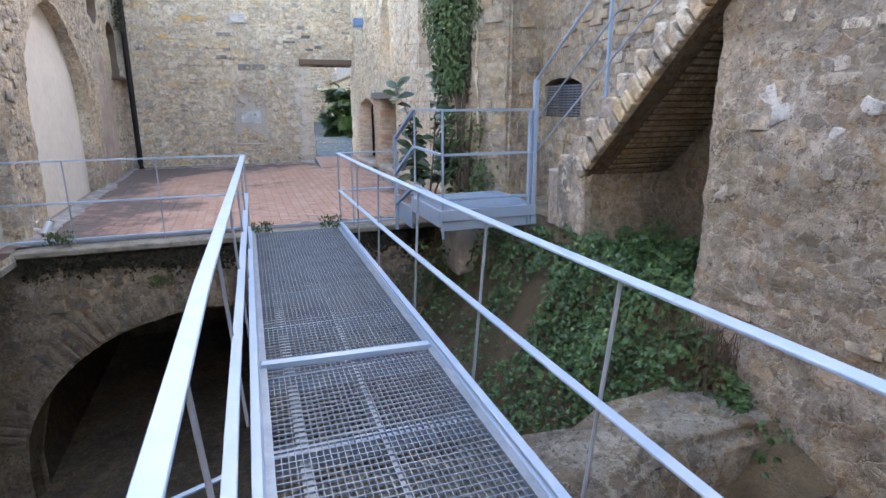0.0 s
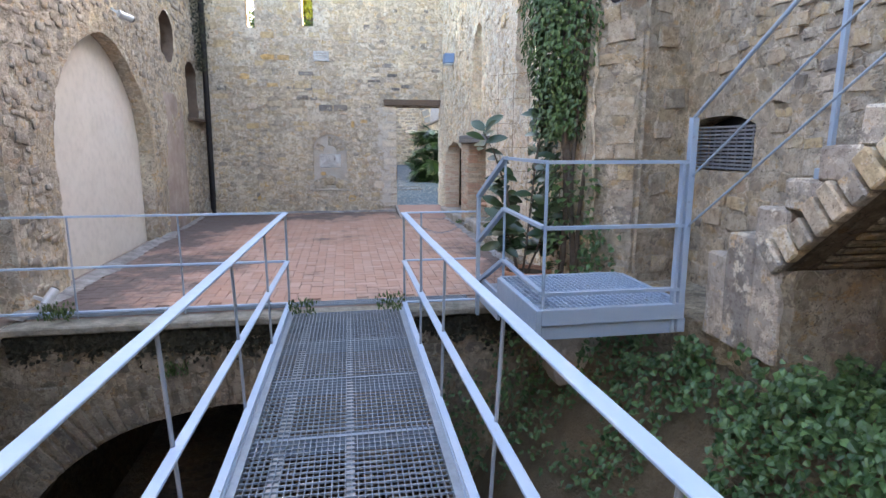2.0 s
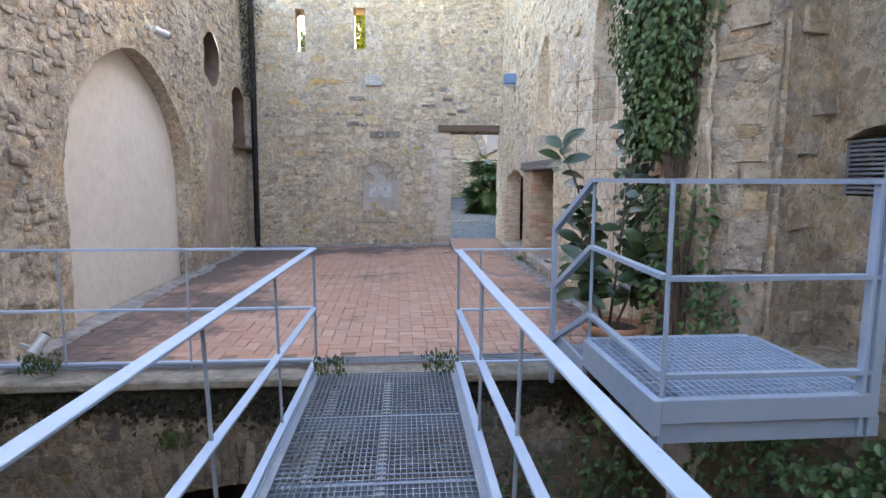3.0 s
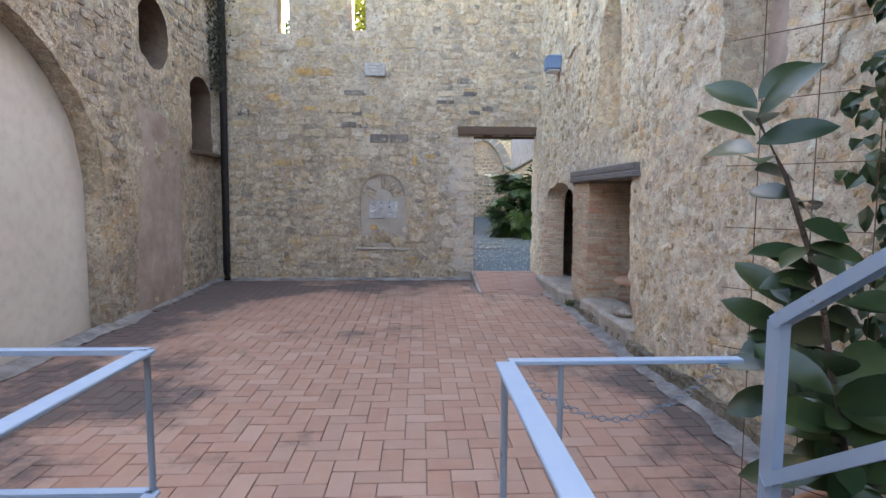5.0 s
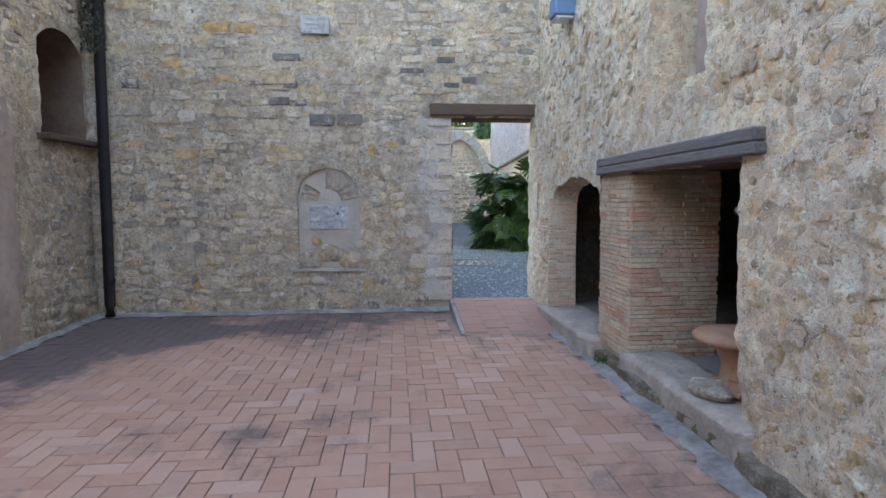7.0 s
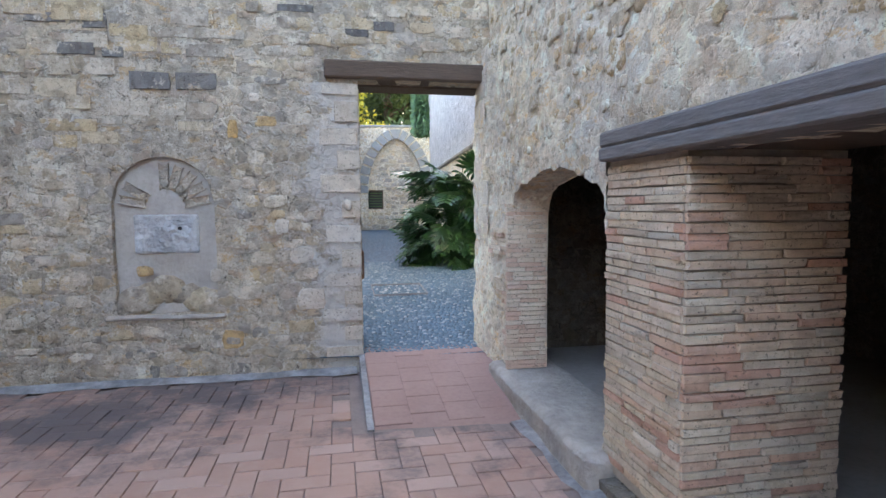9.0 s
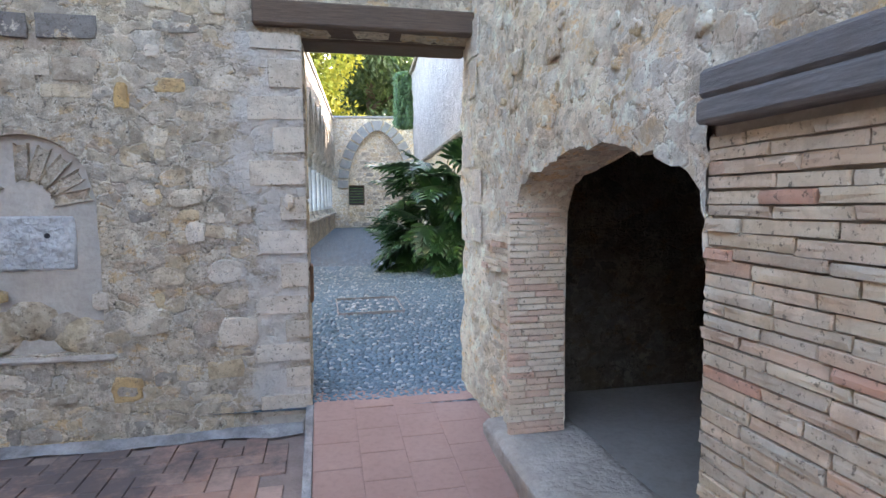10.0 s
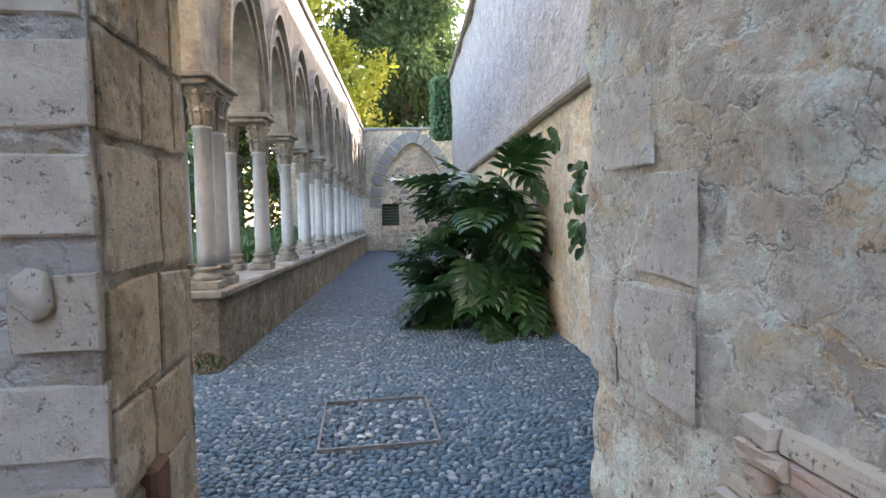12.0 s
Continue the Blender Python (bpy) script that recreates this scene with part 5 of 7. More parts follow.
for i in range(32):
    y = 7.05 - i * 0.058
    z = 0.95 + 0.949 * (7.07 - y)
    bm = bmesh.new()
    box(bm, 3.62, UB, -0.026, 0.026, random.uniform(-0.022, -0.01), 0.05, 0.006, Matrix.Translation((0, y, z)) @ Matrix.Rotation(radians(42), 4, "X").inverted())
    part("vault_brick", bm, m_pit, steps)
# soffit colour carries shade as well as soot
mesh_ob("vault", vs, fs, m_soot_shade, steps)
abut = Wall("wall_step_abutment", (3.44, 0, 0), (0, -1, 0), (-1, 0, 0), m_pit, 0.6, 0.06, 0.06)
abut.patch(-9.1, -7.0, -3.6, lambda u: 0.36 if u < -7.85 else 0.36 + (u + 7.85) * 0.7)
abut.reveal([(-9.1, 0.36), (-7.85, 0.36), (-7.0, 0.95)], 0.7)
abut.reveal([(-7.0, 0.95), (-7.0, -3.6)], 1.45, 10)
abut.done("rough footing of the stone steps")

bm = bmesh.new()
box(bm, 2.74, 3.62, 8.95, 9.62, -0.6, 0.33, 0.05)
bmesh.ops.subdivide_edges(bm, edges=bm.edges, cuts=7, use_grid_fill=True)
for v in bm.verts:
    v.co += Vector((rough(v.co * 2, 0.03), rough(v.co * 2 + Vector((3, 1, 2)), 0.03), rough(v.co * 2 + Vector((7, 7, 7)), 0.03)))
tagged(part("trim_landing", bm, m_ledge, None, smooth=True), "uneven stone landing behind the steel platform", "landing", kind="structure")

# vent in the arched recess
vent = thing("vent_grille", "grey slatted metal vent in an arched recess", "vent")
for nm, b in (("frame", (4.16, 4.2, V0, V0 + 0.03, VB, VT)), ("frame", (4.16, 4.2, V1 - 0.03, V1, VB, VT))):
    bm = bmesh.new()
    box(bm, *b)
    part(nm, bm, m_vent, vent)
for i in range(12):
    z = VB + 0.015 + i * 0.033
    bm = bmesh.new()
    box(bm, 4.15, 4.19, V0 + 0.03, V1 - 0.03, z, z + 0.02, 0.003)
    part("slat", bm, m_vent, vent)
for i in range(1, 9):
    y = V0 + (V1 - V0) * i / 9
    bm = bmesh.new()
    box(bm, 4.192, 4.2, y - 0.006, y + 0.006, VB, VT)
    part("upright", bm, m_vent, vent)
# black sheet stands for the unlit space behind the vent
bm = bmesh.new()
box(bm, 4.36, 4.42, V0 - 0.1, V1 + 0.1, VB - 0.1, 2.3)
part("backing", bm, m_black, vent)

# ---------- pit: broken wall stub, bank of earth, small lower rail ----------
stub = thing("wall_stub", "broken old wall with a rounded cement top in the pit", "wall stub")
bm = bmesh.new()
box(bm, -1.2, 3.75, 4.55, 5.35, -3.6, -0.50, 0.16)
bmesh.ops.subdivide_edges(bm, edges=bm.edges, cuts=12, use_grid_fill=True)
for v in bm.verts:
    v.co.y += rough(v.co * 1.2, 0.09) + (0.12 if v.co.x > 2.4 else 0)
    v.co.z += rough(v.co * 1.2 + Vector((9, 2, 1)), 0.07) - 0.05 * max(0, 2.2 - v.co.x)
part("masonry", bm, m_stub, stub, smooth=True)


def bank_z(x, y):
    """The overgrown bank that fills the right side of the pit."""
    a = max(0.0, min(1.0, (x - 1.5) / 1.9))
    b = max(0.0, min(1.0, (y - 4.3) / 2.0))
    z = -3.5 + 3.56 * a ** 0.75 * (0.78 + 0.22 * b)
    if x > 3.3:
        z += 0.12 * (x - 3.3)
    return z + 0.16 * noise.noise(Vector((x * 1.6, y * 1.6, 0))) + 0.07 * noise.noise(Vector((x * 5, y * 5, 3)))


vs, fs = [], []
n, mm = 40, 52
for i in range(n + 1):
    for j in range(mm + 1):
        x, y = 1.45 + 3.0 * i / n, 4.3 + 5.5 * j / mm
        vs.append((x, y, bank_z(x, y)))
for i in range(n):
    for j in range(mm):
        a = i * (mm + 1) + j
        fs.append((a, a + mm + 1, a + mm + 2, a + 1))
bank = tagged(mesh_ob("ground_bank", vs, fs, plain_mat("bank_earth", (0.10, 0.075, 0.045), (0.20, 0.15, 0.09), 3, 0.95, 0.9, dist=0.06), smooth=True), "steep bank of brown earth in the pit", "bank", kind="structure")
lrail = thing("lower_railing", "pale blue railing on a lower landing in the pit", "railing")
for p, q in (((-1.05, 6.2, -1.3), (-0.98, 5.2, -1.3)), ((-1.05, 6.2, -1.3), (-0.2, 6.5, -1.25)), ((-1.05, 6.2, -1.8), (-0.2, 6.5, -1.75))):
    bm = bmesh.new()
    bar(bm, p, q, 0.05, 0.014)
    part("rail", bm, m_rail, lrail)
for p in ((-1.05, 6.2), (-0.6, 6.35), (-0.98, 5.2)):
    bm = bmesh.new()
    tube(bm, [(p[0], p[1], -3.55), (p[0], p[1], -1.3)], 0.012, 8)
    part("post", bm, m_post, lrail)

# hatch in the paving
hatch = thing("paving_hatch", "square pebble-filled inspection cover with a steel rim", "manhole cover")
HX = (2.28, 2.93, 19.82, 20.52)


def hz_at(x, y):
    p = COR.inverted() @ Vector((x, y, 0))
    return cobble_z(p.y)


for a, b in (((HX[0], HX[2]), (HX[1], HX[2])), ((HX[1], HX[2]), (HX[1], HX[3])), ((HX[1], HX[3]), (HX[0], HX[3])), ((HX[0], HX[3]), (HX[0], HX[2]))):
    bm = bmesh.new()
    bar(bm, (*a, hz_at(*a) + 0.018), (*b, hz_at(*b) + 0.016), 0.012, 0.03)
    part("rim", bm, m_lava, hatch)

hr = random.Random(77)
for i in range(11):
    for j in range(13):
        x, y = HX[0] + 0.03 + (HX[1] - HX[0] - 0.06) * (i + hr.uniform(0.2, 0.8)) / 11, HX[2] + 0.03 + (HX[3] - HX[2] - 0.06) * (j + hr.uniform(0.2, 0.8)) / 13
        if hr.random() < 0.5:
            continue
        bm = bmesh.new()
        q = hr.uniform(0.016, 0.03)
        bmesh.ops.create_icosphere(bm, subdivisions=1, radius=1.0, matrix=Matrix.Translation((x, y, hz_at(x, y) + 0.012)) @ Matrix.Rotation(hr.uniform(0, 3), 4, "Z") @ Matrix.Diagonal((q * 1.3, q * 0.8, 0.012, 1)))
        part("pebble", bm, m_peb if hr.random() < 0.62 else m_marble, hatch, smooth=True)

# stone brazier in the opening
urn = thing("stone_capital_table", "old terracotta capital with a round slab on top", "ornament")
bm = bmesh.new()
lathe(bm, [(0.16, 0.0), (0.19, 0.03), (0.18, 0.07), (0.13, 0.1), (0.12, 0.2), (0.15, 0.27), (0.17, 0.31), (0.15, 0.33)], 14)
part("pedestal", bm, m_terra, urn, smooth=True)
bm = bmesh.new()
lathe(bm, [(0.2, 0.33), (0.29, 0.345), (0.30, 0.37), (0.28, 0.39), (0.1, 0.385)], 20)
part("slab", bm, m_terra, urn, smooth=True)
for k in range(8):
    a = 2 * math.pi * k / 8
    bm = bmesh.new()
    d = Vector((math.cos(a), math.sin(a), 0))
    bar(bm, d * 0.12 + UP * 0.1, d * 0.19 + UP * 0.02, 0.07, 0.03, d, 0.008)
    part("leaf", bm, m_terra, urn)
urn.location = (3.5, 14.0, 0.26)
rock = thing("loose_stone", "flat loose stone on the ledge", "stone")
bm = bmesh.new()
bmesh.ops.create_icosphere(bm, subdivisions=2, radius=0.13)
for v in bm.verts:
    v.co = Vector((v.co.x * 0.9, v.co.y * 1.3, max(-0.04, v.co.z * 0.45))) * (1 + 0.25 * noise.noise(v.co * 12))
part("stone", bm, m_grey, rock)
rock.location = (3.28, 13.98, 0.305)


# ---------- pieces: stones, bricks, tiles, pebbles ----------
rnd = random.Random(7)


def piece_shapes(n, sides, inset, lump, seed, mid=0.4):
    """n unit pieces of uneven rounded outline with a softened front."""
    r = random.Random(seed)
    out = []
    for k in range(n):
        ring = []
        for j in range(sides):
            a = 2 * math.pi * (j + 0.5 + r.uniform(-0.33, 0.33)) / sides
            c, s = math.cos(a), math.sin(a)
            q = min(1 / max(abs(c), abs(s)), 1.3)
            rad = 0.5 * q * r.uniform(1 - lump, 1)
            ring.append((c * rad, s * rad))
        out.append(piece(ring, inset, mid, r))
    return out


def piece(ring, inset, mid, r):
    m = len(ring)
    ins = [inset + r.uniform(-0.05, 0.03) for q in ring]
    vs = [(x, y, -0.8) for x, y in ring] + [(x, y, mid + r.uniform(-0.15, 0.15)) for x, y in ring] + [(x * i, y * i, 1.0 + r.uniform(-0.25, 0.2)) for (x, y), i in zip(ring, ins)] + [(r.uniform(-0.1, 0.1), r.uniform(-0.1, 0.1), 1.05)]
    fs = [(b + j, b + (j + 1) % m, b + m + (j + 1) % m, b + m + j) for b in (0, m) for j in range(m)]
    fs += [(2 * m + j, 2 * m + (j + 1) % m, 3 * m) for j in range(m)]
    return np.array(vs), fs


def block_shapes(n, inset, jit, seed):
    """n squared blocks: eight-point outline with slightly wandering edges."""
    r = random.Random(seed)
    base = [(-0.5, -0.5), (0, -0.5), (0.5, -0.5), (0.5, 0), (0.5, 0.5), (0, 0.5), (-0.5, 0.5), (-0.5, 0)]
    return [piece([(x * (1 - r.uniform(0, jit)), y * (1 - r.uniform(0, jit * 2))) for x, y in base], inset, 0.55, r) for k in range(n)]


RUBBLE = piece_shapes(12, 13, 0.86, 0.2, 3) + block_shapes(6, 0.88, 0.14, 4)
ASHLAR = block_shapes(8, 0.95, 0.06, 5)
ROUND = piece_shapes(14, 13, 0.72, 0.34, 23, 0.2)
THIN = block_shapes(8, 0.97, 0.035, 9)
PEB = piece_shapes(8, 7, 0.68, 0.14, 11)
TILE = [(np.array([(-0.5, -0.5, -1), (0.5, -0.5, -1), (0.5, 0.5, -1), (-0.5, 0.5, -1), (-0.5, -0.5, 0.7), (0.5, -0.5, 0.7), (0.5, 0.5, 0.7), (-0.5, 0.5, 0.7), (-0.485, -0.475, 1), (0.485, -0.475, 1), (0.485, 0.475, 1), (-0.485, 0.475, 1)]), [(0, 1, 5, 4), (1, 2, 6, 5), (2, 3, 7, 6), (3, 0, 4, 7), (4, 5, 9, 8), (5, 6, 10, 9), (6, 7, 11, 10), (7, 4, 8, 11), (8, 9, 10, 11)])]
shared = {}


def lay(parent, name, places, shapes, mat, mat_rest, near, limit=300, smooth=False):
    """Lay pieces: places are matrices; the near ones become objects of their own, the others one joined part."""
    ranked = sorted(places, key=near)
    head, tail = ranked[:limit], ranked[limit:]
    key = (id(shapes), mat.name)
    if key not in shared:
        shared[key] = []
        for vs, fs in shapes:
            me = bpy.data.meshes.new(name)
            me.from_pydata([tuple(v) for v in vs], [], fs)
            me.materials.append(mat)
            if smooth:
                me.polygons.foreach_set("use_smooth", [True] * len(me.polygons))
            shared[key].append(me)
    for i, m in enumerate(head):
        ob = new(name, shared[key][i % len(shapes)])
        ob.parent = parent
        ob.matrix_basis = parent.matrix_basis.inverted() @ m
    if tail:
        V, F, b = [], [], 0
        for i, m in enumerate(tail):
            vs, fs = shapes[(i * 7) % len(shapes)]
            a = np.array(m)
            V.append(vs @ a[:3, :3].T + a[:3, 3])
            F += [tuple(q + b for q in f) for f in fs]
            b += len(vs)
        ob = mesh_ob(name + "s_far", np.concatenate(V), F, mat_rest, smooth=smooth)
        ob.parent = parent
        ob.matrix_basis = parent.matrix_basis.inverted()
        tagged(ob, kind="stuff")


def put(p, U, V, N, w, h, t, turn=0.0):
    c, s = math.cos(turn), math.sin(turn)
    a, b = U * c + V * s, V * c - U * s
    return Matrix(((a.x * w, b.x * h, N.x * t, p.x), (a.y * w, b.y * h, N.y * t, p.y), (a.z * w, b.z * h, N.z * t, p.z), (0, 0, 0, 1)))


def rubble(w, u0, u1, v0, v1, hs, ws, skip, free, t=(0.012, 0.035), tilt=0.12, fill=0.9, seed=1):
    """Courses of stones on a wall, with gaps, kept clear of its openings."""
    r = random.Random(seed)
    out = []
    v = v0
    while v < v1:
        h = r.uniform(*hs)
        u = u0 - r.uniform(0, ws[1])
        while u < u1:
            wd = r.uniform(*ws)
            hh = h * r.uniform(0.75, 1.1)
            cu, cv = u + wd / 2, v + h / 2 + r.uniform(-0.25, 0.25) * h
            u += wd
            if r.random() < skip or not (u0 - 0.02 < cu - wd / 2 and cu + wd / 2 < u1 + 0.02 and cv + hh / 2 < v1):
                continue
            if not all(free(cu + a * wd * 0.48, cv + b * hh * 0.48) for a in (-1, 0, 1) for b in (-1, 0, 1)):
                continue
            p = w.at(cu, cv)
            out.append(put(p, w.U, UP, w.N, wd * fill * r.uniform(0.9, 1.04), hh * fill * r.uniform(0.85, 1.04), r.uniform(*t), r.uniform(-tilt, tilt)))
        v += h
    return out


def far_free(u, v):
    if D0 - 0.3 < u < D1 + 0.12 and v < 2.8:
        return False
    if 1.72 < u < 3.3 and 2.55 < v < 2.79:
        return False
    if N0 - 0.12 < u < N1 + 0.1 and 0.55 < v < 2.0:
        return False
    for a, b, c in ((-1.34, -1.05, 4.2), (-0.11, 0.24, 4.27)):
        if a < u < b and c < v < 5.25:
            return False
    return not (0.14 < u < 0.55 and 3.54 < v < 3.84)


pl = rubble(far, -2.4, 3.2, 0.1, 2.0, (0.07, 0.16), (0.07, 0.27), 0.26, far_free, (0.003, 0.013), 0.18, 0.92, seed=2)
pl += rubble(far, 1.15, 3.2, 2.0, 6.2, (0.07, 0.15), (0.10, 0.32), 0.2, far_free, (0.003, 0.012), 0.08, 0.93, seed=3)
lay(wall_north, "stone", pl, RUBBLE, m_stone, m_stone_r, lambda m: (m.translation - Vector((1.3, 18, 1.6))).length, smooth=True)
# coursed blocks of the upper part
pl = rubble(far, -2.4, 1.15, 2.0, 6.2, (0.10, 0.18), (0.16, 0.46), 0.16, lambda u, v: far_free(u, v) and not (0.22 < u < 0.92 and 2.44 < v < 2.64), (0.0015, 0.006), 0.015, 0.95, seed=33)
BLOCKS = [(0.56, 0.43, 0.26), (0.47, 0.385, 0.285), (0.60, 0.49, 0.34), (0.53, 0.43, 0.31), (0.39, 0.33, 0.265), (0.62, 0.53, 0.41), (0.58, 0.42, 0.225), (0.50, 0.41, 0.30)]
lay(wall_north, "block", pl, ASHLAR, stone_mat("coursed_block", BLOCKS, False, smear=0.8, lime=LIME_FAR, wide=-0.02), stone_mat("coursed_block_joined", BLOCKS, True, smear=0.8, lime=LIME_FAR, wide=-0.02), lambda m: (m.translation - Vector((0.3, 18, 2.4))).length)
# dark scorched stones above the niche and pale quoins of the door
bl = [(0.40, 2.53, 0.31, 0.15), (0.75, 2.54, 0.32, 0.14), (-0.12, 2.76, 0.27, 0.10), (0.14, 2.75, 0.16, 0.09), (-0.33, 2.99, 0.30, 0.08), (0.02, 2.98, 0.18, 0.12), (1.9, 3.52, 0.2, 0.10), (1.98, 3.3, 0.24, 0.08), (2.05, 2.98, 0.2, 0.07), (2.28, 3.05, 0.18, 0.08), (1.55, 3.16, 0.3, 0.06), (-0.02, 3.3, 0.34, 0.09), (-1.9, 2.95, 0.2, 0.12)]
m_scorch = stone_mat("scorched_stone", [(0.15, 0.14, 0.13), (0.20, 0.185, 0.17), (0.24, 0.215, 0.19)], False, grey=0.4, smear=0.85, lime=LIME_FAR, wide=-0.03)
lay(wall_north, "stone", [put(far.at(u, v), far.U, UP, far.N, w, h, 0.014) for u, v, w, h in bl], ASHLAR, m_scorch, m_scorch, lambda m: 0)
m_ochre = stone_mat("ochre_block", [(0.62, 0.40, 0.17), (0.56, 0.38, 0.19), (0.66, 0.45, 0.22)], False, grey=0.15, smear=0.7, lime=LIME_FAR, wide=-0.06)
ol = [(-0.86, 3.65, 0.34, 0.13), (-0.50, 3.64, 0.30, 0.13), (-0.78, 3.02, 0.30, 0.13), (-1.4, 3.21, 0.26, 0.14), (1.28, 2.23, 0.21, 0.09), (-1.15, 0.42, 0.2, 0.16), (-1.0, 0.75, 0.16, 0.11), (0.97, 0.40, 0.19, 0.17), (0.30, 1.0, 0.14, 0.09), (1.02, 2.16, 0.09, 0.16)]
lay(wall_north, "stone", [put(far.at(u, v), far.U, UP, far.N, w, h, 0.008, rnd.uniform(-0.06, 0.06)) for u, v, w, h in ol], RUBBLE, m_ochre, m_ochre, lambda m: 0, smooth=True)
wl = [(1.39, 1.35, 0.13, 0.15), (0.85, 0.95, 0.1, 0.12), (-0.42, 1.1, 0.2, 0.09), (1.55, 1.1, 0.22, 0.16), (1.62, 0.72, 0.26, 0.2), (1.2, 2.42, 0.1, 0.08), (-1.55, 2.55, 0.26, 0.17), (-1.25, 2.56, 0.24, 0.16)]
lay(wall_north, "stone", [put(far.at(u, v), far.U, UP, far.N, w, h, 0.012, rnd.uniform(-0.06, 0.06)) for u, v, w, h in wl], RUBBLE, m_pale, m_pale, lambda m: 0, smooth=True)
ql, v, i = [], 0.12, 0
while v < 2.56:
    h = rnd.uniform(0.14, 0.24)
    if v + h > 2.58:
        h = 2.585 - v
    wd = (0.34, 0.2)[i % 2] * rnd.uniform(0.8, 1.2)
    ql.append(put(far.at(D0 - wd / 2 + 0.012, v + h / 2), far.U, UP, far.N, wd * rnd.uniform(0.9, 1.0), h * rnd.uniform(0.72, 0.86), 0.012, rnd.uniform(-0.02, 0.02)))
    v += h
    i += 1
lay(wall_north, "quoin", ql, ASHLAR, m_pale, m_pale, lambda m: 0)
# jamb stones inside the doorway, both sides
jl, jr = [], []
for x, nx in ((D0, 1), (XR, -1)):
    v = 0.22 if nx > 0 else 1.25
    while v < 2.52:
        h = rnd.uniform(0.16, 0.3) if nx > 0 else rnd.uniform(0.22, 0.34)
        y = 18.02 if nx > 0 else rnd.uniform(17.78, 17.92)
        end = 18.54 if nx > 0 else JE - 0.01
        while y < end - 0.04:
            d = rnd.uniform(0.2, 0.34) if nx > 0 else rnd.uniform(0.16, 0.34)
            d = min(d, end - y)
            if d > 0.08:
                face = Vector((x, y + d / 2, v + h / 2)) if nx > 0 else rightw.at(-(y + d / 2), v + h / 2)
                (jl if nx > 0 else jr).append(put(face, Vector((0, 1, 0)), UP, Vector((nx, 0, 0)), d * 0.985, h * 0.98, 0.012 if nx > 0 else 0.006, rnd.uniform(-0.015, 0.015)))
            y += d
        v += h
lay(wall_north, "jamb_stone", jl, ASHLAR, m_stone, m_stone, lambda m: 0)
m_jamb = stone_mat("plastered_ashlar", [(0.66, 0.545, 0.42), (0.70, 0.585, 0.46), (0.63, 0.51, 0.39)], False, grey=0.03, spots=0.4, smear=0.9, lime=LIME_RIGHT)
lay(wall_east, "jamb_stone", jr, ASHLAR, m_jamb, m_jamb, lambda m: 0)


def left_free(u, v):
    for (a, b), f in ((A1, arch1), (A2, arch2)):
        if a - 0.1 < u < b + 0.1 and v < f(min(max(u, a), b)) + 0.12:
            return False
    if math.hypot(u - OC, (v - OZ) / 1.05) < OR + 0.07:
        return False
    if W0 - 0.08 < u < W1 + 0.2 and 2.1 < v < 3.5:
        return False
    return not (15.1 < u < 16.78 and v < 2.72)


pl = rubble(left, 9.2, 18.0, 0.12, 5.4, (0.06, 0.16), (0.07, 0.28), 0.26, left_free, (0.004, 0.014), 0.2, 0.93, seed=4)
pl += rubble(left, 2.0, 9.2, -1.5, 5.0, (0.12, 0.24), (0.14, 0.4), 0.45, left_free, (0.003, 0.01), seed=5)
lay(wall_west, "stone", pl, RUBBLE, m_grey, m_grey_r, lambda m: abs(m.translation.y - 14.5) + abs(m.translation.z - 1.6), smooth=True)


def right_free(u, v):
    y = -u
    if y > 17.55 and v < 2.7:
        return False
    if G0 - 0.1 < y < G1 + 0.35 and v < 1.8:
        return False
    if B0 - 0.06 < y < 15.75 and v < 1.95:
        return False
    for a, b in (L1, L2):
        if a - 0.08 < y < b + 0.08 and 2.15 < v < 3.95:
            return False
    return True


pl = rubble(rightw, -18.0, -9.5, 0.15, 6.0, (0.05, 0.11), (0.05, 0.16), 0.58, right_free, (0.002, 0.009), 0.6, 0.9, seed=6)
pl += rubble(rightw, -18.0, -9.5, 0.2, 6.0, (0.13, 0.24), (0.14, 0.34), 0.66, right_free, (0.003, 0.012), 0.25, 0.9, seed=46)
OCHRE = [(0.55, 0.40, 0.23), (0.66, 0.53, 0.36), (0.62, 0.46, 0.25), (0.67, 0.555, 0.41), (0.50, 0.40, 0.29), (0.64, 0.49, 0.29)]
lay(wall_east, "stone", pl, ROUND, stone_mat("ochre_rubble", OCHRE, False, grey=0.12, smear=0.92, lime=LIME_RIGHT, wide=0.03), stone_mat("ochre_rubble_joined", OCHRE, True, grey=0.12, smear=0.92, lime=LIME_RIGHT, wide=0.03), lambda m: abs(m.translation.y - 13.5) + abs(m.translation.z - 1.6), smooth=True)

pl = rubble(but, -5.6, -1.5, -0.8, 4.5, (0.08, 0.2), (0.1, 0.36), 0.74, lambda u, v: True, (0.002, 0.006), 0.15, seed=8)
lay(wall_buttress, "stone", pl, RUBBLE, m_grey, m_grey_r, lambda m: 0)
pt = [(5.2, 1.66, 0.16, 0.22), (5.12, 1.56, 0.26, 0.13), (4.5, 1.62, 0.14, 0.1), (4.72, 1.46, 0.17, 0.08)]
lay(wall_buttress, "plaster_patch", [put(but.at(-y, z), but.U, UP, but.N, w, h, 0.006, rnd.uniform(-0.6, 0.6)) for y, z, w, h in pt], RUBBLE, stone_mat("white_plaster_patch", [(0.7, 0.68, 0.64), (0.62, 0.6, 0.56)], False, grey=0.0), m_white, lambda m: 0)
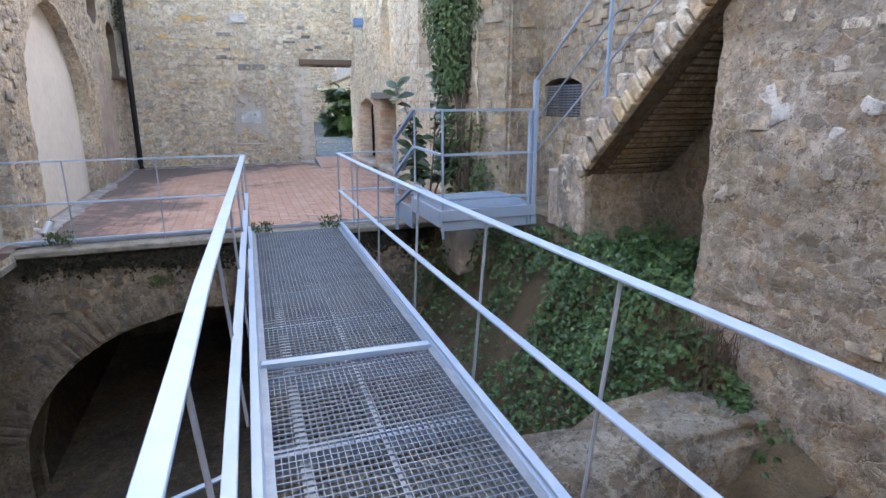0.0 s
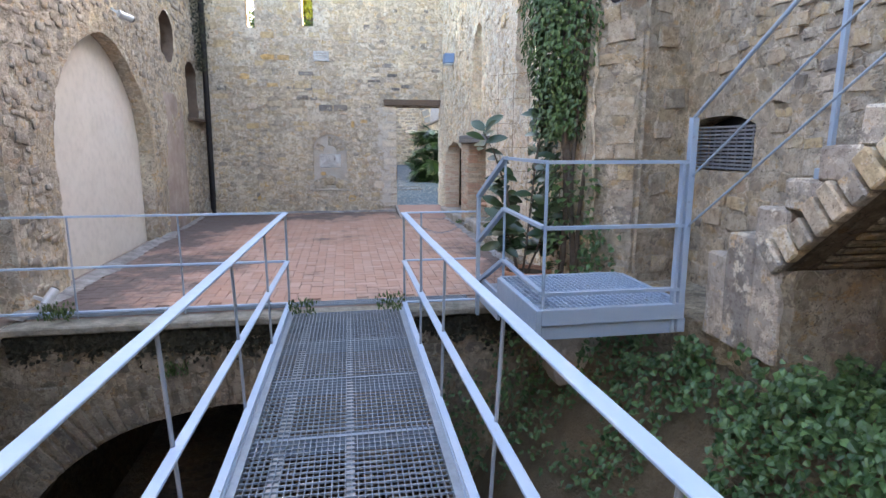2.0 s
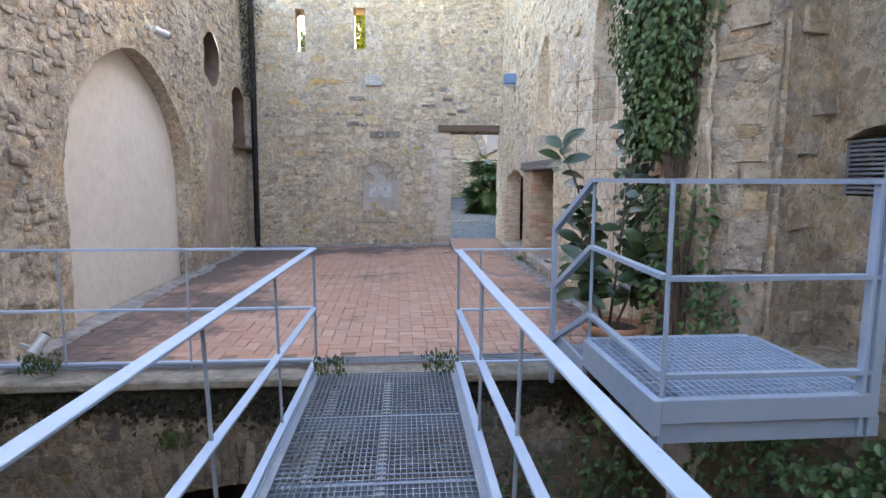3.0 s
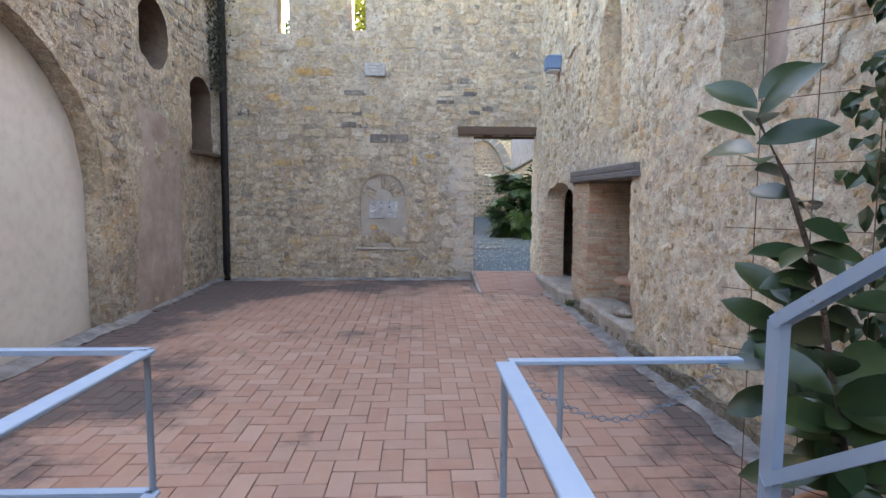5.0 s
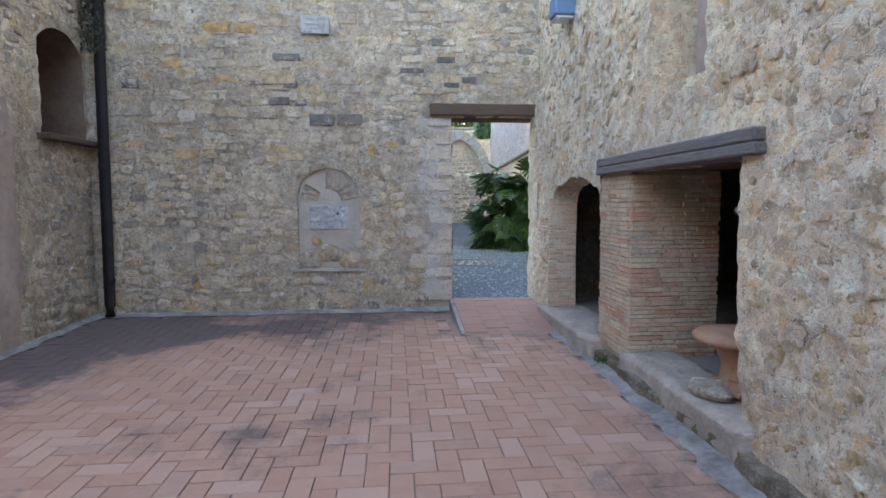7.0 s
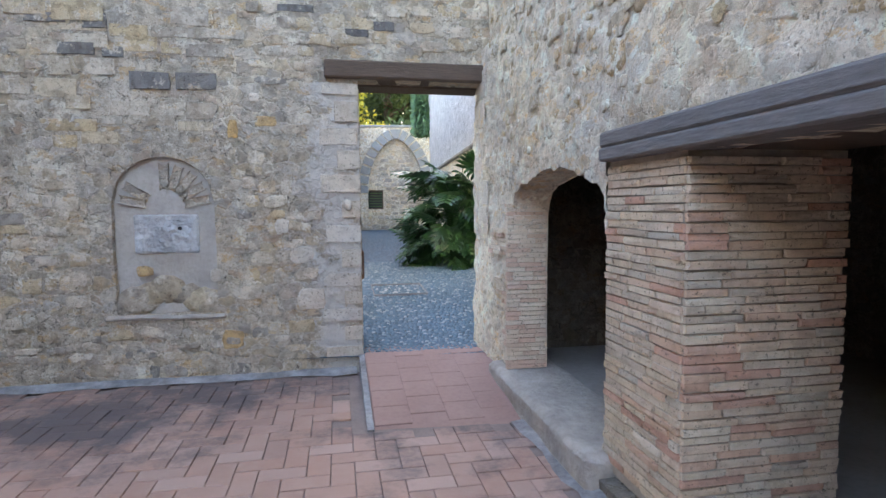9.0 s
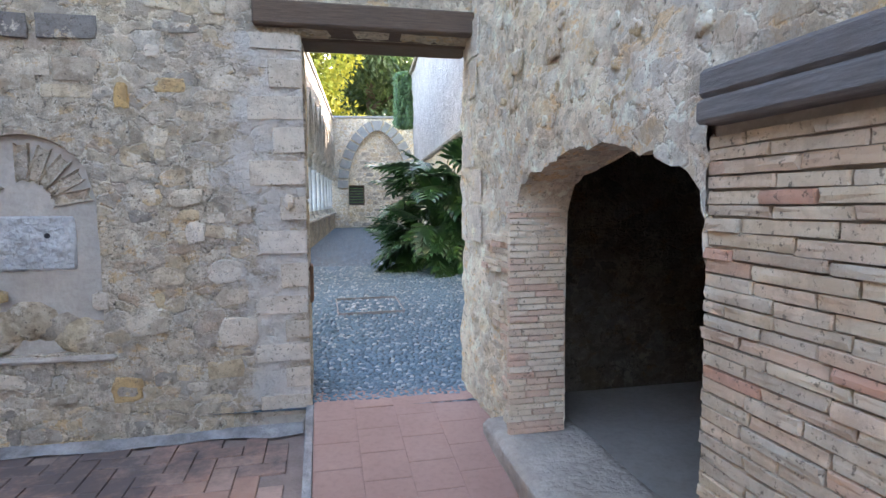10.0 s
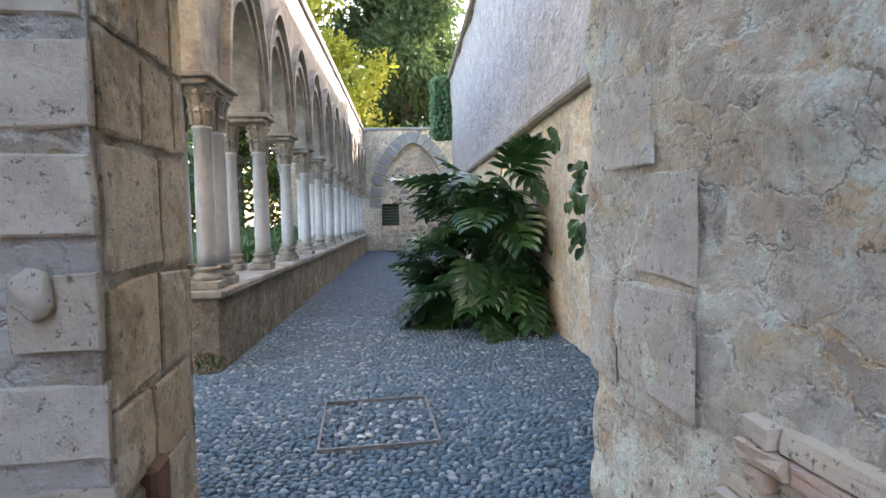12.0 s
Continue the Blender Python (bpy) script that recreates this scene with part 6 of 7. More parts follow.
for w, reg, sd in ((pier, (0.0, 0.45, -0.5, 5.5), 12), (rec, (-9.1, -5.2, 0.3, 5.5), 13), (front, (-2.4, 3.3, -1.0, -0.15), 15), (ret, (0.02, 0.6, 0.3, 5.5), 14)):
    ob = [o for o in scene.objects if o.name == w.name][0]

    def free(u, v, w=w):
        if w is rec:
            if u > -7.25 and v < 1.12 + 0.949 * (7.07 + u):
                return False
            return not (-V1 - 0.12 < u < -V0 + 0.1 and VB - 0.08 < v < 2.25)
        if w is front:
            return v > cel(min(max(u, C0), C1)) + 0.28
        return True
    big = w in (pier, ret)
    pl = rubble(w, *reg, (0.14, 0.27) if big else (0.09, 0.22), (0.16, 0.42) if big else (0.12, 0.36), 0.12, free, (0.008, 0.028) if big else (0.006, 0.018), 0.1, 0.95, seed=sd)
    lay(ob, "stone", pl, ASHLAR if big else RUBBLE, m_rstone if w is not front else m_dark_stone, m_rstone_r if w is not front else m_dark_stone_r, lambda m: m.translation.z, 200)
# voussoirs of the cellar arch
ob = [o for o in scene.objects if o.name == "wall_terrace_front"][0]
vl = []
for i in range(48):
    a = math.pi * (0.06 + 0.80 * i / 47)
    c = Vector(((C0 + C1) / 2, front.O.y - 0.01, -2.9))
    d = Vector((-math.cos(a) * (C1 - C0) / 2, 0, math.sin(a) * 1.95))
    nrm = Vector((-math.cos(a) / (C1 - C0) * 2, 0, math.sin(a) / 1.95)).normalized()
    vl.append(put(c + d + nrm * 0.21, nrm, nrm.cross(Vector((0, -1, 0))), Vector((0, -1, 0)), rnd.uniform(0.36, 0.46), rnd.uniform(0.06, 0.1), rnd.uniform(0.008, 0.026), rnd.uniform(-0.12, 0.12)))
lay(ob, "voussoir", vl, RUBBLE, m_dark_stone, m_dark_stone, lambda m: 0)
# squared stones of the corridor end
pl = rubble(inf, EA0 + 0.45, EA1 - 0.45, 0.5, 4.4, (0.14, 0.22), (0.2, 0.45), 0.12, lambda u, v: v < end_arch(min(max(u, EA0 + 0.43), EA1 - 0.43)) - 0.05 and not (FW[0] - 0.05 < u < FW[1] + 0.05 and FW[2] - 0.05 < v < FW[3] + 0.05), (0.01, 0.03), 0.03, 0.93, seed=20)
lay(inf_wall, "stone", pl, RUBBLE, stone_mat("end_stone", GREYS, False, grey=0.15), m_grey_r, lambda m: 0)

# thin bricks: pier between the openings, jamb of the arch
bpier = thing("brick_pier", "pier of thin weathered tan and red bricks", "pier", kind="structure")
bm = bmesh.new()
box(bm, 3.208, 3.945, 15.062, 15.69, 0.15, 1.73)
part("core", bm, m_bed_mortar, bpier)
bl = []
z = 0.2
X, Y = Vector((1, 0, 0)), Vector((0, 1, 0))
row = 0
while z < 1.70:
    h = rnd.uniform(0.031, 0.043)
    for (p0, U, N, L) in ((Vector((3.205, 15.70, 0)), -Y, -X, 0.645), (Vector((3.20, 15.055, 0)), X, -Y, 0.75), (Vector((3.95, 15.695, 0)), -X, Y, 0.75)):
        u = -rnd.uniform(0.0, 0.12) if row % 2 else 0.0
        while u < L - 0.02:
            w = rnd.uniform(0.16, 0.30)
            a, b = max(u, 0.0), min(u + w, L)
            if b - a > 0.03:
                bl.append(put(p0 + U * ((a + b) / 2) + UP * (z + h / 2 + rnd.uniform(-0.003, 0.003)), U, UP, N, (b - a) * 0.99, h * 0.90, rnd.uniform(0.008, 0.02), rnd.uniform(-0.008, 0.008)))
            u += w
    z += h
    row += 1
lay(bpier, "brick", bl, THIN, m_brick, m_brick_r, lambda m: m.translation.x, 300)
bjamb = thing("brick_jamb", "thin tan brick jamb of the arched opening", "jamb", kind="structure")
bl = []
z = 0.235
while z < 1.5:
    h = rnd.uniform(0.030, 0.040)
    L = 0.33
    u = -rnd.uniform(0, 0.1)
    while u < L:
        w = rnd.uniform(0.12, 0.26)
        a, b = max(u, 0), min(u + w, L)
        if b - a > 0.03:
            bl.append(put(Vector((3.13 + (a + b) / 2, 17.215, z + h / 2)), X, UP, -Y, (b - a) * 0.985, h * 0.9, rnd.uniform(0.012, 0.022)))
        u += w
    e = 0.10 + 0.16 * abs(noise.noise(Vector((0, 0, z * 6)))) + (0.1 if z < 1.2 else 0)
    e += 0.34 if 1.1 < z < 1.3 else 0.12 if 0.78 < z < 0.9 else 0.0
    y = 17.205
    while y < 17.205 + e - 0.03:
        w = min(rnd.uniform(0.16, 0.28), 17.205 + e - y)
        bl.append(put(Vector((rightw.at(-(y + w / 2), z).x - 0.012, y + w / 2, z + h / 2)), -Y, UP, -X, w * 0.985, h * 0.9, rnd.uniform(0.014, 0.024)))
        y += w
    z += h
lay(bjamb, "brick", bl, THIN, stone_mat("tan_brick", [(0.68, 0.54, 0.39), (0.74, 0.62, 0.47), (0.62, 0.47, 0.34), (0.68, 0.45, 0.33), (0.72, 0.58, 0.42)], False, bump=0.4, grey=0.0, spots=0.2), m_brick_r, lambda m: 0)

# terrace tiles, herringbone
TW = 0.131
tl = []
for a in range(-70, 70):
    for b in range(-70, 70):
        gx, gy = a + 2 * b, -a + 2 * b
        for kind in (0, 1):
            if kind == 0:
                cx, cy, w, h = gx + 1.0, gy + 0.5, 2, 1
            else:
                cx, cy, w, h = gx + 0.5, gy - 1.0, 1, 2
            x, y = 0.35 + cx * TW, 14.0 + cy * TW
            hw, hh = w * TW / 2, h * TW / 2
            if x - hw < XL - 0.02 or x + hw > 3.19 or y - hh < 10.19 or y + hh > 18.0:
                continue
            if x + hw > 2.03 and y + hh > 16.66:
                continue
            tl.append(put(Vector((x, y, floor_z(y) - 0.012 + rnd.uniform(-0.0015, 0.0015))), X, Y, UP, w * TW - 0.005, h * TW - 0.005, 0.012, rnd.uniform(-0.006, 0.006)))
lay(floor, "tile", tl, TILE, m_tile, m_tile_r, lambda m: (m.translation - Vector((1.2, 12.3, 0))).length)
tl = []
sl = Vector((0, 1.3, rz1 - rz0)).normalized()
nn = X.cross(sl)
for i in range(4):
    for j in range(9):
        y = 16.72 + 0.13 + j * 0.262 + (0.13 if i % 2 else 0)
        if y > 18.5:
            continue
        zz = rz0 + (rz1 - rz0) * min(1, (y - 16.68) / 1.27)
        up = nn if y < 17.9 else UP
        vv = sl if y < 17.9 else Y
        tl.append(put(Vector((2.2 + i * 0.252, y, zz - 0.008)), X, vv, up, 0.2515, 0.2615, 0.0085))
lay(ramp, "tile", tl, TILE, m_ramp, m_ramp, lambda m: 0)

# pebbles of the cloister walk
pl = []
s = 1.18
C3 = COR.to_3x3()
while s < 7.0:
    st = 0.027 if s < 4.2 else 0.036
    w = -2.9 if s < 4.5 else WP + 0.02
    while w < WR - 0.02:
        ln = rnd.uniform(0.026, 0.056)
        p = COR @ Vector((w + ln / 2, s + rnd.uniform(-0.012, 0.012), cobble_z(s)))
        w += ln + 0.006
        if s < 1.6 and not (D0 - 0.02 < p.x < D1 + 0.02):
            if p.y < 18.57:
                continue
        if p.y < 18.02:
            continue
        a = rnd.uniform(-0.5, 0.5)
        pl.append(put(p + UP * rnd.uniform(-0.004, 0.002), C3 @ X, C3 @ Y, UP, ln, st * rnd.uniform(0.8, 1.05), rnd.uniform(0.009, 0.017), a))
    s += st
lay(cob, "pebble", pl, PEB, m_peb, m_peb_r, lambda m: (m.translation - Vector((2.5, 19.2, 0.3))).length, 300, True)

# ---------- plants ----------
def leaf_blob(bm_v, bm_f, p, d, n, L, W, fold=0.25):
    """One pointed leaf at p, growing along d, facing n: six triangles with a folded midrib."""
    d = d.normalized()
    s = d.cross(n)
    if s.length < 1e-3:
        s = d.orthogonal()
    s.normalize()
    n = s.cross(d)
    k = len(bm_v)
    bm_v += [p, p + d * L * 0.35 + s * W * 0.5 + n * fold * W, p + d * L * 0.5 + n * 0.02 * L, p + d * L * 0.35 - s * W * 0.5 + n * fold * W, p + d * L * 0.78 + s * W * 0.33 + n * fold * W * 0.5, p + d * L * 0.78 - s * W * 0.33 + n * fold * W * 0.5, p + d * L - n * 0.12 * L]
    bm_f += [(k, k + 1, k + 2), (k, k + 2, k + 3), (k + 1, k + 4, k + 2), (k + 2, k + 5, k + 3), (k + 2, k + 4, k + 6), (k + 2, k + 6, k + 5)]


def rv(r, s=1.0):
    return Vector((r.uniform(-1, 1), r.uniform(-1, 1), r.uniform(-1, 1))) * s


r = random.Random(21)
# ivy over the bank
vs, fs = [], []
for i in range(30000):
    x, y = r.uniform(1.7, 4.3), r.uniform(4.9, 9.75)
    cov = noise.noise(Vector((x * 1.1, y * 1.1, 5))) + 0.55 * (x - 2.4)
    if cov + 0.5 * noise.noise(Vector((x * 2.6, y * 2.6, 1.5))) < 0.02 or (x > 3.35 and y > 7.1) or (y < 5.7 and x > 3.5):
        continue
    if (y > 7.2 and r.random() < 0.6) or (x < 2.75 and r.random() < 0.6):
        continue
    z = bank_z(x, y)
    n = Vector((-0.8, -0.35, 0.7)) + rv(r, 0.5)
    lump = max(0.0, noise.noise(Vector((x * 3.4, y * 3.4, 8.0))) + 0.25)
    p = Vector((x - 0.12 * lump, y - 0.08 * lump, z + r.uniform(0.0, 0.1) + 0.34 * lump * r.random() ** 0.5))
    leaf_blob(vs, fs, p, Vector((-0.5, -0.4, -0.3)) + rv(r, 0.8), n.normalized(), r.uniform(0.035, 0.075), r.uniform(0.03, 0.06))
tagged(mesh_ob("ivy", vs, fs, m_ivy), "dense dark ivy covering the bank of the pit", "ivy", kind="stuff")
# ivy hanging below the platform, on the buttress foot and abutment
vs, fs = [], []
for cx, cy, cz, rad, num in ((3.34, 7.8, 0.12, 0.16, 130), (3.42, 7.0, 0.05, 0.34, 420), (3.5, 5.5, -0.9, 0.35, 300), (3.45, 4.9, -0.8, 0.3, 220), (3.35, 8.7, 0.0, 0.35, 220), (2.6, 9.7, -0.8, 0.6, 500), (3.2, 9.5, -1.0, 0.6, 500), (1.9, 9.7, -1.2, 0.5, 300), (3.3, 9.45, 0.65, 0.26, 200)):
    for i in range(num):
        o = rv(r, rad)
        p = Vector((cx + o.x * 0.55, cy + o.y, cz + o.z))
        leaf_blob(vs, fs, p, Vector((-0.4, -0.4, -0.5)) + rv(r, 0.7), (Vector((-0.8, -0.4, 0.4)) + rv(r, 0.5)).normalized(), r.uniform(0.04, 0.075), r.uniform(0.035, 0.06))
tagged(mesh_ob("hanging_ivy", vs, fs, m_ivy), "tufts of ivy on the old masonry", "ivy", kind="stuff")
vs, fs = [], []
for i in range(1500):
    p = Vector((3.5 + r.uniform(-0.25, 0.05), 5.35 + r.uniform(-0.25, 0.35), r.uniform(-1.1, 0.05)))
    leaf_blob(vs, fs, p, Vector((0, 0.1, -1)) + rv(r, 0.5), rv(r).normalized(), r.uniform(0.1, 0.25), 0.006)
tagged(mesh_ob("dry_creeper", vs, fs, m_dry), "dry brown twigs hanging by the buttress", "creeper", kind="stuff")


def weeds(name, label, spots, mat, L, W):
    vs, fs = [], []
    for (cx, cy, cz), rad, num in spots:
        for i in range(num):
            a = r.uniform(0, 6.28)
            q = r.uniform(0, 1) ** 0.5 * rad
            p = Vector((cx + q * math.cos(a), cy + q * math.sin(a) * 0.6, cz))
            leaf_blob(vs, fs, p + UP * r.uniform(0, rad), Vector((r.uniform(-0.6, 0.6), r.uniform(-0.6, 0.6), 1)), rv(r).normalized(), r.uniform(0.5, 1.2) * L, W)
    return tagged(mesh_ob(name, vs, fs, mat), label, "weeds", kind="stuff")


weeds("weeds", "small green weeds in the cracks of the terrace edge", [((-2.0, 9.92, 0.0), 0.16, 160), ((0.32, 9.72, 0.0), 0.14, 90), ((1.2, 9.74, 0.0), 0.16, 110), ((-0.95, 9.78, -0.6), 0.14, 120), ((3.05, 15.25, 0.1), 0.06, 40), ((1.3, 21.55, 0.45), 0.12, 60), ((0.55, 9.6, -0.75), 0.2, 120)], m_vine, 0.055, 0.018)
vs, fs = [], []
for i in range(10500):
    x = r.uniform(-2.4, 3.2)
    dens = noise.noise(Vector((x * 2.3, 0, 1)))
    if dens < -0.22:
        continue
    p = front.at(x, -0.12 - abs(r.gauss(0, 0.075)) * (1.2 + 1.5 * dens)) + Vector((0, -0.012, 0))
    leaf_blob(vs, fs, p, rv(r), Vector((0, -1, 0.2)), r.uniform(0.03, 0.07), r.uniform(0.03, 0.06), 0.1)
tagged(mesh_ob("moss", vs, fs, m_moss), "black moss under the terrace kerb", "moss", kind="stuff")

# climbing vine on the pier, with its woody stem
vine = thing("climbing_vine", "thick green creeper hanging down the stone pier", "creeper")
bm = bmesh.new()
for k in range(4):
    q = [Vector((3.02 + 0.06 * k + 0.05 * math.sin(z * 2 + k), 9.72 - 0.05 * k + 0.05 * math.cos(z * 1.7 + k * 2), z)) for z in [0.05 + 0.45 * i for i in range(12)]]
    tube(bm, q, 0.035 - 0.004 * k, 7, 0.02)
part("stem", bm, m_bark, vine)
vs, fs = [], []
for i in range(15000):
    z = 1.75 + 4.6 * r.random() ** 0.85
    wd = 0.30 + 0.32 * min(1, (z - 1.7) / 1.2) + 0.12 * noise.noise(Vector((z * 2, 0, 0)))
    a, q = r.uniform(0, 6.28), r.uniform(0.4, 1) * wd
    p = Vector((3.02 + q * math.cos(a) * 0.75, 9.82 + q * math.sin(a) * 0.8, z))
    leaf_blob(vs, fs, p, Vector((math.cos(a) * 0.4, math.sin(a) * 0.4, -1)) + rv(r, 0.4), Vector((math.cos(a), math.sin(a), 0.4)), r.uniform(0.035, 0.065), r.uniform(0.03, 0.05))
mesh_ob("leaves", vs, fs, m_vine, vine)
vs, fs = [], []
for i in range(260):
    a = r.uniform(0, 6.28)
    p = Vector((3.1 + 0.2 * math.cos(a), 9.6 + 0.25 * math.sin(a), 0.35 + r.random() * 1.2))
    leaf_blob(vs, fs, p, Vector((math.cos(a), math.sin(a), -0.3)), Vector((math.cos(a), math.sin(a), 0.5)), r.uniform(0.06, 0.1), 0.07)
mesh_ob("lower_leaves", vs, fs, m_vine, vine)
vs, fs = [], []
for i in range(560):
    p = Vector((r.uniform(2.92, 3.15), r.uniform(9.9, 10.5), 0.5 + 3.0 * r.random()))
    leaf_blob(vs, fs, p, Vector((-0.5, -0.3, -0.8)) + rv(r, 0.5), Vector((-0.8, -0.5, 0.4)) + rv(r, 0.3), r.uniform(0.06, 0.12), r.uniform(0.05, 0.08))
mesh_ob("side_leaves", vs, fs, m_ficus, vine)

# wire trellis on the right wall
trel = thing("wire_trellis", "rusty wire mesh trellis behind the plants", "trellis")
for z in [0.35 + 0.262 * i for i in range(9)]:
    bm = bmesh.new()
    bar(bm, (2.42, 10.50, z), (3.05, 9.75, z), 0.003, 0.003)
    part("wire", bm, m_rust, trel)
for i in range(5):
    x, y = 2.50 + 0.13 * i, 10.41 - 0.155 * i
    bm = bmesh.new()
    bar(bm, (x, y, 0.02), (x, y, 2.5), 0.003, 0.003)
    part("wire", bm, m_rust, trel)

# rubber plant in a terracotta pot
pot = thing("flower_pot", "round terracotta pot with a rolled rim", "pot")
bm = bmesh.new()
lathe(bm, [(0.17, 0.0), (0.2, 0.06), (0.235, 0.24), (0.265, 0.25), (0.27, 0.30), (0.25, 0.315), (0.23, 0.30), (0.22, 0.26), (0.02, 0.255)], 24)
part("body", bm, m_pot, pot, smooth=True)
pot.location = (2.76, 10.02, 0.008)
soil = tagged(mesh_ob("potting_soil", [], [], m_soil), "dark soil in the terracotta pot", "soil")
bm = bmesh.new()
lathe(bm, [(0.215, 0.262), (0.21, 0.275), (0.03, 0.285)], 18, pot.location)
bm.to_mesh(soil.data)
bm.free()
fic = thing("rubber_plant", "tall potted rubber plant with glossy dark leaves", "plant")


def ficus_leaf(vs, fs, p, d, n, L, W):
    d = d.normalized()
    s = d.cross(n).normalized()
    n = s.cross(d)
    k = len(vs)
    prof = [(0.0, 0.0), (0.12, 0.45), (0.3, 0.85), (0.5, 1.0), (0.7, 0.9), (0.87, 0.55), (1.0, 0.0)]
    for t, w in prof:
        c = p + d * L * t - n * L * 0.22 * t * t
        vs += [c + s * W * 0.5 * w + n * W * 0.12 * w, c, c - s * W * 0.5 * w + n * W * 0.12 * w]
    for i in range(len(prof) - 1):
        a = k + 3 * i
        fs += [(a, a + 1, a + 4, a + 3), (a + 1, a + 2, a + 5, a + 4)]


stems = [[(2.62, 9.95, 0.28), (2.56, 9.98, 0.8), (2.5, 10.0, 1.2), (2.36, 10.02, 1.6), (2.26, 10.04, 1.8)], [(2.70, 9.98, 0.28), (2.75, 9.95, 0.9), (2.78, 9.9, 1.5), (2.86, 9.86, 2.1)], [(2.66, 10.04, 0.28), (2.6, 10.12, 0.7), (2.5, 10.18, 1.05)], [(2.72, 9.92, 0.28), (2.84, 9.9, 0.6), (2.95, 9.86, 0.95)], [(2.63, 9.9, 0.28), (2.52, 9.84, 0.6), (2.42, 9.8, 0.9)]]
vs, fs = [], []
for si, st in enumerate(stems):
    bm = bmesh.new()
    tube(bm, st, 0.014, 7, 0.007)
    part("stem", bm, m_bark, fic)
    top = Vector(st[-1])
    for i in range(9 if si < 2 else 12):
        a = 2.4 * i + si
        t = i / 10
        z = r.uniform(-0.16, 0.1) if i > 3 else 0.1
        d = Vector((math.cos(a), math.sin(a), 0.9 - 1.1 * t))
        ficus_leaf(vs, fs, top + UP * (0.06 - 0.3 * t), d, Vector((-0.3, -0.75, 0.6)) + rv(r, 0.25), r.uniform(0.2, 0.28), r.uniform(0.095, 0.13))
    for j in range(24):
        t = r.uniform(0.42, 0.95)
        k = t * (len(st) - 1)
        a0 = int(k)
        p = Vector(st[a0]).lerp(Vector(st[min(a0 + 1, len(st) - 1)]), k - a0)
        a = r.uniform(0, 6.28)
        if p.z < 1.55 or si == 1:
            ficus_leaf(vs, fs, p, Vector((math.cos(a), math.sin(a), r.uniform(-0.3, 0.6))), Vector((-0.3, -0.6, 0.8)) + rv(r, 0.3), r.uniform(0.15, 0.21), r.uniform(0.075, 0.105))
mesh_ob("leaves", vs, fs, m_ficus, fic, smooth=True)

# split-leaf plant in the corridor
phil = thing("split_leaf_plant", "large philodendron with deeply cut glossy leaves", "plant")
base = COR @ Vector((1.0, 6.4, ZC))
vs, fs = [], []
for i in range(125):
    a = r.uniform(0, 6.28)
    el = r.uniform(0.05, 1.35)
    L = r.uniform(0.4, 0.9) * (1.3 if el > 0.9 else 1.0)
    d = Vector((math.cos(a) * math.cos(el), math.sin(a) * math.cos(el), math.sin(el)))
    if d.x > 0.25:
        d.x *= 0.3
    h = base + UP * r.uniform(0.1, 1.0 if el > 0.5 else 0.5)
    tip = h + d * L * 0.95
    bm = bmesh.new()
    tube(bm, [base + UP * 0.05 + Vector((d.x, d.y, 0)) * 0.1, h + d * L * 0.4 + UP * 0.08, tip], 0.012, 5, 0.007)
    part("stalk", bm, m_phil, phil)
    out = (Vector((d.x, d.y, 0)).normalized() * 0.8 + UP * r.uniform(-0.8, 0.35) + rv(r, 0.45)).normalized()
    s = (out.cross(UP).normalized() + UP * r.uniform(-0.4, 0.4)).normalized()
    n = s.cross(out)
    LL = r.uniform(0.42, 0.62)
    for side in (-1, 1):
        for k in range(7):
            t = k / 6.5
            q = tip + out * LL * t - UP * 0.2 * LL * t * t
            fd = s * side * (1.0 - 0.45 * t) + out * (0.25 + 0.8 * t) - UP * 0.15
            leaf_blob(vs, fs, q, fd, n, LL * (0.62 - 0.3 * abs(t - 0.3)), LL * 0.17, 0.04)
    leaf_blob(vs, fs, tip, out - UP * 0.1, n, LL * 0.98, LL * 0.36, 0.05)
mesh_ob("leaves", vs, fs, m_phil, phil)
# dry creeper round the top of the drainpipe
vs, fs = [], []
for i in range(900):
    z = 3.3 + 2.6 * r.random()
    w = 0.05 + 0.05 * (z - 3.3)
    p = Vector((-2.26 + r.gauss(0, w), 17.9 - abs(r.gauss(0, 0.05)), z))
    leaf_blob(vs, fs, p, Vector((0, -0.2, -1)) + rv(r, 0.6), Vector((0.4, -1, 0.2)), r.uniform(0.03, 0.07), r.uniform(0.015, 0.035))
tagged(mesh_ob("pipe_creeper", vs, fs, m_thorn), "dark creeper round the top of the drainpipe", "creeper", kind="stuff")
# creeper tufts on the white wall
for nm, mat, s0, z0, num, L, spread in (("wall_creeper", m_phil, 4.5, 1.75, 34, 0.11, (0.04, 0.16, 0.36)), ("wall_creeper", m_phil, 5.2, 2.4, 14, 0.10, (0.04, 0.10, 0.10)), ("hanging_creeper", m_ivy, 19.9, 5.55, 2600, 0.16, (0.4, 0.5, 1.0))):
    vs, fs = [], []
    for i in range(num):
        o = rv(r)
        p = COR @ Vector((WR - 0.1 + o.x * spread[0], s0 + o.y * spread[1], z0 + o.z * spread[2]))
        leaf_blob(vs, fs, p, Vector((-0.3, -0.3, -1)) + rv(r, 0.6), Vector((-0.7, -0.7, 0.2)) + rv(r, 0.3), L * r.uniform(0.7, 1.3), L * 0.75)
    tagged(mesh_ob(nm, vs, fs, mat), "green creeper on the white wall", "creeper", kind="stuff")


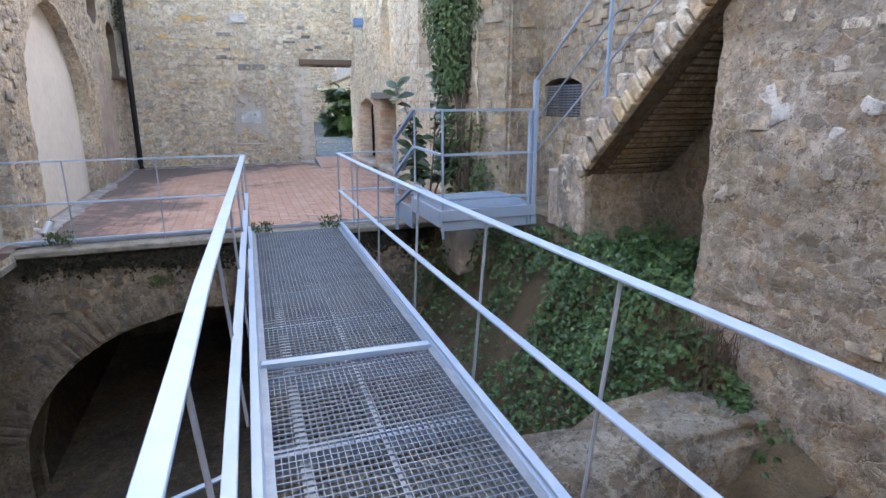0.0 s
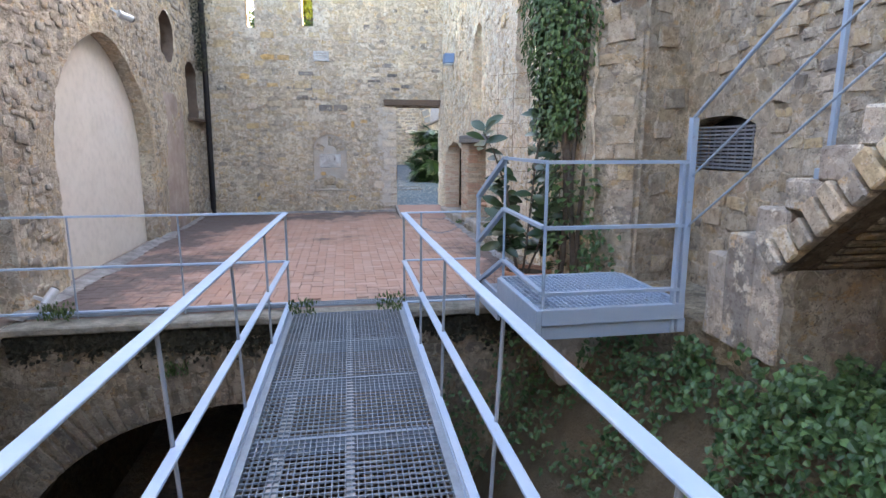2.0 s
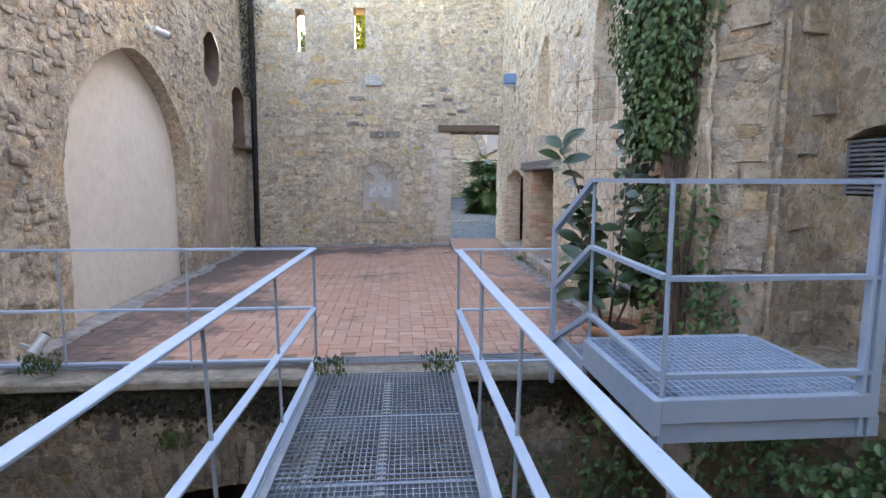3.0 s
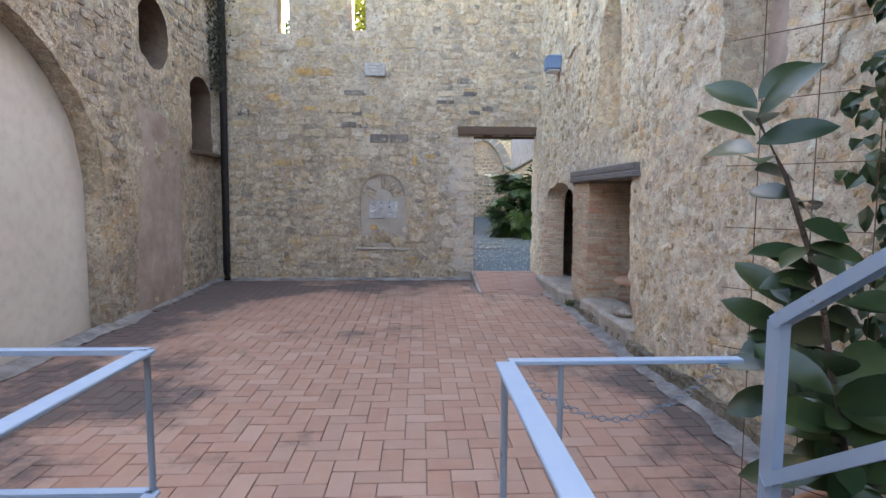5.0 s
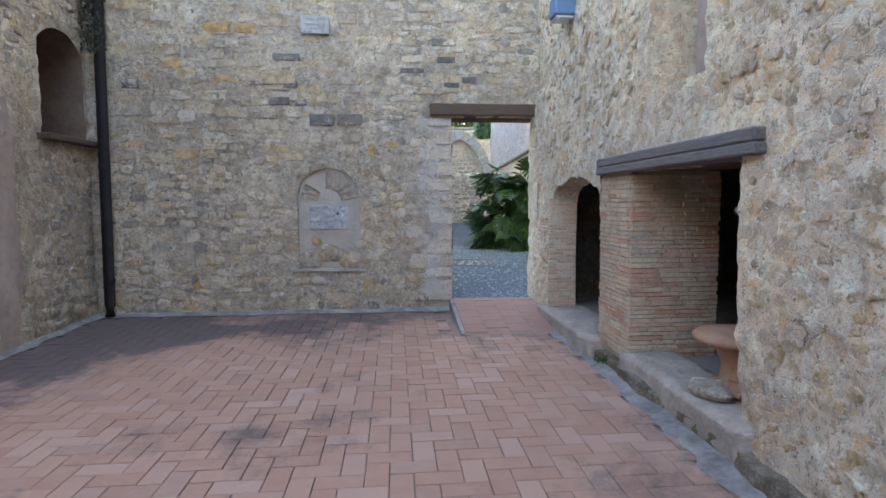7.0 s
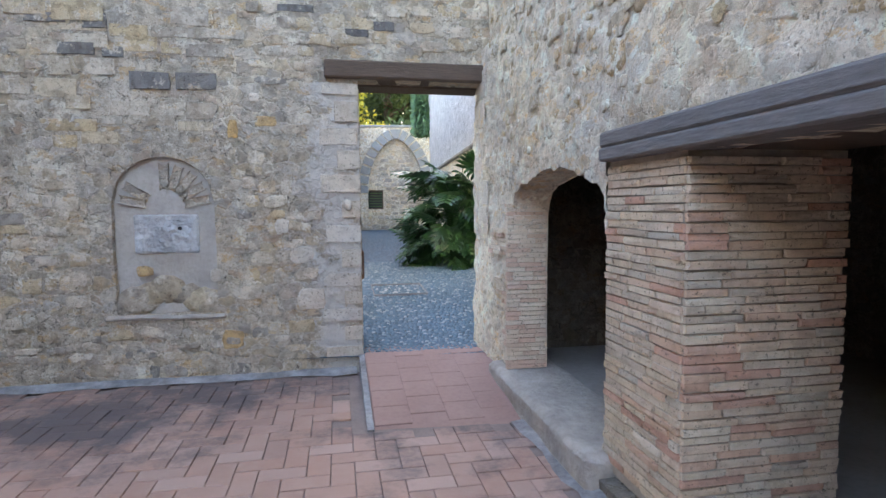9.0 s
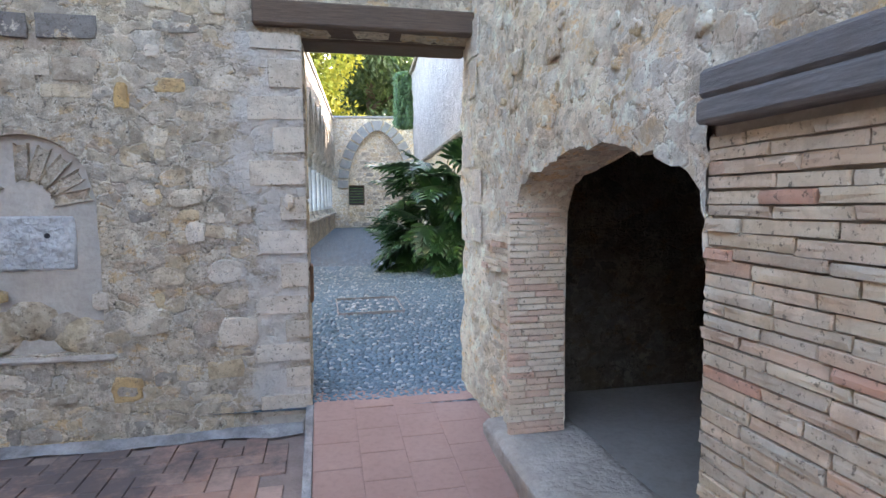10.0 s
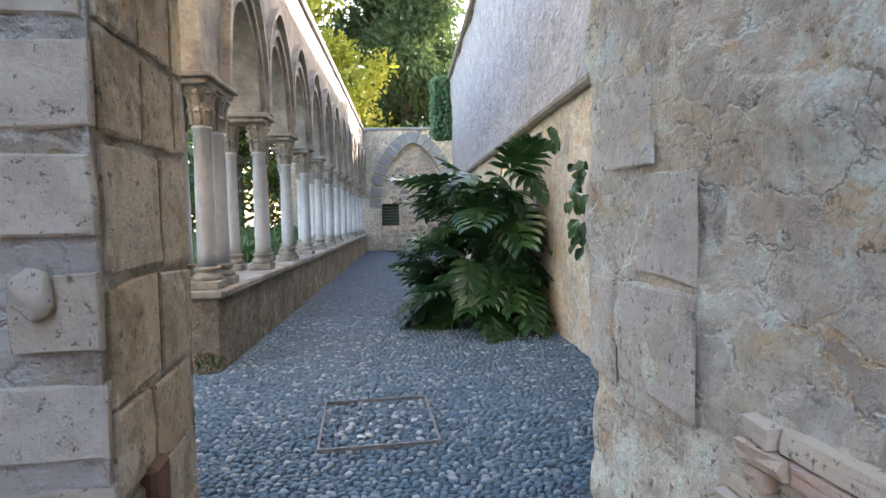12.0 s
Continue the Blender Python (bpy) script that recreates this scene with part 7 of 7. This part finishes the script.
def make_tree(name, label, at, height, crown, spread, mat, nclump, leaf, seed, low=0.3):
    """A trunk with limbs, and a crown of leaf clumps with an uneven outline."""
    r = random.Random(seed)
    tr = thing(name, label, "tree")
    at = Vector(at)
    bm = bmesh.new()
    tube(bm, [at, at + Vector((0.1, 0.1, height * 0.3)), at + Vector((-0.1, 0.2, height * 0.62)), at + Vector((0, 0, height * 0.92))], height * 0.028, 9, 0.04)
    tips = []
    for i in range(16):
        t = low + (0.95 - low) * (i + r.random()) / 16
        a = 2.4 * i + r.uniform(-0.4, 0.4)
        rr = spread * math.sin(math.pi * min(1, (0.18 + 0.85 * (t - low) / (1 - low)))) ** 0.7 * r.uniform(0.65, 1.1)
        p0 = at + UP * height * t
        p1 = p0 + Vector((math.cos(a) * rr, math.sin(a) * rr, rr * r.uniform(0.05, 0.35)))
        tube(bm, [p0, p0.lerp(p1, 0.5) + UP * 0.1, p1], height * 0.01, 6, 0.015)
        tips.append((p0, p1))
    part("trunk", bm, m_bark, tr)
    vs, fs = [], []
    for i in range(nclump):
        p0, p1 = tips[r.randrange(len(tips))]
        c = p0.lerp(p1, r.uniform(0.35, 1.08)) + rv(r, spread * 0.22)
        rad = spread * r.uniform(0.10, 0.2)
        for j in range(34):
            o = rv(r)
            d = (o + Vector((0, 0, -0.2))).normalized()
            leaf_blob(vs, fs, c + o * rad, d, rv(r).normalized(), leaf * r.uniform(0.7, 1.3), leaf * crown, 0.1)
    mesh_ob("crown", vs, fs, mat, tr)
    return tr


make_tree("pine_tree", "tall dark green pine behind the cloister", COR @ Vector((0.2, 33, 0.3)), 18, 0.34, 5.2, m_pine, 1500, 0.42, 31, 0.12)
make_tree("broadleaf_tree", "sunlit yellow-green tree behind the cloister", COR @ Vector((-5.6, 27.5, 0.3)), 15, 0.6, 4.0, m_yel, 520, 0.26, 32, 0.15)
make_tree("broadleaf_tree", "yellow-green autumn tree behind the end wall", COR @ Vector((-3.0, 26.5, 0.3)), 9.4, 0.6, 2.8, m_yel, 420, 0.22, 36, 0.15)
make_tree("garden_tree", "green tree in the cloister garden", COR @ Vector((-8.5, 16, 0.3)), 8, 0.55, 3.6, m_pine, 300, 0.26, 33, 0.12)
make_tree("garden_tree", "leafy tree in the cloister garden", COR @ Vector((-7.0, 24, 0.3)), 9, 0.55, 3.4, m_vine, 300, 0.26, 34, 0.12)
make_tree("garden_tree", "green tree beyond the end of the cloister", COR @ Vector((3.6, 44, 0.3)), 13, 0.55, 5.0, m_pine, 420, 0.34, 35, 0.1)
vs, fs = [], []
for i in range(5200):
    p = COR @ Vector((r.uniform(-7.0, -2.9), r.uniform(4.5, 25), 0.3))
    leaf_blob(vs, fs, p + UP * r.uniform(0, 0.9), Vector((0, 0, 1)) + rv(r, 0.8), rv(r).normalized(), r.uniform(0.2, 0.5), 0.07)
tagged(mesh_ob("garden_shrubs", vs, fs, m_vine), "low green shrubs in the cloister garden", "shrubs", kind="stuff")
